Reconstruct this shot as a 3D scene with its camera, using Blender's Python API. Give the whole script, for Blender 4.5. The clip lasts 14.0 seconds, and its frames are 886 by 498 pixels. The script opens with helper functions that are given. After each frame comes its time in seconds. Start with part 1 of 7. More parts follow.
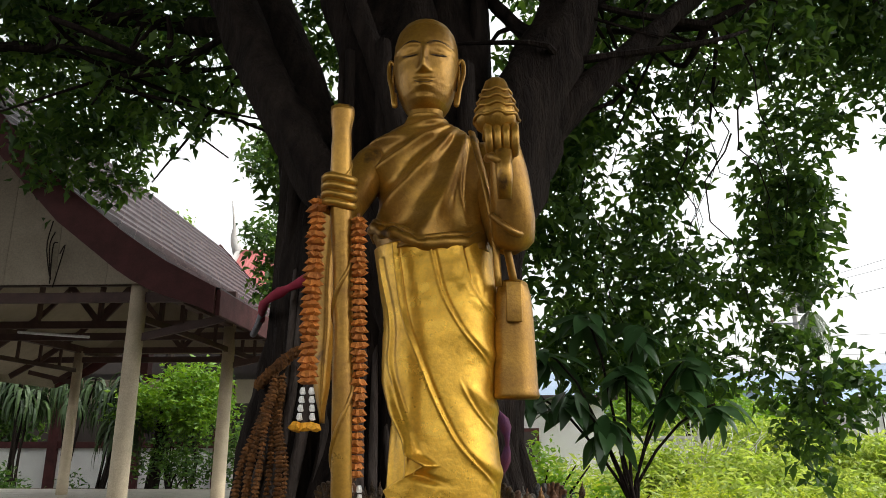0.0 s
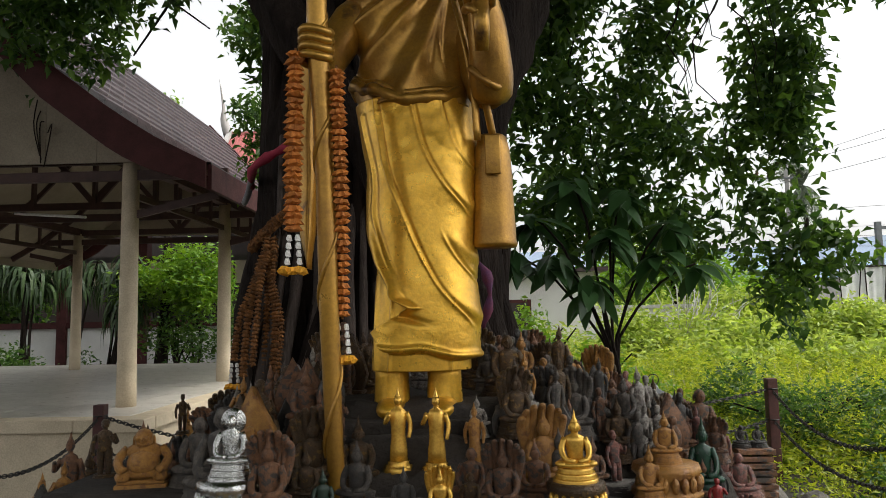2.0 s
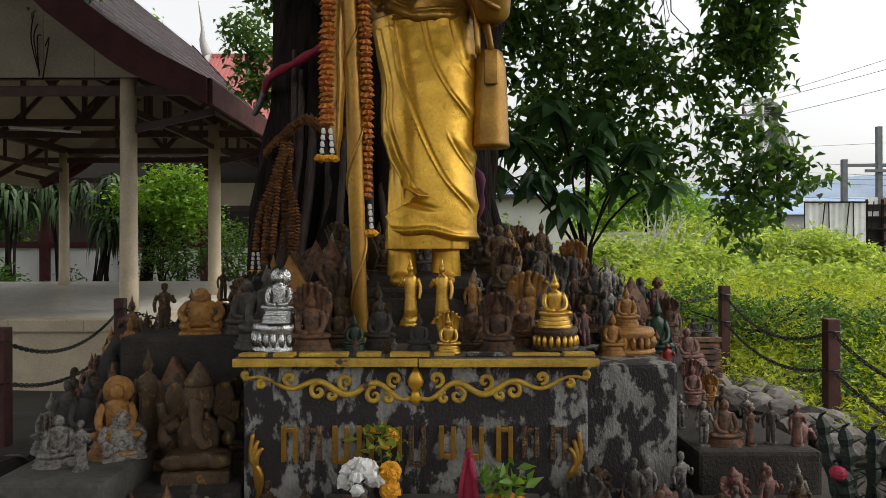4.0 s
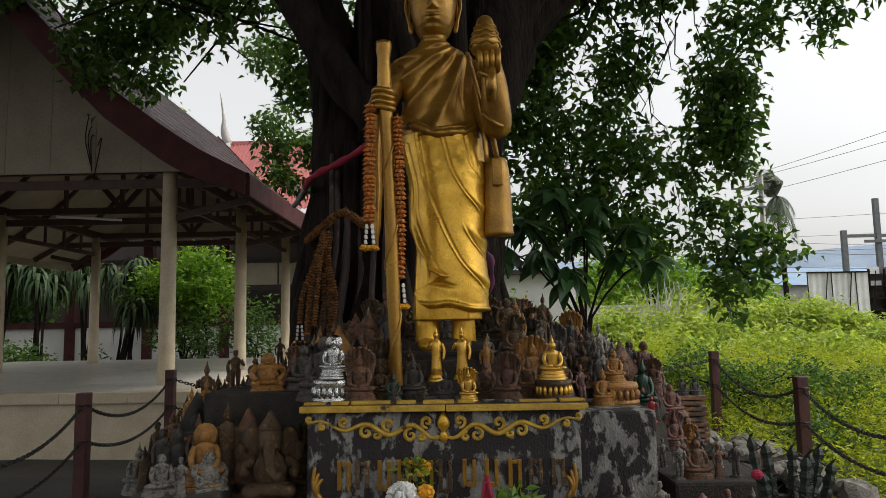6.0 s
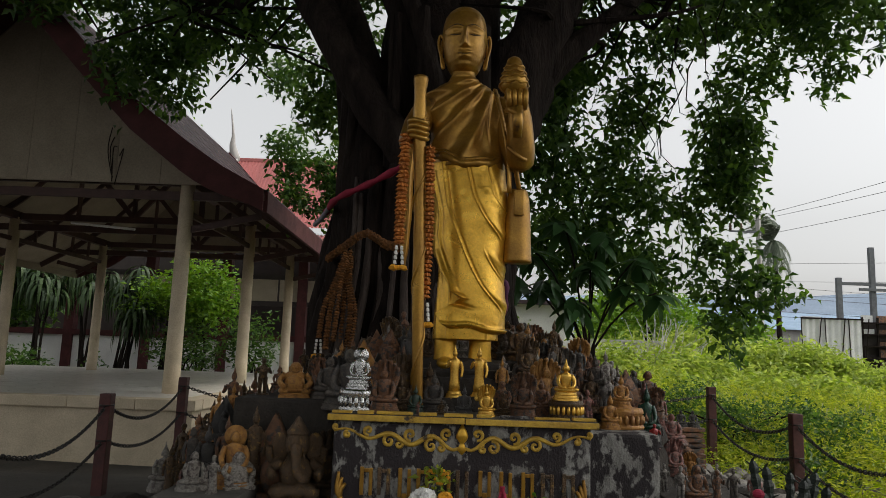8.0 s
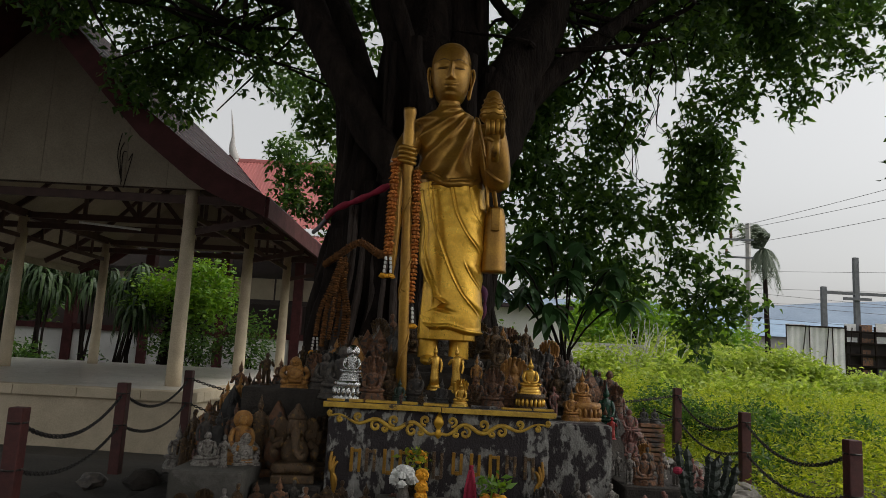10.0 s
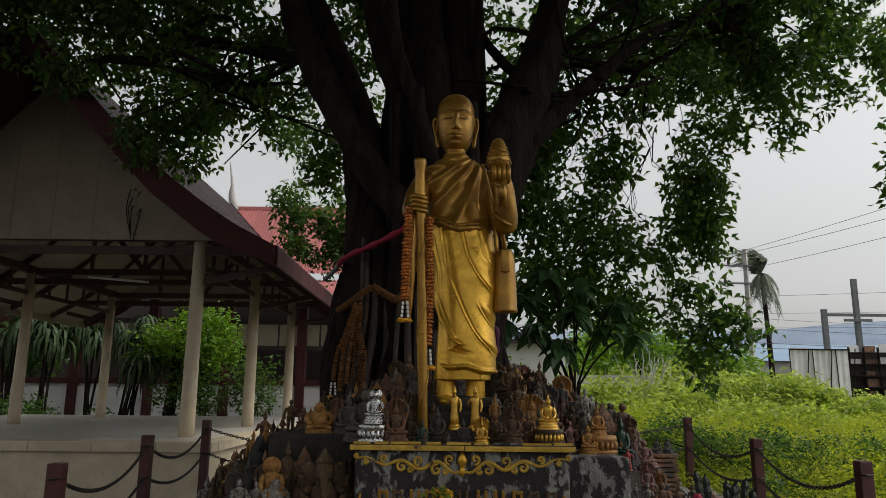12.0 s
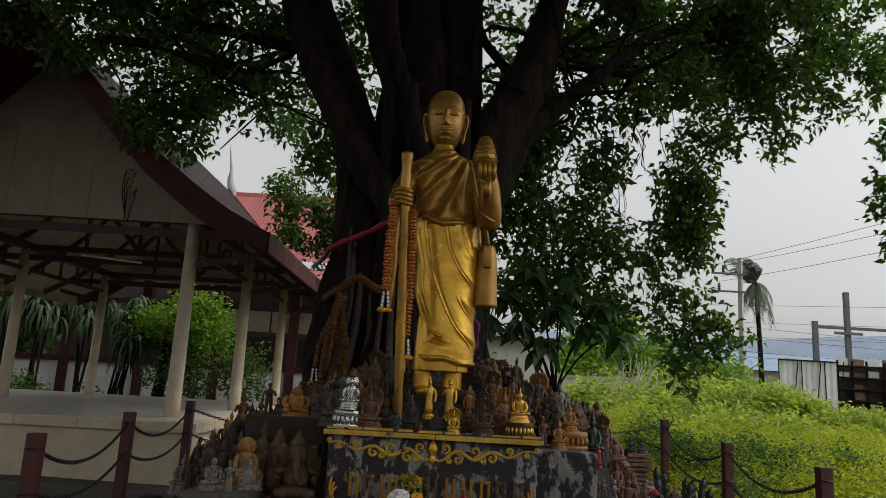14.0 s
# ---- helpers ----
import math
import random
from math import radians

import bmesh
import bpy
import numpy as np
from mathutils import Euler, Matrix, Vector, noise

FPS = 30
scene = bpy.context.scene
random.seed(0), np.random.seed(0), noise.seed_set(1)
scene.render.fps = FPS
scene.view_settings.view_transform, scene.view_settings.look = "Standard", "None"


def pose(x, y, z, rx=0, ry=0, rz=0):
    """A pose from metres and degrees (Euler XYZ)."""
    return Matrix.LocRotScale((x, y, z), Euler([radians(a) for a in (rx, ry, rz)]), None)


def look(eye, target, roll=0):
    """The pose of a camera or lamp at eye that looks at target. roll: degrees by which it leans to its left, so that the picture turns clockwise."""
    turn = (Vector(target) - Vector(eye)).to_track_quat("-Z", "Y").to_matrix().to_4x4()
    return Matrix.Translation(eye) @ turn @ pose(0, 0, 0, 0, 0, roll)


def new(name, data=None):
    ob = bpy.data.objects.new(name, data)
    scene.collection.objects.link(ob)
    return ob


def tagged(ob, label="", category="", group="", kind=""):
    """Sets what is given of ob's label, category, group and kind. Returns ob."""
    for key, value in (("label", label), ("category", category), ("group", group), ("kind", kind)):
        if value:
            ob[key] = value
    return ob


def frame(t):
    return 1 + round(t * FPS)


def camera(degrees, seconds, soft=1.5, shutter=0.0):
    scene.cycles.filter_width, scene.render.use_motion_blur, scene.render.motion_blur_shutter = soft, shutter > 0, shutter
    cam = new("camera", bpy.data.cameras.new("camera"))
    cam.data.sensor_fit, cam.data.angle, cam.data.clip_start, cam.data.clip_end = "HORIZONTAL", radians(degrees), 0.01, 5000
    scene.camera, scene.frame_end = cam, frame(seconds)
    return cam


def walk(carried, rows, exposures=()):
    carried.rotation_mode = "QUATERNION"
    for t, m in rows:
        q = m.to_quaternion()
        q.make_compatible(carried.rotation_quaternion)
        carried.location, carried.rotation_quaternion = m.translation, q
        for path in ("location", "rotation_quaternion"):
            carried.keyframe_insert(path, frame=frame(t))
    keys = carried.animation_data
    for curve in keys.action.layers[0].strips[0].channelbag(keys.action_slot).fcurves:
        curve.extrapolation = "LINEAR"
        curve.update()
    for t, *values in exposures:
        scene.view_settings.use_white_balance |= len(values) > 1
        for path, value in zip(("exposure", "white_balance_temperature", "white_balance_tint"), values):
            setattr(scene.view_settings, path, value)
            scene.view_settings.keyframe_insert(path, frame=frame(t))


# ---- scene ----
cam = camera(63.6, 14.0, soft=0.85)
PATH = [
    (0, (0.177, -2.264, 1.503), (0.101, -0.333, 2.017), 0.0),
    (0.5, (0.191, -2.353, 1.493), (0.101, -0.455, 2.117), -0.2),
    (1, (0.202, -2.357, 1.494), (0.092, -0.465, 2.134), -0.4),
    (1.5, (0.2, -2.305, 1.454), (0.106, -0.362, 1.919), -0.2),
    (2, (0.246, -2.34, 1.36), (0.176, -0.35, 1.55), -1.1),
    (2.5, (0.247, -2.33, 1.291), (0.2, -0.332, 1.353), -0.5),
    (3, (0.207, -2.414, 1.223), (0.189, -0.414, 1.22), 0.4),
    (5.5, (0.068, -3.698, 1.088), (0.077, -1.699, 1.149), -1.6),
    (6, (0.063, -3.765, 1.092), (0.037, -1.776, 1.305), -1.0),
    (6.5, (-0.012, -3.793, 1.093), (-0.045, -1.816, 1.396), -0.6),
    (7, (-0.072, -3.823, 1.08), (-0.104, -1.851, 1.409), 0.9),
    (7.5, (-0.12, -3.902, 1.053), (-0.143, -1.922, 1.34), 1.6),
    (10, (-0.024, -4.668, 1.024), (-0.027, -2.689, 1.314), 3.0),
    (10.5, (-0.038, -4.787, 1.041), (-0.052, -2.82, 1.403), 0.5),
    (11, (-0.111, -4.85, 1.049), (-0.18, -2.892, 1.449), -0.4),
    (11.5, (-0.147, -4.898, 1.046), (-0.175, -2.944, 1.47), 0.2),
    (12, (-0.144, -4.884, 1.03), (-0.143, -2.923, 1.424), 0.6),
    (12.5, (-0.131, -4.917, 0.997), (-0.106, -2.944, 1.324), -0.1),
    (13, (-0.123, -4.925, 0.999), (-0.073, -2.946, 1.285), 2.1),
    (13.5, (-0.069, -4.913, 1.02), (-0.087, -2.94, 1.35), 1.0),
    (14, (-0.022, -4.985, 1.0), (-0.016, -3.021, 1.381), 3.2),
]
walk(cam, [(t, look(eye, target, roll)) for t, eye, target, roll in PATH],
     [(0, -0.82), (1.5, -1.02), (3.0, -1.2), (5.5, -1.4), (7.5, -1.62), (11.0, -1.9), (14.0, -1.92)])


# ---- light ----
world = bpy.data.worlds.new("sky")
scene.world = world
world.use_nodes = True
wn, wl = world.node_tree.nodes, world.node_tree.links
sky = wn.new("ShaderNodeTexSky")
sky.sky_type, sky.sun_disc = "NISHITA", False
sky.sun_elevation, sky.sun_rotation = radians(52), radians(100)
sky.air_density, sky.dust_density = 1.6, 4.0
pale = wn.new("ShaderNodeHueSaturation")
pale.inputs["Saturation"].default_value = 0.08
wl.new(sky.outputs[0], pale.inputs["Color"])
wl.new(pale.outputs[0], wn["Background"].inputs[0])
wn["Background"].inputs[1].default_value = 0.6
sun = new("sun", bpy.data.lights.new("sun", "SUN"))
sun.data.energy, sun.data.angle, sun.data.color = 5.0, radians(12), (1.0, 0.95, 0.86)
sun.matrix_world = look((0, 0, 0), (-math.sin(radians(100)) * 0.615, -math.cos(radians(100)) * 0.615, -0.788))


# ---- materials ----
def mat(name, a, b=None, rough=0.6, metal=0.0, scale=6.0, bump=0.2, fine=60.0, stain=None, amount=0.5, vary=0.0, sheen=0.5, stretch=1.0, depth=0.01):
    """Two colours mixed by a coarse noise, a stain with its own shape, a fine grain in colour, gloss and relief."""
    m = bpy.data.materials.new(name)
    m.use_nodes = True
    n, l = m.node_tree.nodes, m.node_tree.links
    p = n["Principled BSDF"]
    p.inputs["Metallic"].default_value = metal
    p.inputs["Specular IOR Level"].default_value = sheen
    co = n.new("ShaderNodeTexCoord")
    def noisy(s, detail=5.0):
        t = n.new("ShaderNodeTexNoise")
        t.inputs["Scale"].default_value, t.inputs["Detail"].default_value = s, detail
        t.inputs["Roughness"].default_value = 0.62
        mp = n.new("ShaderNodeMapping")
        mp.inputs["Scale"].default_value = (1, 1, stretch)
        l.new(co.outputs["Object"], mp.inputs[0])
        l.new(mp.outputs[0], t.inputs["Vector"])
        return t
    def ramp(src, lo, hi, c0, c1):
        r = n.new("ShaderNodeValToRGB")
        r.color_ramp.elements[0].position, r.color_ramp.elements[1].position = lo, hi
        r.color_ramp.elements[0].color, r.color_ramp.elements[1].color = (*c0, 1), (*c1, 1)
        l.new(src, r.inputs[0])
        return r.outputs[0]
    def mixed(kind, fac, x, y):
        q = n.new("ShaderNodeMix")
        q.data_type, q.blend_type = "RGBA", kind
        if isinstance(fac, float):
            q.inputs[0].default_value = fac
        else:
            l.new(fac, q.inputs[0])
        l.new(x, q.inputs[6])
        if isinstance(y, tuple):
            q.inputs[7].default_value = (*y, 1)
        else:
            l.new(y, q.inputs[7])
        return q.outputs[2]
    b = b or tuple(c * 0.7 for c in a)
    coarse, grain = noisy(scale), noisy(fine, 3.0)
    col = ramp(coarse.outputs[0], 0.35, 0.68, a, b)
    col = mixed("MULTIPLY", 0.55, col, ramp(grain.outputs[0], 0.3, 0.7, (0.62, 0.62, 0.62), (1.15, 1.15, 1.15)))
    if stain:
        spots = noisy(scale * 0.6, 9.0)
        spots.inputs["Distortion"].default_value = 0.2
        col = mixed("MIX", ramp(spots.outputs[0], 1 - amount - 0.02, 1 - amount + 0.03, (0, 0, 0), (1, 1, 1)), col, stain)
    if vary:
        info = n.new("ShaderNodeObjectInfo")
        hsv = n.new("ShaderNodeHueSaturation")
        rng = n.new("ShaderNodeMapRange")
        rng.inputs["To Min"].default_value, rng.inputs["To Max"].default_value = 1 - vary, 1 + vary
        l.new(info.outputs["Random"], rng.inputs[0])
        l.new(rng.outputs[0], hsv.inputs["Value"])
        l.new(col, hsv.inputs["Color"])
        col = hsv.outputs[0]
    l.new(col, p.inputs["Base Color"])
    rr = n.new("ShaderNodeMapRange")
    rr.inputs["To Min"].default_value, rr.inputs["To Max"].default_value = max(0.05, rough - 0.12), min(1.0, rough + 0.12)
    l.new(coarse.outputs[0], rr.inputs[0])
    l.new(rr.outputs[0], p.inputs["Roughness"])
    bp = n.new("ShaderNodeBump")
    bp.inputs["Strength"].default_value, bp.inputs["Distance"].default_value = bump, depth
    add = n.new("ShaderNodeMath")
    l.new(coarse.outputs[0], add.inputs[0])
    l.new(grain.outputs[0], add.inputs[1])
    l.new(add.outputs[0], bp.inputs["Height"])
    l.new(bp.outputs[0], p.inputs["Normal"])
    return m


def leafy(name, a, b, through_light=0.35, rough=0.45):
    """Leaves: each island its own green, light shines through."""
    m = bpy.data.materials.new(name)
    m.use_nodes = True
    n, l = m.node_tree.nodes, m.node_tree.links
    p = n["Principled BSDF"]
    geo = n.new("ShaderNodeNewGeometry")
    r = n.new("ShaderNodeValToRGB")
    r.color_ramp.elements[0].color, r.color_ramp.elements[1].color = (*a, 1), (*b, 1)
    l.new(geo.outputs["Random Per Island"], r.inputs[0])
    l.new(r.outputs[0], p.inputs["Base Color"])
    p.inputs["Roughness"].default_value = rough
    p.inputs["Specular IOR Level"].default_value = 0.4
    tr = n.new("ShaderNodeBsdfTranslucent")
    br = n.new("ShaderNodeHueSaturation")
    br.inputs["Value"].default_value, br.inputs["Saturation"].default_value, br.inputs["Hue"].default_value = 1.6, 1.1, 0.485
    l.new(r.outputs[0], br.inputs["Color"])
    l.new(br.outputs[0], tr.inputs[0])
    mx = n.new("ShaderNodeMixShader")
    mx.inputs[0].default_value = through_light
    l.new(p.outputs[0], mx.inputs[1])
    l.new(tr.outputs[0], mx.inputs[2])
    l.new(mx.outputs[0], n["Material Output"].inputs[0])
    return m


GOLD = mat("gold_paint", (0.78, 0.45, 0.045), (0.60, 0.32, 0.03), 0.30, 0.55, 6, 0.16, 55, (0.24, 0.115, 0.02), 0.27)
BROWNGOLD = mat("aged_gilding", (0.46, 0.245, 0.035), (0.27, 0.135, 0.024), 0.33, 0.55, 5, 0.2, 60, (0.11, 0.055, 0.02), 0.36)
BRIGHT_GOLD = mat("gilt", (0.85, 0.52, 0.09), (0.6, 0.32, 0.05), 0.2, 0.6, 30, 0.15, 200, vary=0.15)
YELLOW = mat("yellow_paint", (0.66, 0.42, 0.05), (0.42, 0.25, 0.03), 0.45, 0.15, 12, 0.5, 90, (0.06, 0.04, 0.024), 0.38)
SILVER = mat("silver", (0.75, 0.75, 0.72), (0.35, 0.35, 0.33), 0.16, 1.0, 40, 0.3, 160)
CLAY = mat("clay", (0.24, 0.11, 0.05), (0.12, 0.056, 0.028), 0.48, 0, 18, 0.9, 90, (0.05, 0.04, 0.035), 0.45, vary=0.3)
BRONZE = mat("bronze", (0.14, 0.085, 0.045), (0.06, 0.045, 0.03), 0.3, 0.6, 18, 0.9, 90, (0.25, 0.15, 0.05), 0.4, vary=0.3)
GREYSTONE = mat("grey_stone", (0.125, 0.105, 0.085), (0.058, 0.048, 0.04), 0.5, 0, 18, 0.9, 90, (0.05, 0.045, 0.04), 0.46, vary=0.3)
RUBBLE = mat("pale_rubble", (0.24, 0.225, 0.2), (0.13, 0.12, 0.105), 0.9, 0, 8, 0.8, 60, (0.06, 0.055, 0.045), 0.4)
OCHRE = mat("ochre_paint", (0.44, 0.22, 0.05), (0.27, 0.12, 0.03), 0.32, 0.2, 16, 0.7, 90, (0.2, 0.09, 0.03), 0.42, vary=0.15)
WHITEWARE = mat("white_ware", (0.36, 0.33, 0.29), (0.16, 0.145, 0.125), 0.35, 0, 18, 0.8, 90, (0.10, 0.08, 0.07), 0.46, vary=0.25)
ROSE = mat("rose_paint", (0.30, 0.12, 0.095), (0.15, 0.07, 0.055), 0.4, 0, 18, 0.8, 90, (0.10, 0.07, 0.06), 0.46, vary=0.25)
SPINY = mat("spiny_stem", (0.012, 0.022, 0.012), (0.006, 0.011, 0.007), 0.6, 0, 18, 0.6, 90)
JADE = mat("jade_paint", (0.014, 0.034, 0.018), (0.008, 0.02, 0.012), 0.35, 0, 18, 0.3, 110, vary=0.3)
EMERALD = mat("emerald_glaze", (0.012, 0.06, 0.032), (0.008, 0.03, 0.02), 0.25, 0, 18, 0.3, 110)
REDGLAZE = mat("red_glaze", (0.36, 0.03, 0.025), (0.22, 0.02, 0.02), 0.3, 0, 18, 0.3, 110)
BLACK = mat("black_paint", (0.03, 0.028, 0.026), (0.05, 0.045, 0.04), 0.35, 0, 18, 0.8, 90, vary=0.3)
PEELED = mat("peeled_plaster", (0.33, 0.32, 0.29), (0.16, 0.15, 0.135), 0.8, 0, 15, 0.8, 80, (0.022, 0.016, 0.017), 0.53, stretch=0.6)
CONCRETE = mat("old_concrete", (0.12, 0.11, 0.095), (0.065, 0.06, 0.05), 0.9, 0, 5, 0.6, 50, (0.06, 0.055, 0.045), 0.42)
SOIL = mat("dark_rubble", (0.038, 0.03, 0.023), (0.018, 0.015, 0.012), 0.95, 0, 9, 0.9, 60)
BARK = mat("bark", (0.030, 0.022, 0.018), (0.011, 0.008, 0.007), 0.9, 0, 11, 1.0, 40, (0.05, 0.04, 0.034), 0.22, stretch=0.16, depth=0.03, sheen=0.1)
ROOT = mat("root_bark", (0.10, 0.078, 0.066), (0.05, 0.038, 0.033), 0.85, 0, 14, 0.9, 50, (0.03, 0.024, 0.02), 0.35, stretch=0.2, depth=0.02, sheen=0.3)
POSTRED = mat("rust_red_paint", (0.085, 0.02, 0.016), (0.05, 0.014, 0.012), 0.6, 0, 14, 0.3, 90, (0.05, 0.03, 0.025), 0.34)
CHAIN = mat("chain_steel", (0.06, 0.055, 0.05), (0.03, 0.028, 0.026), 0.55, 0.7, 40, 0.2, 200)
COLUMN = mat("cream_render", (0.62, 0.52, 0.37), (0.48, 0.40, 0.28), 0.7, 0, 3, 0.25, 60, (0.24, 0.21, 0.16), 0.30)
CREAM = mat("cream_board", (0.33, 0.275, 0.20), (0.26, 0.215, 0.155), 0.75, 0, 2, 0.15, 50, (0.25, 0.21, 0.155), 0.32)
MAROON = mat("maroon_board", (0.085, 0.026, 0.025), (0.05, 0.018, 0.017), 0.75, 0, 4, 0.2, 70, sheen=0.2)
BEAM = mat("dark_beam", (0.07, 0.032, 0.024), (0.045, 0.022, 0.018), 0.7, 0, 5, 0.2, 70)
ROOFGREY = mat("roof_tile", (0.055, 0.036, 0.038), (0.032, 0.022, 0.024), 0.46, 0, 5, 0.3, 60, vary=0.2, sheen=0.3)
TILE = mat("floor_tile", (0.55, 0.51, 0.45), (0.46, 0.43, 0.38), 0.3, 0, 3, 0.08, 60, vary=0.06)
WHITEWALL = mat("white_wall", (0.72, 0.71, 0.68), (0.60, 0.59, 0.56), 0.8, 0, 1.2, 0.15, 40, (0.5, 0.49, 0.45), 0.28)
REDTILE = mat("red_roof_sheet", (0.42, 0.13, 0.12), (0.34, 0.11, 0.10), 0.5, 0, 2, 0.2, 40, vary=0.12)
# near-black: the gloom inside rooms put into colour, also the dark lintels
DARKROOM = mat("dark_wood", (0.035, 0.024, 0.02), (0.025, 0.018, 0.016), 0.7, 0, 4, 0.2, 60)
STEEL = mat("grey_steel", (0.16, 0.17, 0.18), (0.11, 0.115, 0.12), 0.5, 0.4, 6, 0.2, 80)
POLE = mat("pole_concrete", (0.46, 0.45, 0.43), (0.36, 0.35, 0.33), 0.85, 0, 2, 0.2, 50)
SHEET = mat("white_sheeting", (0.74, 0.74, 0.73), (0.60, 0.60, 0.60), 0.55, 0, 1.5, 0.3, 30)
BLUEROOF = mat("blue_roof", (0.20, 0.30, 0.42), (0.16, 0.25, 0.36), 0.5, 0, 1, 0.2, 20)
# distance haze is put into the hill colour as a pale blue
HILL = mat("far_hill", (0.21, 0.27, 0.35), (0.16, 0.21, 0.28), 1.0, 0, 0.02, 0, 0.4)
MARIGOLD = mat("marigold", (0.55, 0.19, 0.025), (0.38, 0.11, 0.014), 0.75, 0, 25, 0.3, 200, vary=0.25)
DRYGOLD = mat("dried_marigold", (0.24, 0.095, 0.018), (0.12, 0.05, 0.014), 0.85, 0, 25, 0.3, 200, vary=0.35)
YELLOWBLOOM = mat("yellow_bloom", (0.85, 0.42, 0.02), (0.75, 0.32, 0.015), 0.7, 0, 30, 0.3, 200, vary=0.1)
WHITEBLOOM = mat("white_bloom", (0.85, 0.84, 0.80), (0.72, 0.71, 0.66), 0.7, 0, 30, 0.2, 200)
REDCLOTH = mat("red_cloth", (0.40, 0.02, 0.06), (0.28, 0.015, 0.04), 0.8, 0, 12, 0.3, 200)
PURPLE = mat("purple_cloth", (0.10, 0.03, 0.10), (0.16, 0.03, 0.05), 0.8, 0, 12, 0.3, 200)
GREYCLOTH = mat("faded_cloth", (0.30, 0.29, 0.32), (0.2, 0.19, 0.21), 0.85, 0, 12, 0.3, 200)
NAVY = mat("navy_board", (0.009, 0.011, 0.02), (0.007, 0.008, 0.014), 0.35, 0, 6, 0.1, 90)
INK = mat("white_lettering", (0.15, 0.15, 0.16), (0.09, 0.09, 0.1), 0.6, 0, 20, 0.05, 90)
LEAF = leafy("tree_leaf", (0.022, 0.060, 0.016), (0.10, 0.19, 0.034), 0.48)
BROADLEAF = leafy("broad_leaf", (0.022, 0.060, 0.022), (0.045, 0.105, 0.030), 0.25, 0.35)
BUSHLEAF = leafy("bush_leaf", (0.09, 0.20, 0.025), (0.17, 0.30, 0.035), 0.4)
STRAPLEAF = leafy("strap_leaf", (0.02, 0.042, 0.014), (0.045, 0.08, 0.022), 0.25)
THICKET = leafy("thicket_leaf", (0.15, 0.24, 0.03), (0.34, 0.42, 0.10), 0.52)
WEED = leafy("weed_leaf", (0.11, 0.19, 0.018), (0.38, 0.43, 0.06), 0.52)
# greyed and lightened: the haze before the far palm is in this colour
PALMLEAF = leafy("palm_leaf", (0.10, 0.13, 0.09), (0.16, 0.19, 0.13), 0.3)
GROUND = mat("bare_earth", (0.055, 0.046, 0.034), (0.03, 0.026, 0.02), 0.95, 0, 1.2, 0.7, 30, (0.05, 0.06, 0.025), 0.36)


# ---- building helpers ----
def mesh_of(name, verts, faces, material, smooth=False):
    me = bpy.data.meshes.new(name)
    me.from_pydata([tuple(v) for v in verts], [], faces)
    me.materials.append(material)
    if smooth:
        me.polygons.foreach_set("use_smooth", [True] * len(me.polygons))
    me.update()
    return me


def part(name, bm, material, parent=None, label="", smooth=False, at=None):
    """A bmesh as one mesh object, under a thing or a part."""
    me = bpy.data.meshes.new(name)
    bmesh.ops.recalc_face_normals(bm, faces=bm.faces)
    bm.to_mesh(me)
    bm.free()
    for q in (material if isinstance(material, (list, tuple)) else [material]):
        me.materials.append(q)
    if smooth:
        me.polygons.foreach_set("use_smooth", [True] * len(me.polygons))
    ob = new(name, me)
    ob.parent = parent
    if at is not None:
        ob.matrix_basis = at
    if label:
        ob["label"] = label
    return ob


def piece(name, me, parent, m):
    ob = new(name, me)
    ob.parent = parent
    ob.matrix_basis = m
    return ob


def thing(name, label, category, group="", kind="", at=(0, 0, 0)):
    ob = new(name)
    ob.location = at
    ob.empty_display_size = 0.1
    return tagged(ob, label, category, group, kind)


def box(bm, x0, x1, y0, y1, z0, z1, bevel=0.0):
    r = bmesh.ops.create_cube(bm, size=1.0)
    for v in r["verts"]:
        v.co = Vector((x0 if v.co.x < 0 else x1, y0 if v.co.y < 0 else y1, z0 if v.co.z < 0 else z1))
    if bevel:
        edges = list({e for v in r["verts"] for e in v.link_edges})
        bmesh.ops.bevel(bm, geom=edges, offset=bevel, segments=2, affect="EDGES", profile=0.6)
    return bm


def boxed(x0, x1, y0, y1, z0, z1, bevel=0.0):
    return box(bmesh.new(), x0, x1, y0, y1, z0, z1, bevel)


def bar(bm, a, b, w, h):
    """A rectangular bar from a to b."""
    a, b = Vector(a), Vector(b)
    m = (b - a).to_track_quat("Y", "Z").to_matrix().to_4x4()
    r = bmesh.ops.create_cube(bm, size=1.0)
    L = (b - a).length
    for v in r["verts"]:
        v.co = a + m @ Vector((v.co.x * w, (v.co.y + 0.5) * L, v.co.z * h))
    return bm


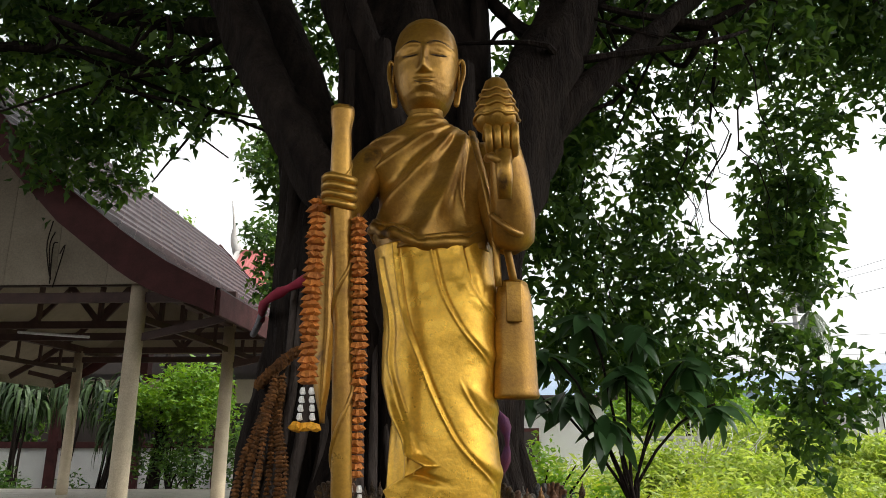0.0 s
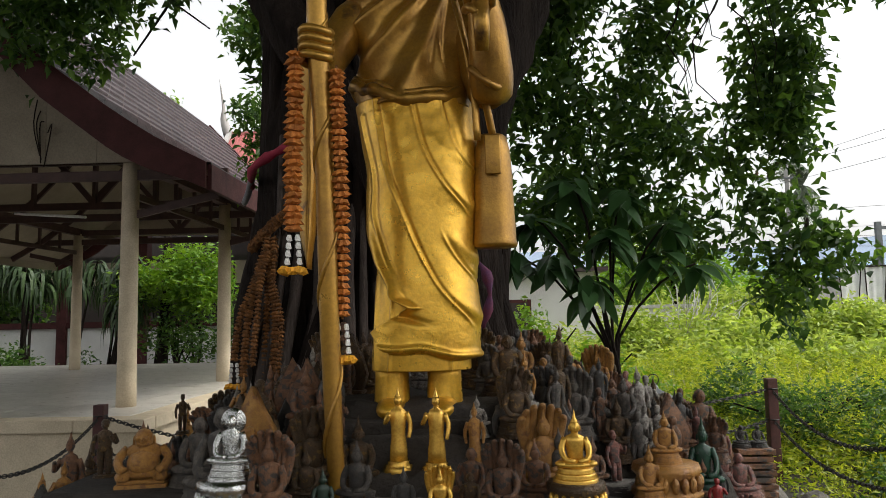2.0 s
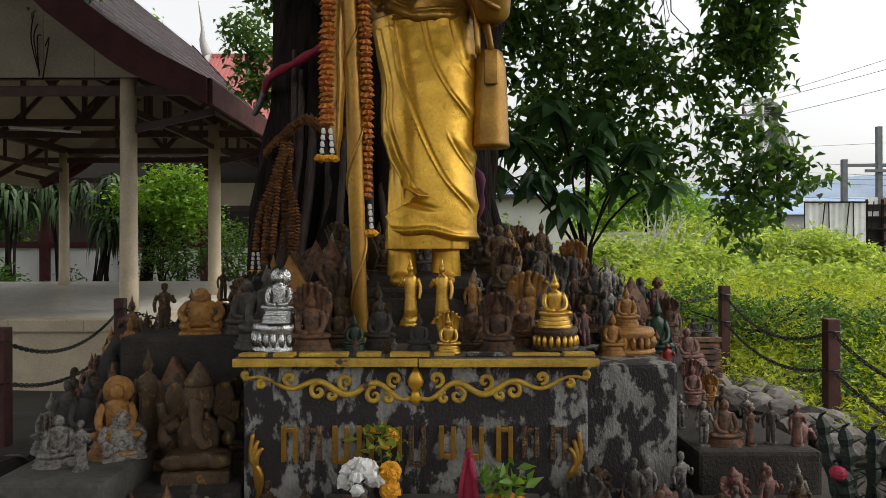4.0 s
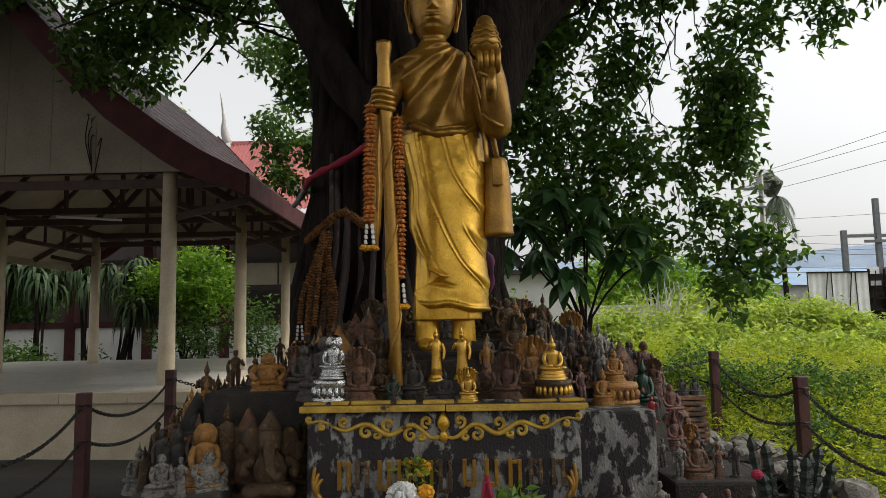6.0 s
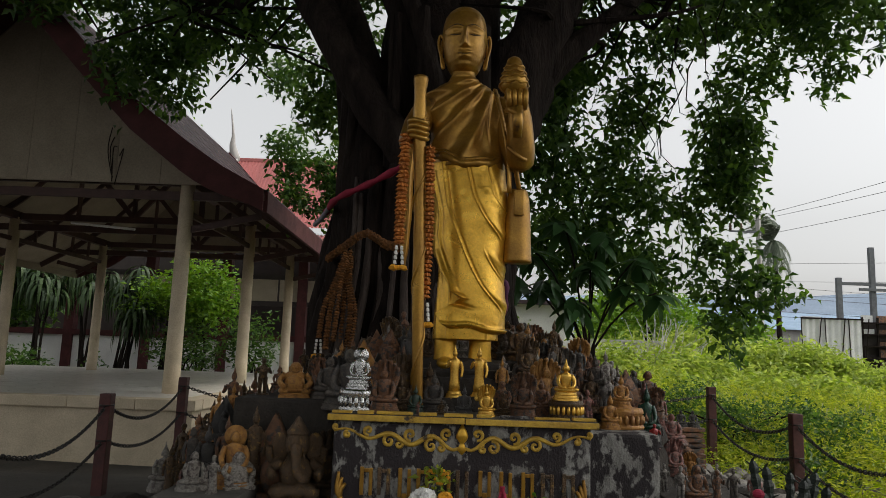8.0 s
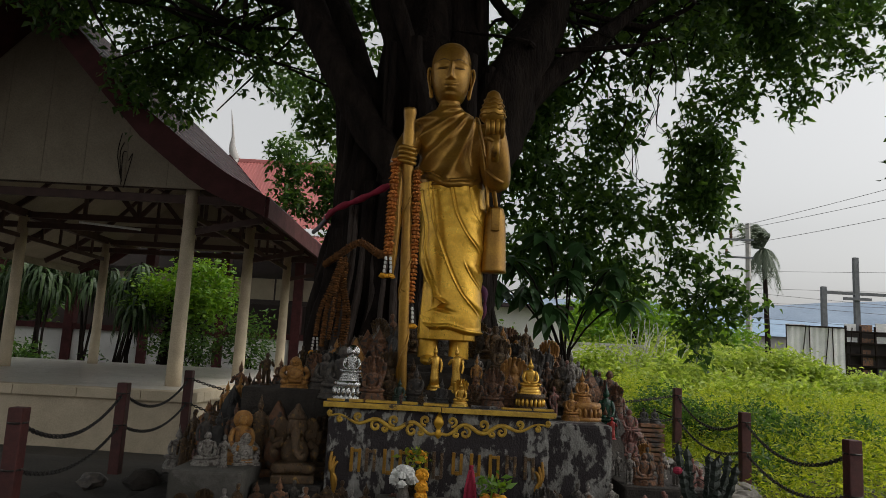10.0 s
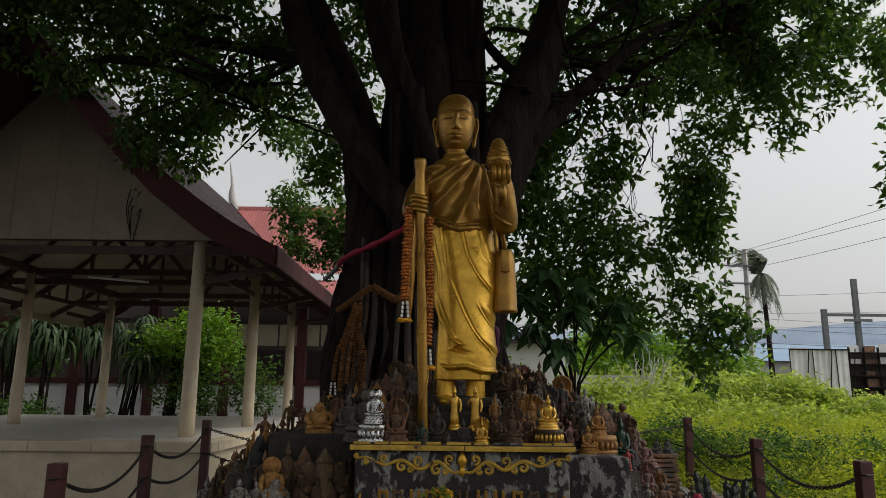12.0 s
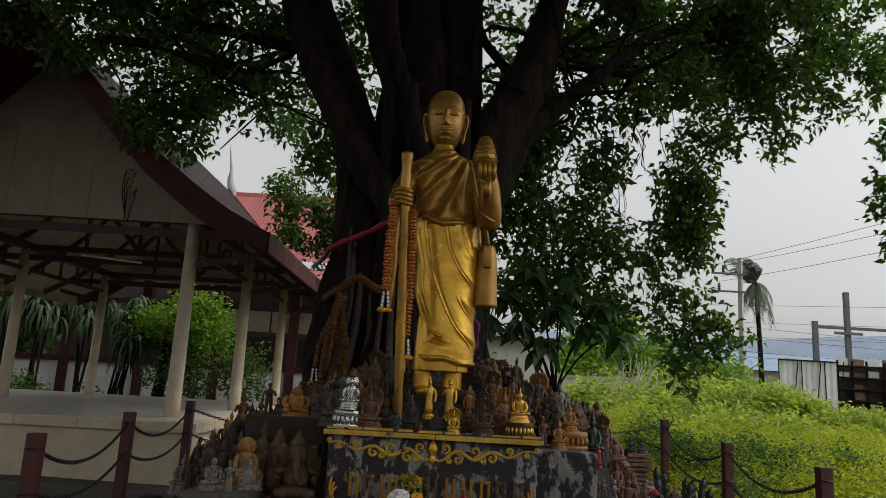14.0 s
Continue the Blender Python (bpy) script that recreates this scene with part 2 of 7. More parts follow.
def tube(bm, pts, radii, seg=10, cap=True, wob=0.0, seed=0.0, flat=1.0):
    """A tapered tube along points; wob roughens its outline."""
    pts = [Vector(p) for p in pts]
    if not isinstance(radii, (list, tuple)):
        radii = [radii] * len(pts)
    rings, up = [], None
    for i, p in enumerate(pts):
        d = (pts[min(i + 1, len(pts) - 1)] - pts[max(i - 1, 0)]).normalized()
        if up is None:
            up = d.orthogonal().normalized()
        up = (up - d * up.dot(d)).normalized()
        side = d.cross(up)
        ring = []
        for k in range(seg):
            a = 2 * math.pi * k / seg
            r = radii[i]
            if wob:
                r *= 1 + wob * noise.noise(Vector((math.cos(a) * 1.7 + seed, math.sin(a) * 1.7, i * 0.45 + seed)))
            ring.append(bm.verts.new(p + (up * math.cos(a) + side * math.sin(a) * flat) * r))
        rings.append(ring)
    for r0, r1 in zip(rings, rings[1:]):
        for k in range(seg):
            bm.faces.new((r0[k], r0[(k + 1) % seg], r1[(k + 1) % seg], r1[k]))
    if cap:
        bm.faces.new(rings[0][::-1])
        bm.faces.new(rings[-1])
    return bm


def lathe(bm, profile, seg=16, c=(0, 0, 0), sx=1.0, sy=1.0, wave=0.0, lobes=0):
    """Rings of (radius, height) round a vertical axis."""
    rings = []
    for r, z in profile:
        ring = []
        for k in range(seg):
            a = 2 * math.pi * k / seg
            q = max(r, 1e-4) * (1 + (wave * math.cos(lobes * a) if lobes else 0))
            ring.append(bm.verts.new((c[0] + q * math.cos(a) * sx, c[1] + q * math.sin(a) * sy, c[2] + z)))
        rings.append(ring)
    for r0, r1 in zip(rings, rings[1:]):
        for k in range(seg):
            bm.faces.new((r0[k], r0[(k + 1) % seg], r1[(k + 1) % seg], r1[k]))
    bm.faces.new(rings[0][::-1])
    bm.faces.new(rings[-1])
    return bm


def ball(bm, c, r, seg=12, turn=None):
    """An ellipsoid; r is three radii."""
    r = (r, r, r) if not isinstance(r, (list, tuple)) else r
    made = bmesh.ops.create_uvsphere(bm, u_segments=seg, v_segments=max(6, seg * 2 // 3), radius=1.0)
    m = Matrix.Translation(c) @ (turn or Matrix.Identity(4)) @ Matrix.Diagonal((*r, 1))
    bmesh.ops.transform(bm, matrix=m, verts=made["verts"])
    return bm


def smoothly(a, b, x):
    t = min(1.0, max(0.0, (x - a) / (b - a)))
    return t * t * (3 - 2 * t)


def along(keys, s):
    """A value between (position, value) keys."""
    if s <= keys[0][0]:
        return keys[0][1]
    for (a, u), (b, v) in zip(keys, keys[1:]):
        if s <= b:
            return u + (v - u) * smoothly(a, b, s)
    return keys[-1][1]


def curve_points(pts, n):
    """n points on a smooth line through pts."""
    pts = [Vector(p) for p in pts]
    out = []
    for i in range(n):
        f = i / (n - 1) * (len(pts) - 1)
        k = min(int(f), len(pts) - 2)
        t = f - k
        p0, p1, p2, p3 = pts[max(k - 1, 0)], pts[k], pts[k + 1], pts[min(k + 2, len(pts) - 1)]
        out.append(0.5 * (2 * p1 + (p2 - p0) * t + (2 * p0 - 5 * p1 + 4 * p2 - p3) * t * t + (3 * p1 - p0 - 3 * p2 + p3) * t ** 3))
    return out


def leaves(name, centres, per, spread, size, material, seed=1, droop=0.5, narrow=0.42, kind="", parent=None, bent=0.18):
    """Many small folded leaves round centres, as one mesh. per: leaves for each centre."""
    g = np.random.default_rng(seed)
    c = np.repeat(np.asarray(centres, float), per, 0)
    n = len(c)
    c = c + g.normal(0, 1, (n, 3)) * spread
    d = g.normal(0, 1, (n, 3))
    d[:, 2] = d[:, 2] * 0.5 - droop
    d /= np.linalg.norm(d, axis=1)[:, None]
    s = np.cross(d, g.normal(0, 1, (n, 3)) + (0, 0, 1.0))
    s /= np.linalg.norm(s, axis=1)[:, None] + 1e-9
    u = np.cross(s, d)
    L = size * g.uniform(0.65, 1.3, n)[:, None]
    W = L * narrow
    v = np.empty((n, 6, 3))
    v[:, 0] = c
    v[:, 1] = c + d * L * 0.45 + s * W * 0.5 + u * L * bent * 0.6
    v[:, 2] = c + d * L * 0.45 - u * L * 0.02
    v[:, 3] = c + d * L * 0.45 - s * W * 0.5 + u * L * bent * 0.6
    v[:, 4] = c + d * L * 0.8 + s * W * 0.12
    v[:, 5] = c + d * L - u * L * bent
    me = bpy.data.meshes.new(name)
    base = np.arange(n)[:, None] * 6
    tri = np.array([[0, 2, 1], [0, 3, 2], [1, 2, 5], [2, 3, 5]]).ravel()
    idx = (base + tri[None]).ravel()
    me.vertices.add(n * 6)
    me.vertices.foreach_set("co", v.ravel())
    me.loops.add(len(idx))
    me.loops.foreach_set("vertex_index", idx.astype(np.int32))
    me.polygons.add(len(idx) // 3)
    me.polygons.foreach_set("loop_start", np.arange(0, len(idx), 3, dtype=np.int32))
    me.materials.append(material)
    me.update(calc_edges=True)
    ob = new(name, me)
    ob.parent = parent
    if kind:
        ob["kind"] = kind
    return ob


def clumps(blobs, step, seed, keep=0.75, shell=0.0, lumps=1.0):
    """Points through ellipsoids (x, y, z, rx, ry, rz), uneven at the rim and with holes."""
    g = np.random.default_rng(seed)
    out = []
    for x, y, z, rx, ry, rz in blobs:
        n = int(4.19 * rx * ry * rz / step ** 3)
        for _ in range(n):
            p = g.normal(0, 1, 3)
            p = p / np.linalg.norm(p) * g.uniform(shell, 1) ** (1 / 3)
            q = (x + p[0] * rx, y + p[1] * ry, z + p[2] * rz)
            h = noise.noise(Vector(q) * 1.1 * lumps) + 0.5 * noise.noise(Vector(q) * 2.7 * lumps)
            if h > -0.9 + 1.15 * (1 - keep) + 0.55 * max(0.0, np.linalg.norm(p) - 0.6):
                out.append(q)
    return out


# ---- ground and distance ----
def make_ground():
    xs = np.concatenate([np.linspace(-1500, -40, 12), np.linspace(-30, 40, 141), np.linspace(50, 1500, 12)])
    ys = np.concatenate([np.linspace(-600, -20, 8), np.linspace(-12, 50, 125), np.linspace(60, 2500, 14)])
    def height(x, y):
        near = math.exp(-((x / 40) ** 2 + ((y - 10) / 40) ** 2))
        h = -0.15 + 0.05 * noise.noise(Vector((x * 0.8, y * 0.8, 0))) * near
        h += 0.4 * smoothly(7, 24, y) * smoothly(2, 9, x) * (1 - smoothly(60, 120, y)) * (1 - smoothly(30, 60, x))
        h -= 0.42 * smoothly(2.0, 5.2, y) * (1 - smoothly(8, 13, y)) * (1 - smoothly(-3.2, -1.8, x)) * smoothly(-22, -14, x)
        return h
    verts = [(x, y, height(x, y)) for y in ys for x in xs]
    w = len(xs)
    faces = [(j * w + i, j * w + i + 1, (j + 1) * w + i + 1, (j + 1) * w + i) for j in range(len(ys) - 1) for i in range(w - 1)]
    ob = new("ground", mesh_of("ground", verts, faces, GROUND, True))
    tagged(ob, "bare trodden earth with weeds running out to a green field", "ground", kind="structure")
    return height


ground_height = make_ground()


def make_hills():
    g = random.Random(4)
    bm = bmesh.new()
    n = 90
    top = []
    for i in range(n):
        a = radians(-75 + 150 * i / (n - 1))
        h = 94 + 26 * abs(noise.noise(Vector((i * 0.07, 3.1, 0)))) + 6 * noise.noise(Vector((i * 0.31, 7, 0)))
        top.append((a, h))
    rows = []
    for r, f in ((900, 0.0), (1000, 0.55), (1120, 1.0), (1350, 0.3)):
        rows.append([bm.verts.new((r * math.sin(a), r * math.cos(a), h * f - 2)) for a, h in top])
    for r0, r1 in zip(rows, rows[1:]):
        for i in range(n - 1):
            bm.faces.new((r0[i], r0[i + 1], r1[i + 1], r1[i]))
    tagged(part("backdrop", bm, HILL, smooth=True), "low hills on the horizon, coloured blue for haze", "hills", kind="structure")


make_hills()


# ---- the pavilion ----
FLOOR = 0.30
COLX, COLY = (-9.05, -4.18), (6.81, 10.45, 14.3)
RIDGE_X, EAVE = -6.61, 4.05
ROOF = [(0.0, 6.6), (1.18, 5.33), (1.7, 4.78), (2.21, 4.26), (2.97, 3.68), (3.45, 3.36), (EAVE, 3.05)]
Y0, Y1 = 5.2, 16.2


def make_pavilion():
    p = thing("pavilion", "open-sided temple pavilion with cream columns and a swept maroon-edged roof", "pavilion")
    part("platform", boxed(-12.2, -3.42, 5.62, 16.4, -0.95, FLOOR - 0.14), COLUMN, p, "rendered pale platform wall")
    # floor border stones, proud of the wall below
    rim = bmesh.new()
    x = -12.26
    while x < -3.4:
        box(rim, x, min(x + 0.9, -3.36) - 0.006, 5.55, 5.85, FLOOR - 0.14, FLOOR + 0.003, 0.012)
        x += 0.9
    y = 5.856
    while y < 16.3:
        box(rim, -3.66, -3.36, y, min(y + 0.9, 16.4) - 0.006, FLOOR - 0.14, FLOOR + 0.003, 0.012)
        y += 0.9
    part("platform_edge", rim, COLUMN, p, "pale edge slabs of the platform")
    part("bed", boxed(-12.2, -3.66, 5.85, 16.4, FLOOR - 0.13, FLOOR - 0.012), CREAM, p)
    # columns
    for cx in COLX:
        for cy in COLY:
            bm = bmesh.new()
            lathe(bm, [(0.125, FLOOR), (0.12, FLOOR + 0.4), (0.112, 2.0), (0.105, 3.5)], 18, (cx, cy, 0))
            part("column", bm, COLUMN, p, "weathered cream round column", smooth=True)
    # roof: two swept slopes with courses of tiles over a board
    def profile(d):
        return along_line(ROOF, d)
    for side in (1, -1):
        bm = bmesh.new()
        rows_t, rows_b = [], []
        ds = [k * EAVE / 22 for k in range(23)]
        for d in ds:
            z = along_line(ROOF, d)
            rows_t.append([bm.verts.new((RIDGE_X + side * d, yy, z - 0.05)) for yy in (Y0, Y1)])
            rows_b.append([bm.verts.new((RIDGE_X + side * d, yy, z - 0.10)) for yy in (Y0, Y1)])
        for a, b in zip(rows_t, rows_t[1:]):
            bm.faces.new((a[0], a[1], b[1], b[0]))
        for a, b in zip(rows_b, rows_b[1:]):
            bm.faces.new((a[0], b[0], b[1], a[1]))
        for e in (0, 1):
            for i in range(22):
                bm.faces.new((rows_t[i][e], rows_t[i + 1][e], rows_b[i + 1][e], rows_b[i][e]))
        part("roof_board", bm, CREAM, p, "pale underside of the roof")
        tiles = bmesh.new()
        for i in range(20):
            d0, d1 = i * EAVE / 20, (i + 1) * EAVE / 20 + 0.05
            z0, z1 = along_line(ROOF, d0), along_line(ROOF, min(d1, EAVE))
            yy = Y0 - 0.03
            while yy < Y1:
                w = 0.42
                lift = random.uniform(0, 0.012)
                q = [tiles.verts.new(v) for v in (
                    (RIDGE_X + side * d0, yy, z0 - 0.035), (RIDGE_X + side * d0, yy + w - 0.01, z0 - 0.035),
                    (RIDGE_X + side * d1, yy + w - 0.01, z1 + 0.02 + lift), (RIDGE_X + side * d1, yy, z1 + 0.02 + lift),
                    (RIDGE_X + side * d1, yy + w - 0.01, z1 - 0.02 + lift), (RIDGE_X + side * d1, yy, z1 - 0.02 + lift))]
                tiles.faces.new(q[:4])
                tiles.faces.new((q[3], q[2], q[4], q[5]))
                yy += w
        ob = part("roof_tiles", tiles, ROOFGREY, p, "dark glossy roof tiles in courses")
        ob["kind"] = "stuff"
        # swept barge boards front and back
        for yy in (Y0 - 0.07, Y1 + 0.02):
            bm = bmesh.new()
            pr = []
            for d in ds:
                z = along_line(ROOF, d)
                low = -0.42 + 0.16 * smoothly(3.0, 4.05, d)
                pr.append([bm.verts.new((RIDGE_X + side * d, yy + o, z + h)) for o, h in ((0, 0.03), (0.05, 0.03), (0.05, low), (0, low))])
            for a, b in zip(pr, pr[1:]):
                for k in range(4):
                    bm.faces.new((a[k], a[(k + 1) % 4], b[(k + 1) % 4], b[k]))
            bm.faces.new(pr[0])
            bm.faces.new(pr[-1][::-1])
            part("barge_board", bm, MAROON, p, "dark maroon swept barge board")
        bm = bmesh.new()
        sf = [[bm.verts.new((RIDGE_X + side * d, yy, along_line(ROOF, d) - 0.115 - o)) for yy, o in ((Y0, 0), (COLY[0] - 0.19, 0), (COLY[0] - 0.19, 0.015), (Y0, 0.015))] for d in ds]
        for a, b in zip(sf, sf[1:]):
            for k in range(4):
                bm.faces.new((a[k], a[(k + 1) % 4], b[(k + 1) % 4], b[k]))
        part("soffit", bm, MAROON, p, "dark maroon boarded soffit")
        ex = RIDGE_X + side * (EAVE + 0.03)
        part("eave_board", boxed(ex - 0.025, ex + 0.025, Y0 - 0.02, Y1, 2.78, 3.06, 0.006), MAROON if side > 0 else CREAM, p, "eave fascia board")
        # wall plate beams and rafters
        bx = RIDGE_X + side * 2.43
        part("plate_beam", boxed(bx - 0.07, bx + 0.07, COLY[0], Y1, 3.46, 3.62), BEAM, p)
        for k in range(6):
            yy = COLY[0] + 0.15 + k * 1.8
            bm = bmesh.new()
            for d0, d1 in ((0.15, 2.4), (2.4, 3.2), (3.2, 3.95)):
                bar(bm, (RIDGE_X + side * d0, yy, along_line(ROOF, d0) - 0.19), (RIDGE_X + side * d1, yy, along_line(ROOF, d1) - 0.19), 0.05, 0.12)
            part("rafter", bm, BEAM, p)
        for d in (1.3, 2.9):
            z = along_line(ROOF, d) - 0.125
            part("purlin", boxed(RIDGE_X + side * d - 0.03, RIDGE_X + side * d + 0.03, COLY[0], Y1 - 0.05, z - 0.02, z + 0.02), BEAM, p)
    part("ridge_cap", boxed(RIDGE_X - 0.14, RIDGE_X + 0.14, Y0 - 0.1, Y1 + 0.1, 6.3, 6.42, 0.03), ROOFGREY, p)
    # trusses, each member by itself
    def member(name, a, b, w, h):
        part(name, bar(bmesh.new(), a, b, w, h), BEAM, p)
    for yy in COLY:
        member("tie_beam", (COLX[0] - 1.3, yy, 3.30), (COLX[1] + 1.3, yy, 3.30), 0.07, 0.13)
        member("tie_beam", (COLX[0], yy, 3.52), (COLX[1], yy, 3.52), 0.07, 0.13)
        for q in (-1, 1):
            member("strut", (RIDGE_X, yy, 3.55), (RIDGE_X + q * 1.15, yy, 4.85), 0.05, 0.1)
            member("strut", (RIDGE_X + q * 1.15, yy, 3.55), (RIDGE_X + q * 1.15, yy, 4.9), 0.05, 0.1)
            member("strut", (RIDGE_X + q * 2.4, yy, 2.75), (RIDGE_X + q * 3.6, yy, 3.02), 0.05, 0.1)
        member("king_post", (RIDGE_X, yy, 3.55), (RIDGE_X, yy, 6.0), 0.06, 0.1)
    for y0, y1 in zip(COLY, COLY[1:]):
        for cx in COLX:
            member("side_rail", (cx, y0, 3.05), (cx, y1, 3.05), 0.05, 0.09)
            for k in range(1, 5):
                yy = y0 + (y1 - y0) * k / 5
                member("stud", (cx, yy, 3.05), (cx, yy, 3.46), 0.05, 0.05)
    # the gable panels: boards with open joints
    gy = COLY[0] - 0.16
    bm = bmesh.new()
    far = [(RIDGE_X - 2.8, 3.62), (RIDGE_X + 2.8, 3.62)] + [(RIDGE_X + d, along_line(ROOF, abs(d)) - 0.12) for d in (2.8, 2.2, 1.2, 0, -1.2, -2.2, -2.8)]
    fr = [bm.verts.new((x, Y1 - 0.3, z)) for x, z in far]
    bk = [bm.verts.new((x, Y1 - 0.26, z)) for x, z in far]
    bm.faces.new(fr)
    bm.faces.new(bk[::-1])
    for k in range(len(far)):
        e = (k + 1) % len(far)
        bm.faces.new((fr[k], bk[k], bk[e], fr[e]))
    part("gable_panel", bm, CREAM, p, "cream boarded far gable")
    for i in range(8):
        x0 = COLX[0] - 0.3 + i * (COLX[1] - COLX[0] + 0.6) / 8
        x1 = COLX[0] - 0.3 + (i + 1) * (COLX[1] - COLX[0] + 0.6) / 8 - 0.006
        bm = bmesh.new()
        t0, t1 = (max(3.5, along_line(ROOF, abs(x - RIDGE_X)) - 0.12) for x in (x0, x1))
        q = [(x0, 3.45), (x1, 3.45), (x1, t1), (x0, t0)]
        fr = [bm.verts.new((x, gy, z)) for x, z in q]
        bk = [bm.verts.new((x, gy + 0.03, z)) for x, z in q]
        bm.faces.new(fr)
        bm.faces.new(bk[::-1])
        for k in range(4):
            bm.faces.new((fr[k], bk[k], bk[(k + 1) % 4], fr[(k + 1) % 4]))
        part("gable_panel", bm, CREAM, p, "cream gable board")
    # fluorescent tube fitting and dangling cable
    bm = bmesh.new()
    tube(bm, [(-6.9, 8.6, 3.12), (-5.7, 8.5, 3.02)], 0.022, 8)
    part("tube_lamp", bm, SHEET, p, "unlit fluorescent tube")
    bm = bmesh.new()
    g = random.Random(8)
    for k in range(4):
        x = -5.35 + k * 0.05
        tube(bm, curve_points([(x, gy - 0.05, 4.3 - 0.15 * k), (x + g.uniform(-.06, .06), gy - 0.06, 3.95), (x + g.uniform(-.06, .06), gy - 0.05, 3.55 - 0.05 * k)], 8), 0.008, 5)
    part("vine", bm, BARK, p, "dry creeper hanging on the gable")
    return p


def along_line(keys, s):
    if s <= keys[0][0]:
        return keys[0][1]
    for (a, u), (b, v) in zip(keys, keys[1:]):
        if s <= b:
            return u + (v - u) * (s - a) / (b - a)
    return keys[-1][1]


pavilion = make_pavilion()


# ---- the hall behind ----
def make_hall():
    h = thing("temple_hall", "white-walled temple hall with maroon posts and a red sheet roof", "hall")
    x0, x1, y = -19.0, 0.6, 21.0
    part("dado_wall", boxed(x0, x1, y, y + 0.2, -0.3, 1.22), WHITEWALL, h, "low white wall")
    part("rail", boxed(x0, x1, y - 0.08, y + 0.24, 1.22, 1.42, 0.01), MAROON, h, "maroon sill band")
    # near-black wall stands in for the shade inside the hall
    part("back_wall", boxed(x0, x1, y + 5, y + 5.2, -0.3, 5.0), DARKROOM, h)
    part("floor_slab", boxed(x0, x1, y, y + 5, -0.3, 0.0), CONCRETE, h)
    for i in range(8):
        x = x0 + 0.4 + i * (x1 - x0 - 0.8) / 7
        part("post", boxed(x - 0.16, x + 0.16, y - 0.12, y + 0.22, -0.3, 4.4), MAROON, h, "maroon square post")
    for z in (2.45, 3.4):
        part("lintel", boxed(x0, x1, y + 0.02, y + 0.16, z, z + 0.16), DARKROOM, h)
    for i in range(13):
        x = x0 + 1 + i * 1.5
        part("upper_panel", boxed(x, x + 1.42, y + 0.06, y + 0.12, 2.62, 3.38), CREAM, h)
    # lower eave and main roof of ribbed sheets, one object a sheet
    sheet = bmesh.new()
    for k in range(7):
        u0 = k * 0.14
        for a, b, z in ((0.0, 0.05, 0.035), (0.05, 0.14, 0.0)):
            q = [sheet.verts.new((u0 + s, t, z if s in (a, b) and z else 0.0)) for s, t in ((a, 0), (b, 0), (b, 1), (a, 1))]
            sheet.faces.new(q)
            if z:
                for s in (a, b):
                    q = [sheet.verts.new((u0 + s, t, zz)) for t, zz in ((0, 0), (1, 0), (1, z), (0, z))]
                    sheet.faces.new(q)
    me = bpy.data.meshes.new("roof_sheet")
    sheet.to_mesh(me)
    sheet.free()
    me.materials.append(REDTILE)
    def slope(xa, xb, ya, za, yb, zb):
        L = math.hypot(yb - ya, zb - za)
        tilt = math.degrees(math.atan2(zb - za, yb - ya))
        x = xa
        while x < xb - 0.3:
            for s in range(2):
                f = s / 2
                m = pose(x, ya + (yb - ya) * f, za + (zb - za) * f + (0.02 if s == 0 else 0), tilt) @ Matrix.Diagonal((1, L / 2 + 0.08, 1, 1))
                piece("roof_sheet", me, h, m)
            x += 0.98
    slope(-14.5, 1.0, 19.6, 4.30, 22.0, 5.15)
    slope(-9.0, 0.8, 21.7, 5.35, 25.2, 8.75)
    part("eave_strip", boxed(-14.5, 1.1, 19.5, 19.62, 4.20, 4.30), SHEET, h, "pale eave flashing")
    part("ridge", boxed(-9.1, 1.0, 25.1, 25.4, 8.68, 8.85, 0.03), REDTILE, h)
    bm = bmesh.new()
    tube(bm, curve_points([(-9.15, 25.2, 8.7), (-9.3, 25.0, 9.3), (-9.28, 24.9, 9.8), (-9.42, 24.8, 10.9)], 9), [0.22, 0.2, 0.17, 0.13, 0.1, 0.07, 0.05, 0.03, 0.01], 8)
    part("finial", bm, POLE, h, "slender grey roof finial", smooth=True)
    bm = bmesh.new()
    for k in range(14):
        a, b = k / 14, (k + 1) / 14
        bar(bm, (-9.1, 21.6 + 3.6 * a, 5.4 + 3.35 * a), (-9.1, 21.6 + 3.6 * b, 5.4 + 3.35 * b), 0.16, 0.3)
    part("verge", bm, POLE, h, "weathered grey verge")


make_hall()


def make_annex():
    h = thing("small_house", "plain white rendered house with a brown-framed window behind the tree", "house")
    bm = boxed(0.6, 3.3, 15.2, 15.4, -0.3, 2.4)
    part("wall", bm, WHITEWALL, h)
    part("side_wall", boxed(3.1, 3.3, 15.4, 19.5, -0.3, 2.4), WHITEWALL, h)
    part("roof", boxed(0.3, 3.6, 14.9, 20, 2.4, 2.5), ROOFGREY, h)
    w = part("window", boxed(0.95, 1.75, 15.12, 15.19, 0.75, 1.75), MAROON, h, "brown window frame")
    # pane coloured as dark as the unlit room behind it
    part("pane", boxed(1.03, 1.67, 15.1, 15.115, 0.83, 1.67), DARKROOM, w)
    part("sill", boxed(0.9, 1.8, 15.05, 15.18, 0.68, 0.76), MAROON, w)


make_annex()


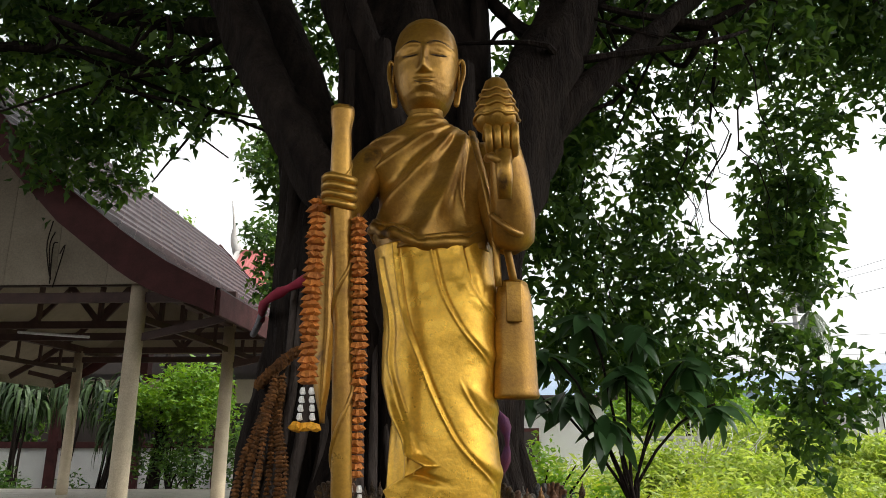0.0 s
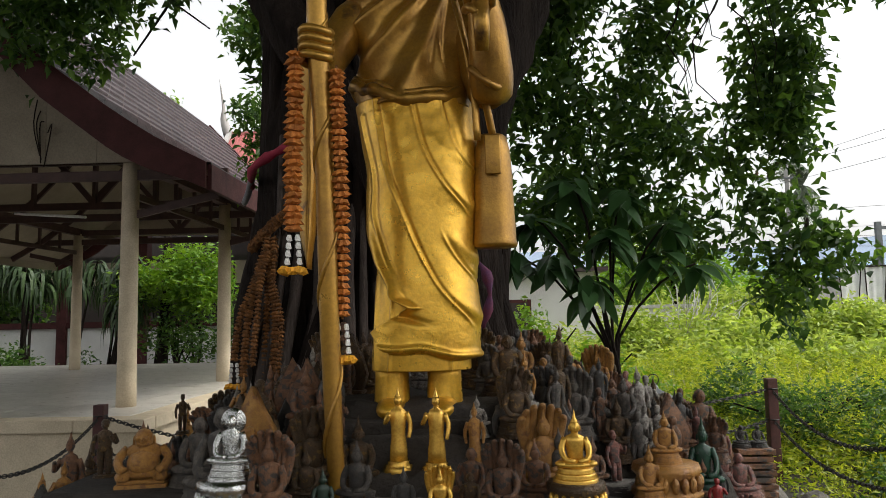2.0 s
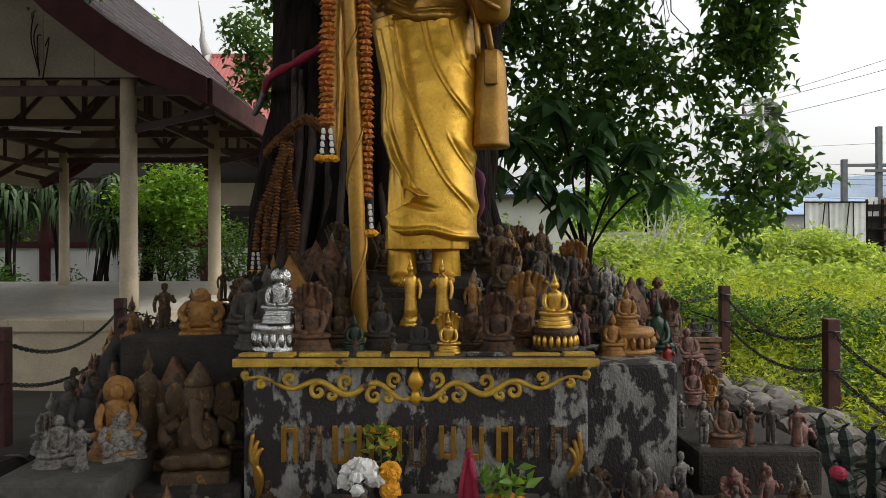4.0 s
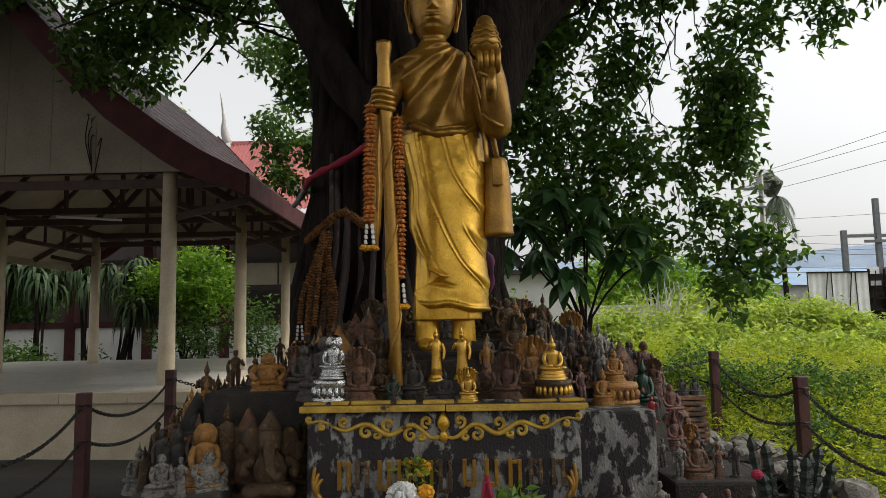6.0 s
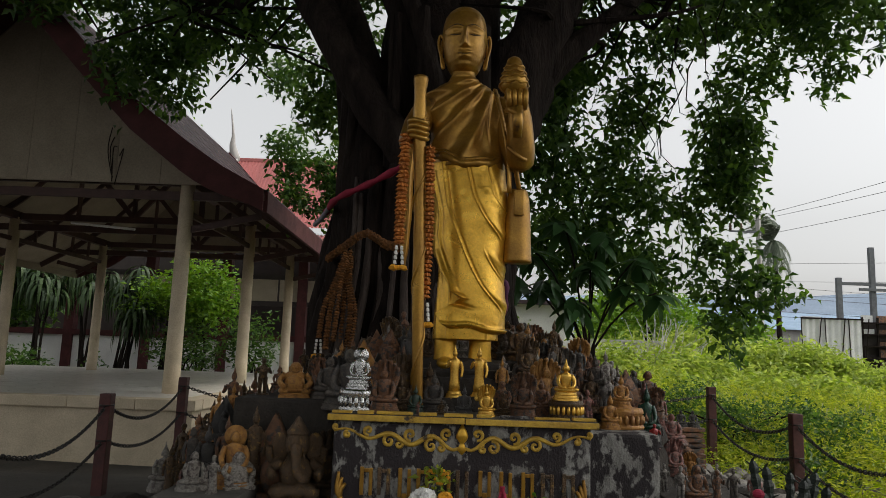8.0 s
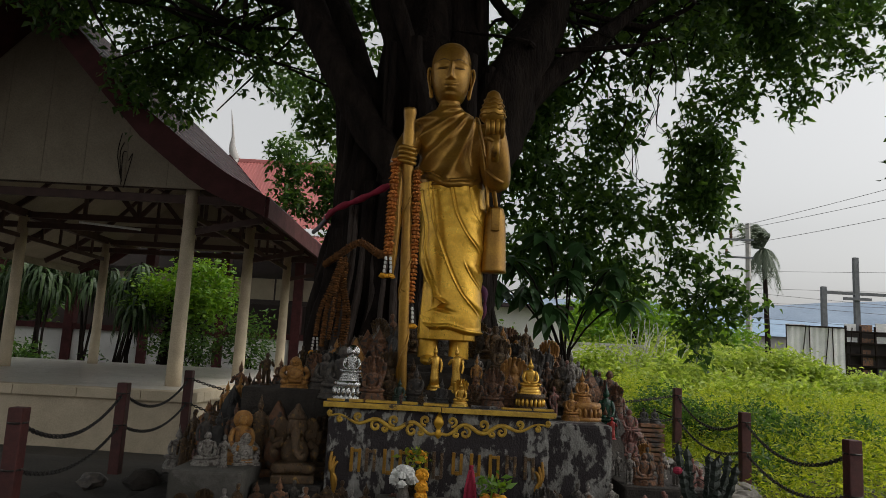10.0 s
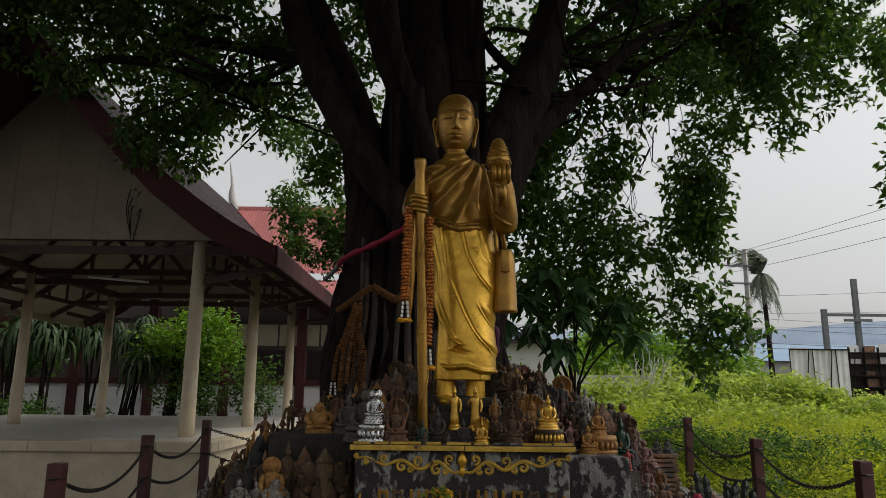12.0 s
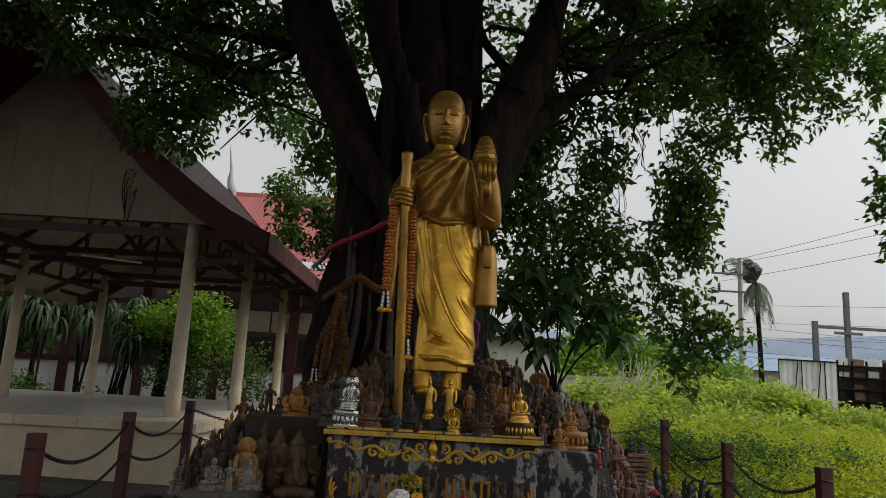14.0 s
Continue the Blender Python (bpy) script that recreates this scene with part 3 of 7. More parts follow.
# ---- the old tree ----
def make_tree():
    t = thing("banyan_tree", "broad old banyan with fluted grey trunk and dark hanging foliage", "tree")
    g = random.Random(11)
    bm = bmesh.new()
    stems = [
        # core
        ([(-0.4, 2.9, -0.2), (-0.4, 2.85, 1.6), (-0.35, 2.9, 3.0), (-0.35, 3.1, 4.0), (-0.45, 3.5, 5.6), (-0.5, 4.0, 8.5)], (0.74, 0.64, 0.66, 0.52, 0.34, 0.2)),
        # left limbs, one laid slanting over the front of the trunk
        ([(-0.95, 2.5, -0.2), (-0.88, 2.5, 1.5), (-0.9, 2.6, 2.8), (-1.12, 3.0, 4.0), (-1.75, 3.4, 5.6), (-2.7, 3.9, 7.8)], (0.32, 0.27, 0.28, 0.24, 0.2, 0.13)),
        ([(-0.18, 2.0, 1.9), (-0.42, 2.05, 2.6), (-0.86, 2.2, 3.25), (-1.3, 2.5, 4.05), (-1.8, 2.9, 5.1), (-2.5, 3.6, 7.2)], (0.1, 0.16, 0.175, 0.18, 0.18, 0.1)),
        ([(-0.1, 2.1, 1.0), (-0.15, 2.1, 2.6), (-0.3, 2.2, 3.4), (-0.7, 2.4, 4.4), (-1.0, 2.8, 5.6), (-1.05, 3.4, 8.0)], (0.15, 0.14, 0.13, 0.12, 0.12, 0.08)),
        ([(-0.3, 2.0, 0.8), (-0.25, 2.0, 2.9), (-0.3, 2.02, 3.5), (-0.48, 2.15, 4.1), (-0.72, 2.4, 5.0), (-0.8, 2.8, 6.8)], (0.08, 0.075, 0.075, 0.078, 0.075, 0.05)),
        # upright and right limbs
        ([(0.0, 3.0, 2.0), (0.0, 3.1, 3.4), (0.08, 3.3, 4.4), (0.05, 4.0, 8.6)], (0.3, 0.46, 0.3, 0.16)),
        ([(0.05, 2.7, -0.2), (0.1, 2.7, 1.8), (0.3, 2.75, 3.1), (0.68, 2.9, 4.1), (1.1, 3.2, 5.3), (1.7, 3.8, 8.0)], (0.34, 0.32, 0.38, 0.33, 0.22, 0.12)),
        ([(0.6, 2.8, 3.6), (1.15, 2.9, 4.2), (1.7, 3.1, 4.75), (2.6, 3.5, 5.6), (4.2, 4.2, 6.4)], (0.17, 0.11, 0.085, 0.065, 0.04)),
        ([(0.3, 3.4, 3.6), (0.25, 3.2, 4.6), (0.3, 3.0, 6.5)], (0.1, 0.06, 0.04)),
        ([(0.9, 3.1, 4.7), (0.6, 3.3, 5.0), (0.3, 3.5, 5.6), (0.15, 3.6, 6.6)], (0.09, 0.06, 0.05, 0.03)),
        ([(-1.5, 3.3, 5.0), (-2.6, 3.8, 5.4), (-4.2, 4.4, 6.0), (-6.0, 5.0, 7.0)], (0.1, 0.08, 0.06, 0.03)),
    ]
    for i, (pts, rad) in enumerate(stems):
        n = 6 * (len(pts) - 1) + 1
        rr = [along_line([(k / (len(rad) - 1), r) for k, r in enumerate(rad)], j / (n - 1)) for j in range(n)]
        tube(bm, curve_points(pts, n), rr, 18, True, 0.28, i * 3.7)
    # fluting: root strands that cling to the trunk
    for k in range(13):
        a = math.pi * (0.95 + 1.1 * k / 12) + g.uniform(-.08, .08)
        top = g.uniform(1.5, 2.9)
        pts = []
        for j in range(10):
            z = -0.15 + (top + 0.15) * j / 9
            out = 0.80 + 0.42 * math.exp(-max(z, 0) * 1.1) + 0.05 * math.sin(j * 1.1 + k)
            pts.append((-0.38 + math.cos(a + 0.02 * j) * out * 0.98, 2.8 + math.sin(a + 0.02 * j) * out * 0.92, z))
        q = g.uniform(0.08, 0.15)
        tube(bm, pts, [q * (1.35 - 0.8 * j / 9) for j in range(10)], 10, True, 0.3, k + 60)
    for k in range(46):
        a = g.uniform(math.pi * 0.85, math.pi * 2.15)
        rx, ry = 0.86, 0.80
        top = g.uniform(1.6, 4.2)
        pts = []
        for j in range(9):
            z = -0.15 + (top + 0.15) * j / 8
            flare = 1.0 + 0.35 * math.exp(-max(z, 0) * 1.3)
            a += g.uniform(-0.035, 0.035)
            pts.append((-0.38 + math.cos(a) * rx * flare * 0.9, 2.8 + math.sin(a) * ry * flare * 0.9, z))
        r = g.uniform(0.03, 0.095)
        tube(bm, pts, [r * (1.5 - 0.7 * j / 8) for j in range(9)], 8, True, 0.3, k)
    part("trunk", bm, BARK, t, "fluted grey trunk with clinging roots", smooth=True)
    # aerial roots standing clear of the trunk like drapery
    for k in range(11):
        x0, x1 = -0.95 + 0.08 * k + g.uniform(-.03, .03), -1.2 + 0.125 * k + g.uniform(-.05, .05)
        top = g.uniform(1.7, 2.6)
        y1 = 1.72 + 0.03 * abs(k - 5)
        bm = bmesh.new()
        pts = curve_points([(x0, y1 + 0.32, top), (x0 + g.uniform(-.03, .03), y1 + 0.16, top * 0.72), (x1 * 0.6 + x0 * 0.4, y1 + 0.06, top * 0.45), (x1, y1, 0.5)], 16)
        q = g.uniform(0.022, 0.046)
        tube(bm, pts, [q * (0.7 + 0.65 * j / 15) for j in range(16)], 9, True, 0.35, k + 90)
        part("aerial_root", bm, ROOT, t, "brown-grey aerial root", smooth=True)
    # twigs and hanging roots
    bm = bmesh.new()
    for k in range(24):
        side = g.random() < 0.9
        x = g.uniform(0.9, 3.2) if side else g.uniform(-3.4, -1.2)
        y = g.uniform(2.8, 6.0)
        # near-black sheet stands in for the dim inside of the shed
        z = g.uniform(3.4, 5.4) if side else g.uniform(4.2, 6.2)
        pts = [(x, y, z)]
        for j in range(6):
            pts.append((pts[-1][0] + g.uniform(-.16, .2), pts[-1][1] + g.uniform(-.15, .15), pts[-1][2] - g.uniform(0.05, 0.4)))
        tube(bm, pts, [0.009 * (1 - j / 8) for j in range(7)], 5, True)
    for k in range(40):
        x0, y0, z0 = g.choice([(1.3, 3.2, 5.2), (2.2, 3.2, 4.9), (3.6, 3.8, 5.8), (-2.6, 3.6, 4.8), (-4.2, 4.2, 5.4), (0.85, 2.9, 4.4)])
        pts = curve_points([(x0, y0, z0), (x0 + g.uniform(-1, 1.2), y0 + g.uniform(-.6, 1), z0 + g.uniform(-.2, .7)), (x0 + g.uniform(-1.5, 2.0), y0 + g.uniform(-.6, 1.6), z0 + g.uniform(-.9, .8))], 8)
        tube(bm, pts, [0.04 * (1 - j / 9) for j in range(8)], 6, True)
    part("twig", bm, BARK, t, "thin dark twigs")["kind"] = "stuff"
    blobs = [
        # over the pavilion side
        (-5.4, 5.0, 6.6, 2.0, 1.4, 1.3), (-3.6, 4.6, 6.0, 1.5, 1.2, 1.2), (-2.6, 4.0, 5.0, 0.9, 0.8, 0.9),
        (-6.8, 4.4, 7.4, 2.2, 1.6, 1.2), (-3.1, 9.5, 5.1, 0.65, 0.6, 1.1), (-2.3, 9.8, 4.2, 0.55, 0.5, 1.0), (-3.2, 9.6, 3.9, 0.5, 0.4, 0.6), (-1.6, 9.6, 4.6, 0.4, 0.4, 1.2), (-3.3, 9.3, 6.4, 0.6, 0.6, 0.6), (-1.9, 5.6, 4.6, 0.45, 0.5, 0.7),
        (-3.4, 4.4, 8.0, 2.4, 1.6, 1.2), (-1.0, 4.6, 7.6, 1.8, 1.6, 1.0), (-4.2, 5.2, 4.7, 0.8, 0.7, 0.6),
        # the last two clumps here are unseen, added to shade the gable
        (-0.8, 5.6, 5.6, 1.0, 0.6, 1.3), (-1.7, 5.2, 6.4, 0.9, 0.7, 0.9), (-7.5, 1.5, 7.6, 2.2, 2.0, 0.9), (-9.5, 4.0, 7.9, 2.0, 2.0, 0.8),
        # over the field side
        (1.7, 4.4, 6.6, 1.5, 1.4, 1.0), (3.4, 4.6, 6.2, 1.6, 1.4, 1.0), (5.0, 4.6, 6.3, 1.5, 1.3, 0.9),
        (2.4, 4.0, 5.2, 1.2, 1.0, 0.6), (4.4, 5.0, 5.2, 1.0, 1.0, 0.7), (1.2, 4.4, 4.5, 0.6, 0.8, 0.7), (0.62, 5.0, 5.3, 0.45, 0.4, 0.4), (0.8, 5.0, 6.2, 0.5, 0.4, 0.4),
        (1.05, 4.6, 3.4, 0.5, 0.5, 0.9), (1.95, 4.8, 3.2, 0.45, 0.5, 0.65), (1.4, 5.0, 2.4, 0.75, 0.5, 0.55),
        (2.3, 5.0, 2.3, 0.55, 0.45, 0.5), (3.5, 5.0, 4.2, 0.42, 0.5, 0.85), (3.3, 5.0, 3.0, 0.5, 0.45, 0.7),
        (2.5, 5.0, 3.05, 0.35, 0.4, 0.5), (3.6, 5.0, 3.5, 0.36, 0.4, 0.8), (2.6, 5.1, 2.5, 0.45, 0.4, 0.35), (3.3, 5.0, 2.2, 0.5, 0.4, 0.35), (3.85, 5.0, 1.95, 0.45, 0.4, 0.32), (3.5, 5.0, 1.5, 0.3, 0.3, 0.42), (2.2, 4.8, 4.2, 0.35, 0.6, 0.5), (5.9, 4.6, 5.6, 0.7, 0.7, 0.5), (6.1, 4.3, 3.7, 0.3, 0.3, 0.75), (6.4, 4.4, 4.7, 0.4, 0.4, 0.5),
    ]
    # unseen high crown, added out of view to shade the whole yard
    high = [(0.0, -9.0, 9.6, 8.0, 4.0, 0.9), (-8.0, -4.0, 9.4, 3.5, 4.5, 0.9), (7.0, -5.0, 9.6, 3.0, 4.0, 0.8), (0.5, 0.5, 8.6, 5.5, 3.6, 0.9), (-5.0, 1.0, 8.8, 3.6, 4.0, 0.9), (5.0, 0.5, 8.8, 3.2, 3.4, 0.8), (0.0, -4.0, 9.2, 5.5, 2.6, 0.8)]
    leaves("high_crown", clumps(high, 0.36, 8, 0.97), 11, 0.2, 0.36, LEAF, 9, 0.3, 0.55, parent=t)["label"] = "unseen dense upper crown, added to shade the yard"
    pts = clumps([b for b in blobs if b[2] < 5.0], 0.195, 5, 0.59, lumps=1.5) + clumps([b for b in blobs if b[2] >= 5.0], 0.215, 6, 0.23, lumps=1.7)
    leaves("crown", pts, 13, 0.085, 0.132, LEAF, 3, 0.55, 0.5, parent=t)["label"] = "hanging mass of small dark green leaves"
    return t


make_tree()


# ---- altar and mound ----
def mound_height(x, y):
    r = math.hypot(x / (1.02 if x > 0 else 0.82), (y - 1.5) / 1.1)
    h = 1.03 - (0.48 if x > 0 else 0.52) * max(0.0, r - 0.55)
    h -= 0.5 * max(0.0, 0.62 - y) + 0.8 * max(0.0, 0.75 - y) * smoothly(0.7, 0.8, -x) + 1.5 * max(0.0, 1.3 - y) * smoothly(0.62, 0.75, x)
    h -= 1.3 * max(0.0, x - 1.35 - 0.34 * (y - 1))
    h += 0.3 * math.exp(-((x + 1.5) / 0.28) ** 2 - ((y - 0.55) / 0.35) ** 2)
    step = 0.11
    f = h / step
    h = (math.floor(f) + smoothly(0.35, 0.65, f - math.floor(f))) * step
    return max(h, -0.3)


def make_mound():
    n = 130
    xs, ys = np.linspace(-2.8, 3.3, n), np.linspace(0.3, 4.6, n)
    verts = [(x + 0.03 * noise.noise(Vector((x * 5, y * 5, 1))), y, mound_height(x, y) + 0.035 * noise.noise(Vector((x * 6, y * 6, 0)))) for y in ys for x in xs]
    faces = [(j * n + i, j * n + i + 1, (j + 1) * n + i + 1, (j + 1) * n + i) for j in range(n - 1) for i in range(n - 1)]
    tagged(new("mound", mesh_of("mound", verts, faces, SOIL, True)), "dark stepped earth and rubble mound round the tree", "mound", kind="structure")
    part_ob = part("shrine_base", boxed(-2.0, 1.95, -0.9, 4.2, -0.3, 0.0, 0.04), SOIL)
    tagged(part_ob, "worn concrete apron under the shrine", "base", kind="structure")
    tagged(part("side_block", boxed(0.725, 1.22, 0.45, 1.3, -0.05, 0.585, 0.02), PEELED), "flaking plastered block beside the altar", "block")
    tagged(part("low_block", boxed(-1.6, -1.16, -0.25, 0.3, -0.05, 0.26, 0.02), CONCRETE), "low grimy concrete block", "block")
    tagged(part("side_block", boxed(-1.36, -0.75, 0.32, 1.0, -0.05, 0.735, 0.02), SOIL), "dark grimy block beside the altar", "block")
    tagged(part("low_block", boxed(-1.14, -0.72, -0.08, 0.31, -0.02, 0.165, 0.02), SOIL), "dark low step beside the altar", "block")
    tagged(part("low_block", boxed(1.28, 1.85, 0.35, 1.0, -0.05, 0.20, 0.02), SOIL), "low dark concrete ledge", "block")


def make_altar():
    a = thing("altar", "plastered altar with flaking black and grey paint and gilded relief", "altar")
    bm = boxed(-0.705, 0.705, 0.0, 0.6, -0.02, 0.655, 0.008)
    part("body", bm, PEELED, a, "flaking grey and black painted plaster")
    part("slab", boxed(-0.735, 0.74, -0.03, 0.62, 0.657, 0.69, 0.006), CONCRETE, a, "grimy dark top slab")
    part("edge_strip", boxed(-0.737, 0.01, -0.05, -0.031, 0.656, 0.689, 0.004), YELLOW, a, "worn yellow-painted edge")
    part("edge_strip", boxed(0.015, 0.742, -0.05, -0.031, 0.654, 0.687, 0.004), YELLOW, a)
    g = random.Random(3)
    x = -0.72
    while x < 0.7:
        w = g.uniform(0.08, 0.2)
        part("trim_strip", boxed(x, min(x + w, 0.73), -0.03 + g.uniform(0, 0.02), 0.03, 0.6925, 0.704 + g.uniform(0, 0.006), 0.003), YELLOW if g.random() < 0.75 else PEELED, a)
        x += w + g.uniform(0.006, 0.05)
    # scroll relief
    def strand(pts, r):
        n = len(pts) * 5
        bm = bmesh.new()
        p = curve_points(pts, n)
        tube(bm, p, [r * (0.45 + 0.55 * math.sin(math.pi * min(1, 0.12 + i / n))) for i in range(n)], 8, True, flat=1.0)
        for v in bm.verts:
            v.co.y = -0.002 + (v.co.y) * 0.75
        return bm
    def volute(cx, cz, r, turn, way):
        pts = []
        for k in range(15):
            q = turn + way * k * 0.55
            rr = r * (1 - k / 16)
            pts.append((cx + math.cos(q) * rr, 0, cz + math.sin(q) * rr))
        return pts
    for s in (-1, 1):
        pts = []
        for k in range(25):
            x = 0.02 + 0.685 * k / 24
            pts.append((s * x, 0, along_line([(0, 0.545), (0.4, 0.568), (0.705, 0.60)], x) + (0.034 - 0.028 * x) * math.sin((x - 0.108) * 2 * math.pi / 0.235)))
        part("scroll", strand(pts, 0.0135), YELLOW, a, "yellow-gold painted scroll relief", smooth=True)
        for cx, cz, r, turn, way in ((0.17, 0.532, 0.036, 1.8, -1), (0.085, 0.598, 0.032, 4.6, 1), (0.115, 0.522, 0.022, 1.2, 1), (0.285, 0.588, 0.034, 4.6, 1), (0.40, 0.55, 0.034, 1.8, -1), (0.345, 0.535, 0.024, 1.2, 1), (0.515, 0.602, 0.026, 4.6, 1), (0.63, 0.58, 0.018, 1.8, -1), (0.695, 0.618, 0.016, 3.6, 1)):
            part("scroll", strand([(s * x, y, z) for x, y, z in volute(cx, cz, r, turn, way)], 0.0105), YELLOW, a, smooth=True)
    bm = bmesh.new()
    lathe(bm, [(0.004, 0.49), (0.026, 0.515), (0.016, 0.54), (0.012, 0.55), (0.03, 0.575), (0.034, 0.592), (0.022, 0.622), (0.003, 0.655)], 14, (0, -0.004, 0), 1, 0.55)
    part("fleuron", bm, GOLD, a, "gilded bud at the middle of the scrolls", smooth=True)
    # worn gilt lettering that can no longer be read: plain uprights and bars
    g = random.Random(12)
    x = -0.55
    while x < 0.58:
        h = g.uniform(0.12, 0.16)
        bm = bmesh.new()
        box(bm, x, x + 0.022, -0.012, 0.006, 0.40 - h, 0.41, 0.004)
        if g.random() < 0.75:
            box(bm, x + 0.05, x + 0.07, -0.012, 0.006, 0.40 - h, 0.405, 0.004)
            box(bm, x + 0.022, x + 0.05, -0.011, 0.006, *((0.395 - h, 0.42 - h) if g.random() < 0.5 else (0.382, 0.402)), 0.004)
        part("relief_bar", bm, BROWNGOLD if g.random() < 0.65 else BRONZE, a)
        x += g.uniform(0.095, 0.125)
    for s in (-1, 1):
        bm = bmesh.new()
        for k in range(3):
            tube(bm, curve_points([(s * (0.66 - 0.012 * k), -0.004, 0.06 + 0.03 * k), (s * (0.63 + 0.01 * k), -0.01, 0.2), (s * (0.67 - 0.01 * k), -0.01, 0.28), (s * (0.665 - 0.02 * k), -0.004, 0.38 - 0.03 * k)], 12), [0.008 + 0.006 * math.sin(math.pi * i / 11) for i in range(12)], 8)
        part("flame_relief", bm, BROWNGOLD, a, "gold flame-shaped relief", smooth=True)


make_mound()
make_altar()


# ---- the great statue ----
def loft(bm, rows, closed=True):
    rings = [[bm.verts.new(v) for v in row] for row in rows]
    n = len(rings[0])
    for r0, r1 in zip(rings, rings[1:]):
        for k in range(n if closed else n - 1):
            bm.faces.new((r0[k], r0[(k + 1) % n], r1[(k + 1) % n], r1[k]))
    if closed:
        bm.faces.new(rings[0][::-1])
        bm.faces.new(rings[-1])
    return bm


def ridge(x, w):
    return math.exp(-(x / w) ** 2)


HEAD_W = [(0, 0.04), (0.015, 0.065), (0.04, 0.088), (0.08, 0.108), (0.14, 0.126), (0.22, 0.142), (0.32, 0.155), (0.45, 0.164), (0.6, 0.167), (0.72, 0.162), (0.82, 0.148), (0.9, 0.122), (0.95, 0.092), (0.985, 0.05), (1, 0.012)]
HEAD_D = [(0, 0.06), (0.015, 0.1), (0.04, 0.13), (0.08, 0.152), (0.14, 0.168), (0.22, 0.178), (0.35, 0.185), (0.5, 0.19), (0.65, 0.188), (0.75, 0.178), (0.83, 0.16), (0.9, 0.132), (0.95, 0.1), (0.985, 0.055), (1, 0.012)]


def make_statue():
    bm = bmesh.new()
    # robe: a long skirt, its outer sheet lapped over to one side, its corner turned up, with slanting seams
    seams = (([(2.36, -0.14), (2.0, -0.086), (1.65, 0.028), (1.46, 0.112), (1.31, 0.24)], 1.0),
             ([(2.36, -0.005), (2.1, 0.05), (1.9, 0.143), (1.8, 0.235)], 1.0),
             ([(2.36, 0.11), (2.1, 0.166), (1.97, 0.28)], 0.8),
             ([(1.76, 0.10), (1.6, 0.17), (1.49, 0.265)], 0.8),
             ([(2.3, -0.20), (2.0, -0.135), (1.8, -0.14), (1.6, -0.085), (1.47, -0.03)], 0.6))
    rows = []
    seg, lev = 360, 260
    for j in range(lev + 1):
        z = 1.13 + (2.36 - 1.13) * j / lev
        cx = along([(1.13, 0.025), (1.6, 0.04), (2.0, 0.045), (2.46, 0.0)], z)
        cy = along([(1.13, 0.93), (1.9, 0.98), (2.46, 1.03)], z)
        hw = along([(1.13, 0.225), (1.3, 0.222), (1.6, 0.205), (2.0, 0.212), (2.2, 0.225), (2.46, 0.235)], z)
        hd = along([(1.13, 0.19), (1.5, 0.2), (2.46, 0.2)], z)
        edge = along_line([(1.20, -0.09), (1.235, -0.125), (1.30, -0.16), (1.335, -0.115), (1.375, -0.05), (1.40, -0.012), (1.44, -0.06), (1.5, -0.085), (1.6, -0.13), (1.75, -0.175), (2.0, -0.19), (2.4, -0.26)], z)
        row = []
        for k in range(seg):
            a = math.pi * (1 + k / 280) if k < 280 else math.pi * (k - 280) / 80
            c, s = math.cos(a), math.sin(a)
            x, y = math.copysign(abs(c) ** 0.85, c) * hw, math.copysign(abs(s) ** 0.9, s) * hd
            out = 0.0
            px = cx + x
            if s < 0.3:
                bottom = 1.212 - 0.16 * px * smoothly(-0.1, 0.1, px) + 0.006 * math.sin(px * 30)
                lap = smoothly(edge - 0.007, edge + 0.007, px) * smoothly(bottom - 0.006, bottom + 0.006, z)
                out += 0.042 * lap
                # the rolled edge of the sheet, and its turned-up corner
                roll = along_line([(1.36, 0.0), (1.40, 1.0), (1.55, 1.0), (1.8, 0.7), (2.3, 0.3)], z)
                out += 0.026 * ridge(px - edge - 0.02, 0.02) * lap * roll
                out += 0.045 * ridge(px - edge - 0.014, 0.02) * ridge(z - 1.43, 0.045) * lap
                out -= 0.034 * ridge(z - 1.368 + 0.3 * (px + 0.05), 0.014) * ridge(px + 0.03, 0.06) * lap
                out += 0.012 * ridge(z - bottom - 0.018, 0.014) * lap
                # underskirt: upright pleats
                out += (1 - lap) * (0.012 * ridge(px + 0.165, 0.01) + 0.009 * ridge(px + 0.10 - 0.05 * (z - 1.2), 0.008) + 0.008 * ridge(px - 0.16, 0.006))
                for keys, amount in seams:  # a raised seam with a furrow beside it
                    if keys[-1][0] < z < keys[0][0]:
                        d = px - sum(along_line(keys[::-1], z + q) for q in (-0.06, -0.03, 0, 0.03, 0.06)) / 5
                        amount *= smoothly(keys[-1][0], keys[-1][0] + 0.06, z) * (smoothly(keys[0][0], keys[0][0] - 0.1, z) if keys[0][0] < 2.2 else 1)
                        out += lap * amount * (0.0085 * ridge(d, 0.005) - 0.007 * ridge(d - 0.013, 0.008) + 0.003 * ridge(d - 0.06, 0.03))
                for zc, xc in ((2.06, 0.20), (1.88, 0.19), (1.66, 0.20), (1.40, 0.2)):
                    q = (z - zc) + 0.75 * (px - xc)
                    out += lap * 0.009 * ridge(q, 0.035) * smoothly(0.06, 0.2, px)
                out += lap * (0.003 * noise.noise(Vector((px * 7, 2, z * 5))) + 0.0012 * noise.noise(Vector((px * 26, 5, z * 22))))
            row.append((cx + x * (1 + out / 0.21), cy + y * (1 + out / 0.19), z))
        rows.append(row)
    loft(bm, rows)
    skirt = len(bm.faces)
    # upper robe: fans of folds from one shoulder
    rows = []
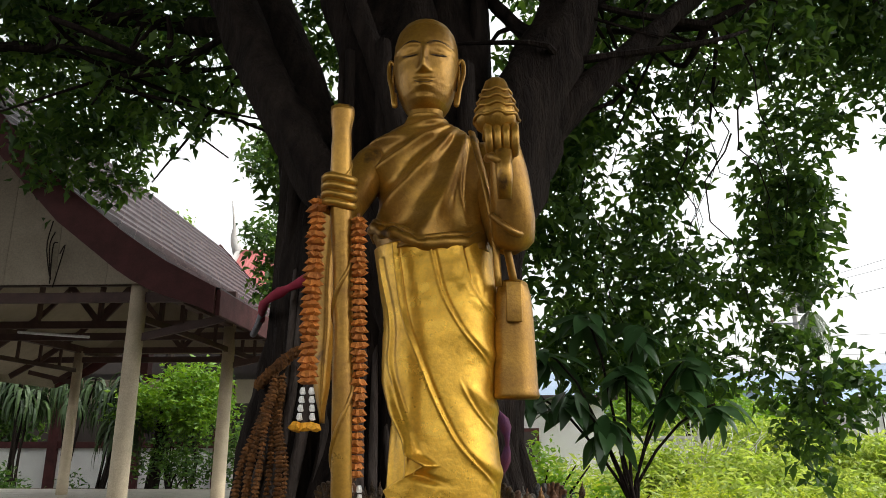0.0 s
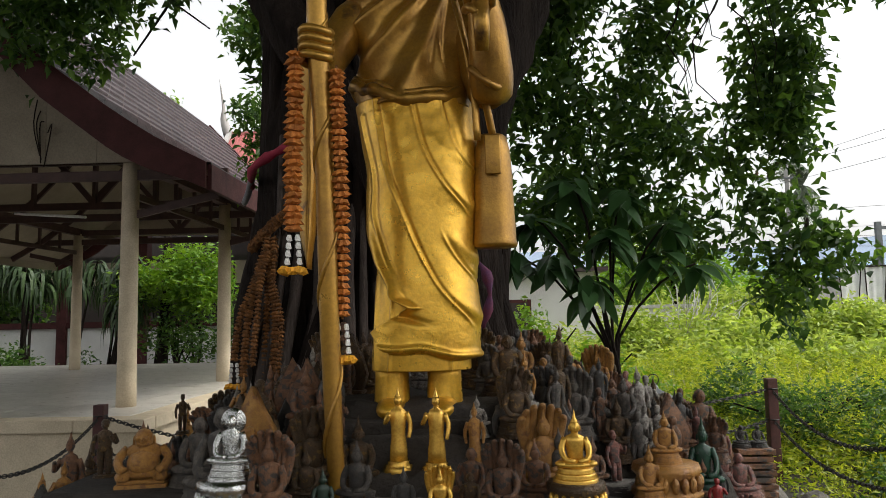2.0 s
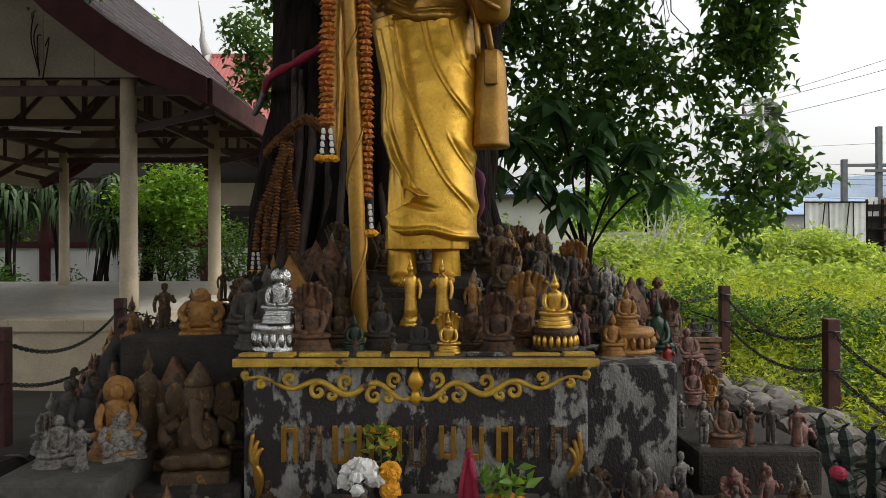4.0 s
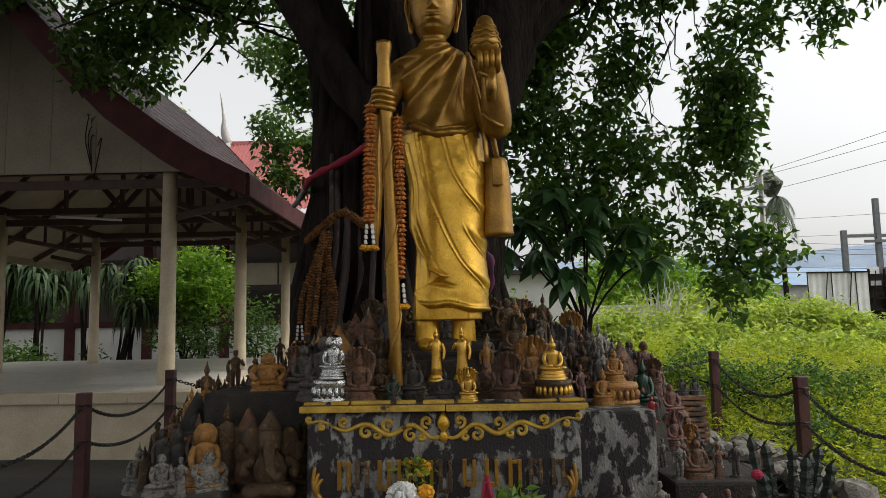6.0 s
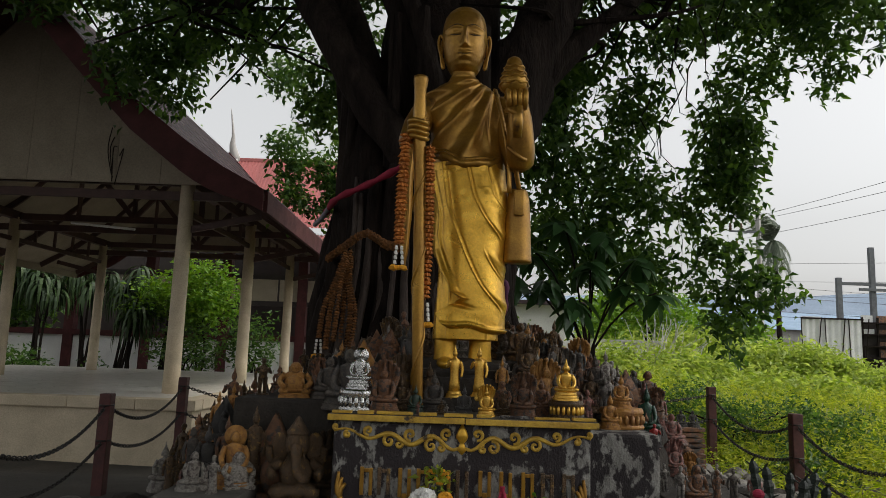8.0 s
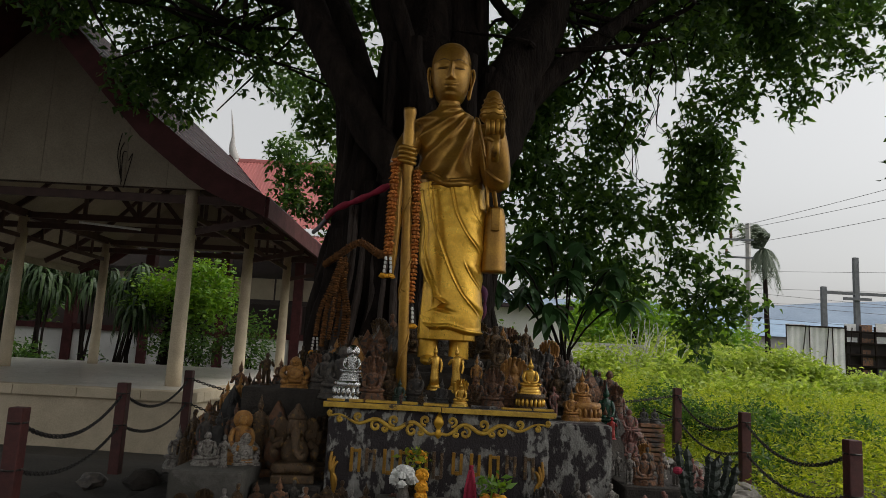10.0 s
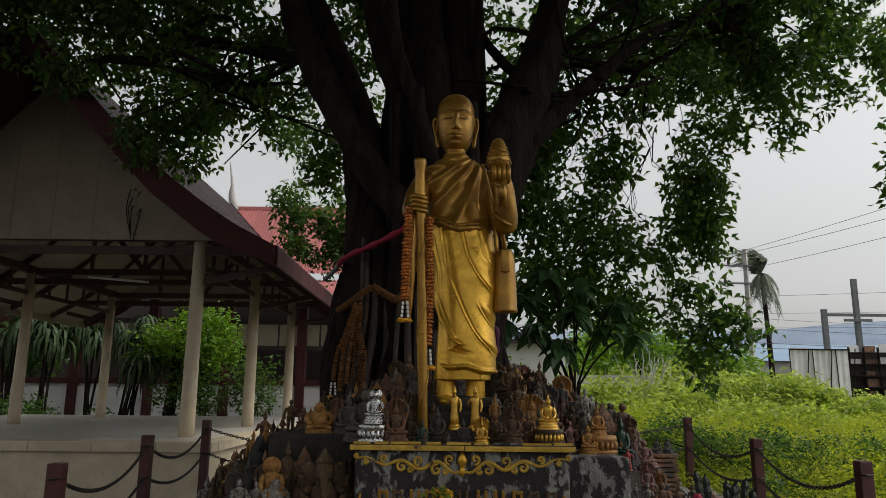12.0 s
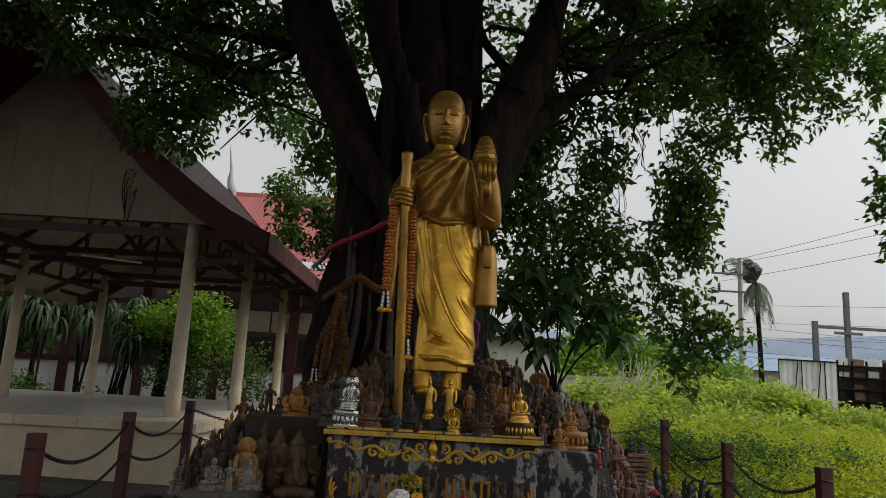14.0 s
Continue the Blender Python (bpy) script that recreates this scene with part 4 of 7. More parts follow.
    for j in range(91):
        z = 2.33 + (3.06 - 2.33) * j / 90
        hw = along([(2.33, 0.262), (2.6, 0.262), (2.8, 0.285), (2.9, 0.275), (2.97, 0.20), (3.03, 0.115), (3.06, 0.095)], z)
        hd = along([(2.33, 0.25), (2.5, 0.225), (2.7, 0.205), (2.9, 0.165), (3.0, 0.11), (3.06, 0.095)], z)
        cx = along([(2.34, 0.005), (2.7, -0.02), (3.06, -0.04)], z)
        row = []
        for k in range(144):
            a = 2 * math.pi * k / 144
            c, s = math.cos(a), math.sin(a)
            x, y = math.copysign(abs(c) ** 0.9, c) * hw, s * hd
            px = cx + x
            out = 0.0
            if s < 0.4:
                ang = math.atan2(3.08 - z, 0.17 - px)
                far = math.hypot(3.08 - z, 0.17 - px)
                f = math.sin(ang * 19 + 1.2 * noise.noise(Vector((px * 4, 0, z * 4))) + far * 3)
                out += (0.013 * f + 0.011 * max(0, f) ** 3) * smoothly(0.06, 0.2, far)
                lowering = 2.40 + 0.5 * (px + 0.0) ** 2 - 0.06 * ridge(px, 0.16)
                out += 0.012 * smoothly(lowering + 0.05, lowering, z)
                out += 0.014 * ridge(px - 0.155 - 0.02 * math.sin(z * 9), 0.014) * smoothly(2.4, 2.6, z)
            row.append((cx + x * (1 + out / 0.25), 1.05 + y * (1 + out / 0.19), z))
        rows.append(row)
    loft(bm, rows)
    rim = []
    for k in range(73):
        a = math.pi * 2 * k / 72
        x = -0.005 + 0.285 * math.cos(a)
        low = along([(-0.29, 2.47), (-0.2, 2.41), (-0.02, 2.335), (0.15, 2.355), (0.28, 2.42)], x)
        rim.append((x, 1.04 + 0.262 * math.sin(a), low if math.sin(a) < 0.2 else 2.45))
    tube(bm, rim, [0.027 + 0.005 * math.sin(k * 1.9) for k in range(73)], 12, wob=0.2)
    tube(bm, [(p[0] * 0.99, p[1] + 0.014, p[2] + 0.036) for p in rim[36:73]], 0.016, 8)
    # neck and head
    lathe(bm, [(0.10, 3.0), (0.088, 3.06), (0.086, 3.14), (0.09, 3.2)], 28, (-0.04, 1.05, 0))
    rows = []
    for j in range(111):
        v = j / 110
        z = 3.075 + 0.535 * v
        hw = along_line(HEAD_W, v)
        hd = along_line(HEAD_D, v)
        row = []
        for k in range(150):
            a = 2 * math.pi * k / 150
            c, s = math.cos(a), math.sin(a)
            x, y = c * hw, s * hd
            push = 0.0
            if s < 0:
                n_w = 0.015 + 0.015 * (1 - smoothly(0.30, 0.46, v))
                push += 0.042 * ridge(x, n_w * 0.85) * smoothly(0.285, 0.315, v) * (1 - smoothly(0.33, 0.62, v)) + 0.017 * ridge(x, 0.013) * ridge(v - 0.48, 0.1)
                brow = 0.555 + 0.045 * math.sin(min(1, abs(x) / 0.12) * math.pi * 0.75)
                push += 0.007 * ridge(v - brow, 0.02) * smoothly(0.012, 0.03, abs(x))
                push -= 0.011 * ridge(v - 0.50, 0.04) * ridge(abs(x) - 0.07, 0.036)
                push += 0.009 * ridge(v - 0.475, 0.024) * ridge(abs(x) - 0.07, 0.03)
                push += 0.016 * ridge(v - 0.222 - 6 * x * x, 0.018) * ridge(x, 0.038) + 0.018 * ridge(v - 0.172 - 4 * x * x, 0.022) * ridge(x, 0.03)
                push -= 0.006 * ridge(v - 0.125, 0.02) * ridge(x, 0.04)
                push += 0.008 * ridge(v - 0.07, 0.035) * ridge(x, 0.04)
                push += 0.005 * ridge(v - 0.33, 0.09) * ridge(abs(x) - 0.09, 0.035)
            row.append((-0.04 + x, 1.06 + y - 1.15 * push, z))
        rows.append(row)
    loft(bm, rows)
    def face(x, v, lift=0.0):
        """A point a little proud of the face."""
        hw = along_line(HEAD_W, v)
        hd = along_line(HEAD_D, v)
        return (-0.04 + x, 1.06 - hd * math.sqrt(max(0.05, 1 - (x / hw) ** 2)) - lift, 3.075 + 0.535 * v)
    mark = len(bm.faces)
    for s in (-1, 1):
        tube(bm, [face(s * (0.032 + 0.08 * q / 9), 0.47 + 0.022 * q / 9 - 0.012 * math.sin(math.pi * q / 9), 0.006) for q in range(10)], [0.0015 + 0.003 * math.sin(math.pi * q / 9) for q in range(10)], 6)
        tube(bm, [face(s * (0.014 + 0.105 * q / 11), 0.56 + 0.028 * q / 11 + 0.045 * math.sin(math.pi * (0.15 + 0.8 * q / 11)), 0.006) for q in range(12)], [0.0015 + 0.002 * math.sin(math.pi * q / 11) for q in range(12)], 6)
    tube(bm, [face(-0.045 + 0.09 * q / 10, 0.197 + 0.02 * (abs(q - 5) / 5) ** 2, 0.009) for q in range(11)], 0.002, 6)
    bm.faces.ensure_lookup_table()
    for f in bm.faces[mark:]:
        f.material_index = 2

    for s in (-1, 1):
        ear = curve_points([(-0.04 + s * 0.16, 1.05, 3.36), (-0.04 + s * 0.178, 1.05, 3.39), (-0.04 + s * 0.192, 1.06, 3.37), (-0.04 + s * 0.19, 1.05, 3.30), (-0.04 + s * 0.172, 1.03, 3.22), (-0.04 + s * 0.16, 1.02, 3.13), (-0.04 + s * 0.15, 1.02, 3.13), (-0.04 + s * 0.155, 1.03, 3.2)], 24)
        tube(bm, ear, [0.008 + 0.005 * math.sin(math.pi * k / 23) for k in range(24)], 8)
        ball(bm, (-0.04 + s * 0.168, 1.06, 3.29), (0.01, 0.025, 0.08), 10)
    # raised arm: upper arm, sleeve hanging from the forearm, the fist and the bud it holds
    tube(bm, curve_points([(0.22, 1.05, 2.86), (0.29, 1.0, 2.7), (0.345, 0.9, 2.48), (0.36, 0.8, 2.36)], 12), [0.1, 0.11, 0.115, 0.115, 0.115, 0.11, 0.11, 0.11, 0.108, 0.105, 0.1, 0.085], 20, wob=0.1)
    tube(bm, curve_points([(0.365, 0.84, 2.33), (0.365, 0.77, 2.48), (0.345, 0.71, 2.68), (0.32, 0.66, 2.83)], 12), [0.07, 0.095, 0.1, 0.098, 0.094, 0.09, 0.085, 0.08, 0.072, 0.065, 0.058, 0.054], 20, wob=0.08)
    tube(bm, curve_points([(0.30, 0.72, 2.62), (0.345, 0.7, 2.55), (0.39, 0.72, 2.52), (0.42, 0.78, 2.55)], 10), 0.016, 8)
    tube(bm, curve_points([(0.27, 0.72, 2.45), (0.33, 0.69, 2.385), (0.39, 0.72, 2.36), (0.43, 0.8, 2.40)], 10), 0.016, 8)
    held = len(bm.verts)
    ball(bm, (0.305, 0.43, 2.85), (0.068, 0.06, 0.075), 16)
    for k in range(4):
        tube(bm, curve_points([(0.245 + 0.034 * k, 0.42, 2.87), (0.25 + 0.034 * k, 0.365, 2.90), (0.256 + 0.032 * k, 0.36, 2.83), (0.26 + 0.03 * k, 0.40, 2.80)], 10), 0.017, 8)
    tube(bm, curve_points([(0.25, 0.44, 2.80), (0.265, 0.37, 2.78), (0.30, 0.355, 2.75)], 8), 0.018, 8)
    tube(bm, [(0.31, 0.40, 2.62), (0.31, 0.37, 2.70), (0.305, 0.37, 2.80)], [0.026, 0.032, 0.036], 12)
    lathe(bm, [(0.04, 0.0), (0.075, 0.03), (0.088, 0.06), (0.078, 0.10), (0.07, 0.13), (0.058, 0.17), (0.048, 0.2), (0.04, 0.225), (0.02, 0.24)], 24, (0.285, 0.41, 2.885), wave=0.06, lobes=9)
    for k, (q, z) in enumerate(((0.086, 2.945), (0.079, 2.985), (0.07, 3.02), (0.058, 3.055))):
        tube(bm, [(0.285 + q * (1 + 0.05 * math.cos(9 * a + k)) * math.cos(a), 0.41 + q * math.sin(a), z + 0.006 * math.sin(7 * a)) for a in [2 * math.pi * m / 36 for m in range(37)]], 0.008, 6)
    bm.verts.ensure_lookup_table()
    for v in bm.verts[held:]:
        v.co = Vector((0.30, 0.6, 2.85)) + (v.co + Vector((0.012, 0.2, -0.10)) - Vector((0.30, 0.6, 2.85))) * 1.12
    # lowered arm with its falling sleeve, the hand on the staff
    tube(bm, curve_points([(-0.27, 1.05, 2.86), (-0.36, 0.95, 2.66), (-0.40, 0.75, 2.47), (-0.36, 0.48, 2.42)], 12), [0.09, 0.1, 0.1, 0.1, 0.098, 0.09, 0.085, 0.08, 0.072, 0.065, 0.06, 0.055], 18, wob=0.1)
    for k in range(4):
        z = 2.365 + 0.034 * k
        tube(bm, [(-0.325 + 0.056 * math.cos(a), 0.325 + 0.052 * math.sin(a), z + 0.008 * math.sin(a * 2)) for a in [2 * math.pi * q / 16 for q in range(17)]], 0.0175, 8)
    ball(bm, (-0.335, 0.385, 2.42), (0.06, 0.05, 0.085), 14)
    rows = []
    for j in range(40):
        z = 2.42 - 0.86 * j / 39
        w = along([(1.56, 0.006), (1.72, 0.03), (2.0, 0.04), (2.42, 0.05)], z)
        cx = along([(1.56, -0.385), (1.9, -0.392), (2.42, -0.385)], z)
        rows.append([(cx + w * math.cos(a) + 0.004 * math.sin(z * 14), 0.47 + 0.05 * math.sin(a) + 0.008 * math.cos(3 * a), z) for a in [2 * math.pi * q / 20 for q in range(20)]])
    loft(bm, rows)
    # staff with a cord wound round it
    st = curve_points([(-0.265, 0.40, 0.66), (-0.285, 0.375, 1.3), (-0.298, 0.345, 1.96), (-0.318, 0.315, 2.45), (-0.32, 0.30, 2.765)], 40)
    tube(bm, st, [0.034 + 0.0002 * k - 0.002 * math.sin(k * 0.4) for k in range(36)] + [0.042, 0.045, 0.046, 0.044], 18, wob=0.1)
    cord = []
    for k in range(120):
        f = k / 119 * 33
        i = int(f)
        p = st[i].lerp(st[i + 1], f - i)
        a = k * 0.225
        cord.append(p + Vector((math.cos(a) * 0.037, math.sin(a) * 0.037, 0)))
    tube(bm, cord, 0.0085, 8)
    # shoulder bag
    bag = [(0.098, 1.67), (0.105, 1.685), (0.1, 1.70), (0.094, 1.85), (0.088, 2.02), (0.08, 2.12), (0.066, 2.18), (0.055, 2.19)]
    lathe(bm, bag, 32, (0.365, 0.90, 0), 1.0, 0.85, 0.03, 5)
    box(bm, 0.33, 0.40, 0.795, 0.815, 1.99, 2.17, 0.006)
    tube(bm, curve_points([(0.30, 0.82, 2.15), (0.285, 0.80, 2.4), (0.245, 0.82, 2.65), (0.19, 0.92, 2.93)], 12), 0.022, 8, flat=0.5)
    tube(bm, curve_points([(0.37, 0.86, 2.18), (0.34, 0.82, 2.32), (0.3, 0.8, 2.42)], 8), 0.018, 8)
    # everything built since the skirt takes the darker, browner gold
    bm.faces.ensure_lookup_table()
    for f in bm.faces[skirt:]:
        if f.material_index == 0:
            f.material_index = 1
    # ankles and feet
    for x in (-0.108, 0.128):
        tube(bm, [(x, 0.9, 1.18), (x, 0.9, 1.1), (x, 0.9, 1.0), (x, 0.9, 0.93)], [0.078, 0.076, 0.08, 0.092], 20)
        ball(bm, (x, 0.83, 0.965), (0.065, 0.15, 0.05), 16)
    ob = part("golden_statue", bm, [GOLD, BROWNGOLD, BRONZE], smooth=True)
    tagged(ob, "tall gold-painted statue of a robed standing figure holding a staff", "statue")


make_statue()
tagged(part("statue_plinth", boxed(-0.32, 0.38, 0.66, 1.35, 0.6, 0.935, 0.02), SOIL), "dark rubble plinth under the great statue", "plinth")


# ---- garlands and cloths on the statue and the tree ----
def bloom_mesh(name, material, r=0.034, h=0.02, lobes=7, seed=1):
    g = random.Random(seed)
    bm = bmesh.new()
    n = 14
    top, rim, low = [], [], []
    for k in range(n):
        a = 2 * math.pi * k / n
        q = r * (1 + 0.18 * math.cos(lobes * a) + g.uniform(-0.1, 0.1))
        rim.append(bm.verts.new((q * math.cos(a), q * math.sin(a), g.uniform(-0.006, 0.006) - h * 0.25)))
        top.append(bm.verts.new((q * 0.6 * math.cos(a), q * 0.6 * math.sin(a), h * 0.55)))
        low.append(bm.verts.new((q * 0.55 * math.cos(a), q * 0.55 * math.sin(a), -h * 0.6)))
    for k in range(n):
        e = (k + 1) % n
        bm.faces.new((rim[k], rim[e], top[e], top[k]))
        bm.faces.new((low[k], low[e], rim[e], rim[k]))
    bm.faces.new(top)
    bm.faces.new(low[::-1])
    me = bpy.data.meshes.new(name)
    bm.to_mesh(me)
    bm.free()
    me.materials.append(material)
    return me


FRESH = [bloom_mesh("flower", MARIGOLD, 0.034, 0.022, 7, s) for s in (1, 2, 3)]
DRY = [bloom_mesh("flower", DRYGOLD, 0.032, 0.024, 6, s) for s in (4, 5, 6)]
TUFT = bloom_mesh("blossom", YELLOWBLOOM, 0.028, 0.026, 5, 9)
PEARL = bloom_mesh("bud", WHITEBLOOM, 0.011, 0.022, 3, 7)


def make_garland(label, pts, meshes, step=0.024, scale=1.0, tassel=True, name="flower_garland"):
    t = thing(name, label, "garland", at=pts[0])
    g = random.Random(len(label) + len(pts))
    o = Vector(pts[0])
    line = curve_points(pts, 200)
    acc, last, i = 0.0, line[0], 0
    string = bmesh.new()
    tube(string, [p - o for p in line[::8]] + [line[-1] - o], 0.006, 5)
    part("string", string, DRYGOLD, t)
    for a, b in zip(line, line[1:]):
        acc += (b - a).length
        if acc >= step:
            acc = 0.0
            d = (b - a).normalized()
            q = (-d).to_track_quat("Z", "Y").to_matrix().to_4x4()
            s = scale * g.uniform(0.88, 1.12)
            m = Matrix.Translation(b - o) @ q @ pose(0, 0, 0, g.uniform(-9, 9), g.uniform(-9, 9), g.uniform(0, 360)) @ Matrix.Diagonal((s, s, s, 1))
            piece("flower", g.choice(meshes), t, m)
    if tassel:
        e = line[-1] - o
        for x in (-0.016, 0.016):
            for k in range(4):
                piece("bud", PEARL, t, pose(e.x + x * (1 + 0.15 * k), e.y, e.z - 0.03 - 0.03 * k))
        for k in range(3):
            piece("blossom", TUFT, t, pose(e.x - 0.03 + 0.03 * k, e.y - 0.008, e.z - 0.155, g.uniform(-20, 20), g.uniform(-20, 20), 40 * k))
    return t


make_garland("long string of orange marigolds hanging from the statue's hand", [(-0.40, 0.30, 2.40), (-0.405, 0.31, 2.15), (-0.415, 0.32, 1.9), (-0.415, 0.33, 1.70)], FRESH)
make_garland("long string of orange marigolds hanging beside the staff", [(-0.245, 0.31, 2.33), (-0.238, 0.33, 2.05), (-0.235, 0.36, 1.75), (-0.245, 0.41, 1.36)], FRESH, scale=0.88)
make_garland("faded marigold garland slung round the trunk", [(-1.2, 2.35, 1.83), (-1.0, 2.0, 1.90), (-0.8, 1.8, 1.99), (-0.6, 1.5, 1.86), (-0.46, 1.2, 1.80)], DRY, 0.022, 1.05, False)
g = random.Random(21)
for k in range(6):
    y = 1.93 - 0.04 * (k % 3)
    foot = -1.13 + 0.055 * k + g.uniform(-.015, .015)
    make_garland("dried brown marigold garland hanging on the trunk", [(-0.97 + 0.012 * k, y + 0.05, 1.88 - 0.05 * (k % 3)), (foot * 0.5 - 0.48, y, 1.6), (foot + 0.01, y - 0.03, 1.35), (foot - 0.01, y - 0.05, g.uniform(0.98, 1.2))], DRY, 0.021, g.uniform(0.55, 0.85), k % 3 == 0)
bm = bmesh.new()
tube(bm, curve_points([(-1.28, 2.6, 2.30), (-1.1, 2.1, 2.34), (-0.8, 1.85, 2.42), (-0.5, 1.6, 2.52)], 16), [0.022 + 0.006 * math.sin(k * 2.1) for k in range(16)], 10, flat=1.3)
tagged(part("trunk_sash", bm, REDCLOTH, smooth=True), "faded crimson cloth tied round the trunk", "sash")
bm = bmesh.new()
tube(bm, curve_points([(-1.45, 3.0, 2.26), (-1.32, 2.68, 2.28), (-1.2, 2.36, 2.325)], 10), [0.025] * 10, 10)
tagged(part("trunk_sash", bm, GREYCLOTH, smooth=True), "faded grey cloth end tied round the trunk", "sash")
bm = bmesh.new()
tube(bm, curve_points([(0.2, 1.75, 1.75), (0.33, 1.6, 1.62), (0.36, 1.6, 1.45), (0.32, 1.65, 1.3)], 14), [0.02 + 0.009 * math.sin(k * 1.4) for k in range(14)], 12, wob=0.4)
tagged(part("tied_cloth", bm, PURPLE, smooth=True), "faded purple cloth knotted behind the statue", "cloth")
bm = bmesh.new()
tube(bm, curve_points([(0.24, 1.7, 1.6), (0.32, 1.68, 1.3), (0.42, 1.7, 1.0)], 10), [0.03, 0.034, 0.036, 0.036, 0.038, 0.036, 0.036, 0.034, 0.03, 0.03], 8, wob=0.2)
tagged(part("leaning_pole", bm, BARK, smooth=True), "grey wooden pole leaning on the trunk", "pole")


# ---- figurines: plain cast shapes, each one mesh, one unit high ----
def seated(halo=0, spire=True, tiers=3, round_base=True, wide=0.30):
    bm = bmesh.new()
    z = 0.0
    for k in range(tiers):
        r = wide * (1.05 - 0.10 * k)
        prof = [(r, z), (r * 1.03, z + 0.02), (r * 0.95, z + 0.05), (r * 1.0, z + 0.075)]
        lathe(bm, prof, 20 if round_base else 8, (0, 0, 0), 1, 0.8, 0.03 if round_base else 0, 12)
        z += 0.073
    ball(bm, (0, -0.02, z + 0.055), (wide * 0.95, wide * 0.62, 0.065), 16)
    for s in (-1, 1):
        tube(bm, curve_points([(s * 0.13, 0.02, z + 0.40), (s * 0.19, -0.02, z + 0.26), (s * 0.15, -0.12, z + 0.13), (s * 0.02, -0.16, z + 0.11)], 8), [0.05, 0.05, 0.048, 0.045, 0.042, 0.04, 0.036, 0.03], 8)
        ball(bm, (s * 0.2, -0.08, z + 0.065), (0.1, 0.09, 0.05), 10)
    lathe(bm, [(0.11, z + 0.05), (0.115, z + 0.15), (0.12, z + 0.25), (0.145, z + 0.36), (0.13, z + 0.42), (0.05, z + 0.455), (0.045, z + 0.49)], 16, (0, 0.02, 0), 1, 0.7)
    ball(bm, (0, 0.0, z + 0.55), (0.075, 0.08, 0.09), 14)
    for s in (-1, 1):
        ball(bm, (s * 0.077, 0.01, z + 0.53), (0.012, 0.02, 0.045), 6)
    ball(bm, (0, -0.075, z + 0.545), (0.014, 0.018, 0.025), 6)
    top = z + 0.62
    if spire:
        lathe(bm, [(0.062, top - 0.02), (0.045, top + 0.02), (0.035, top + 0.035), (0.025, top + 0.06), (0.012, top + 0.12), (0.002, top + 0.17)], 10)
    if halo == 1:
        made = bmesh.ops.create_circle(bm, cap_ends=True, segments=28, radius=0.17)
        bmesh.ops.transform(bm, matrix=pose(0, 0.10, z + 0.55, 90), verts=made["verts"])
        ext = bmesh.ops.extrude_face_region(bm, geom=[f for v in made["verts"] for f in v.link_faces][:1])
        bmesh.ops.translate(bm, vec=(0, 0.03, 0), verts=[v for v in ext["geom"] if isinstance(v, bmesh.types.BMVert)])
    if halo == 2:
        # a hood of serpent heads
        for k in range(7):
            a = radians(-66 + 22 * k)
            tube(bm, curve_points([(math.sin(a) * 0.16, 0.13, z + 0.16 + 0.1 * math.cos(a)), (math.sin(a) * 0.25, 0.11, z + 0.45 + 0.12 * math.cos(a)), (math.sin(a) * 0.27, 0.04, z + 0.55 + 0.22 * math.cos(a)), (math.sin(a) * 0.26, -0.04, z + 0.57 + 0.24 * math.cos(a))], 9), [0.06, 0.06, 0.06, 0.058, 0.055, 0.05, 0.045, 0.035, 0.012], 8)
    return bm


def standing(crown=True, robe=True, arm=0):
    bm = bmesh.new()
    lathe(bm, [(0.15, 0), (0.16, 0.02), (0.13, 0.045), (0.14, 0.07)], 14)
    if robe:
        lathe(bm, [(0.11, 0.06), (0.105, 0.2), (0.085, 0.4), (0.09, 0.5), (0.105, 0.66), (0.08, 0.72), (0.032, 0.75), (0.03, 0.78)], 20, (0, 0, 0), 1, 0.68, 0.06, 7)
    else:
        for s in (-1, 1):
            tube(bm, [(s * 0.05, 0, 0.06), (s * 0.05, -0.01, 0.25), (s * 0.045, 0, 0.46)], [0.035, 0.045, 0.055], 8)
        lathe(bm, [(0.09, 0.42), (0.08, 0.5), (0.105, 0.66), (0.08, 0.72), (0.032, 0.75), (0.03, 0.78)], 14, (0, 0, 0), 1, 0.68)
    for s in (-1, 1):
        if s == arm:
            pts = [(s * 0.1, 0, 0.68), (s * 0.16, -0.03, 0.55), (s * 0.12, -0.12, 0.62), (s * 0.11, -0.14, 0.68)]
        else:
            pts = [(s * 0.1, 0, 0.68), (s * 0.15, 0.0, 0.54), (s * 0.14, -0.03, 0.42), (s * 0.13, -0.04, 0.36)]
        tube(bm, curve_points(pts, 8), [0.036, 0.034, 0.032, 0.03, 0.028, 0.026, 0.024, 0.02], 8)
    ball(bm, (0, -0.005, 0.83), (0.05, 0.055, 0.065), 12)
    ball(bm, (0, -0.06, 0.83), (0.009, 0.012, 0.016), 6)
    if crown:
        lathe(bm, [(0.045, 0.875), (0.03, 0.9), (0.02, 0.92), (0.012, 0.96), (0.002, 1.0)], 10)
    else:
        ball(bm, (0, 0.012, 0.865), (0.055, 0.058, 0.055), 10)
    return bm


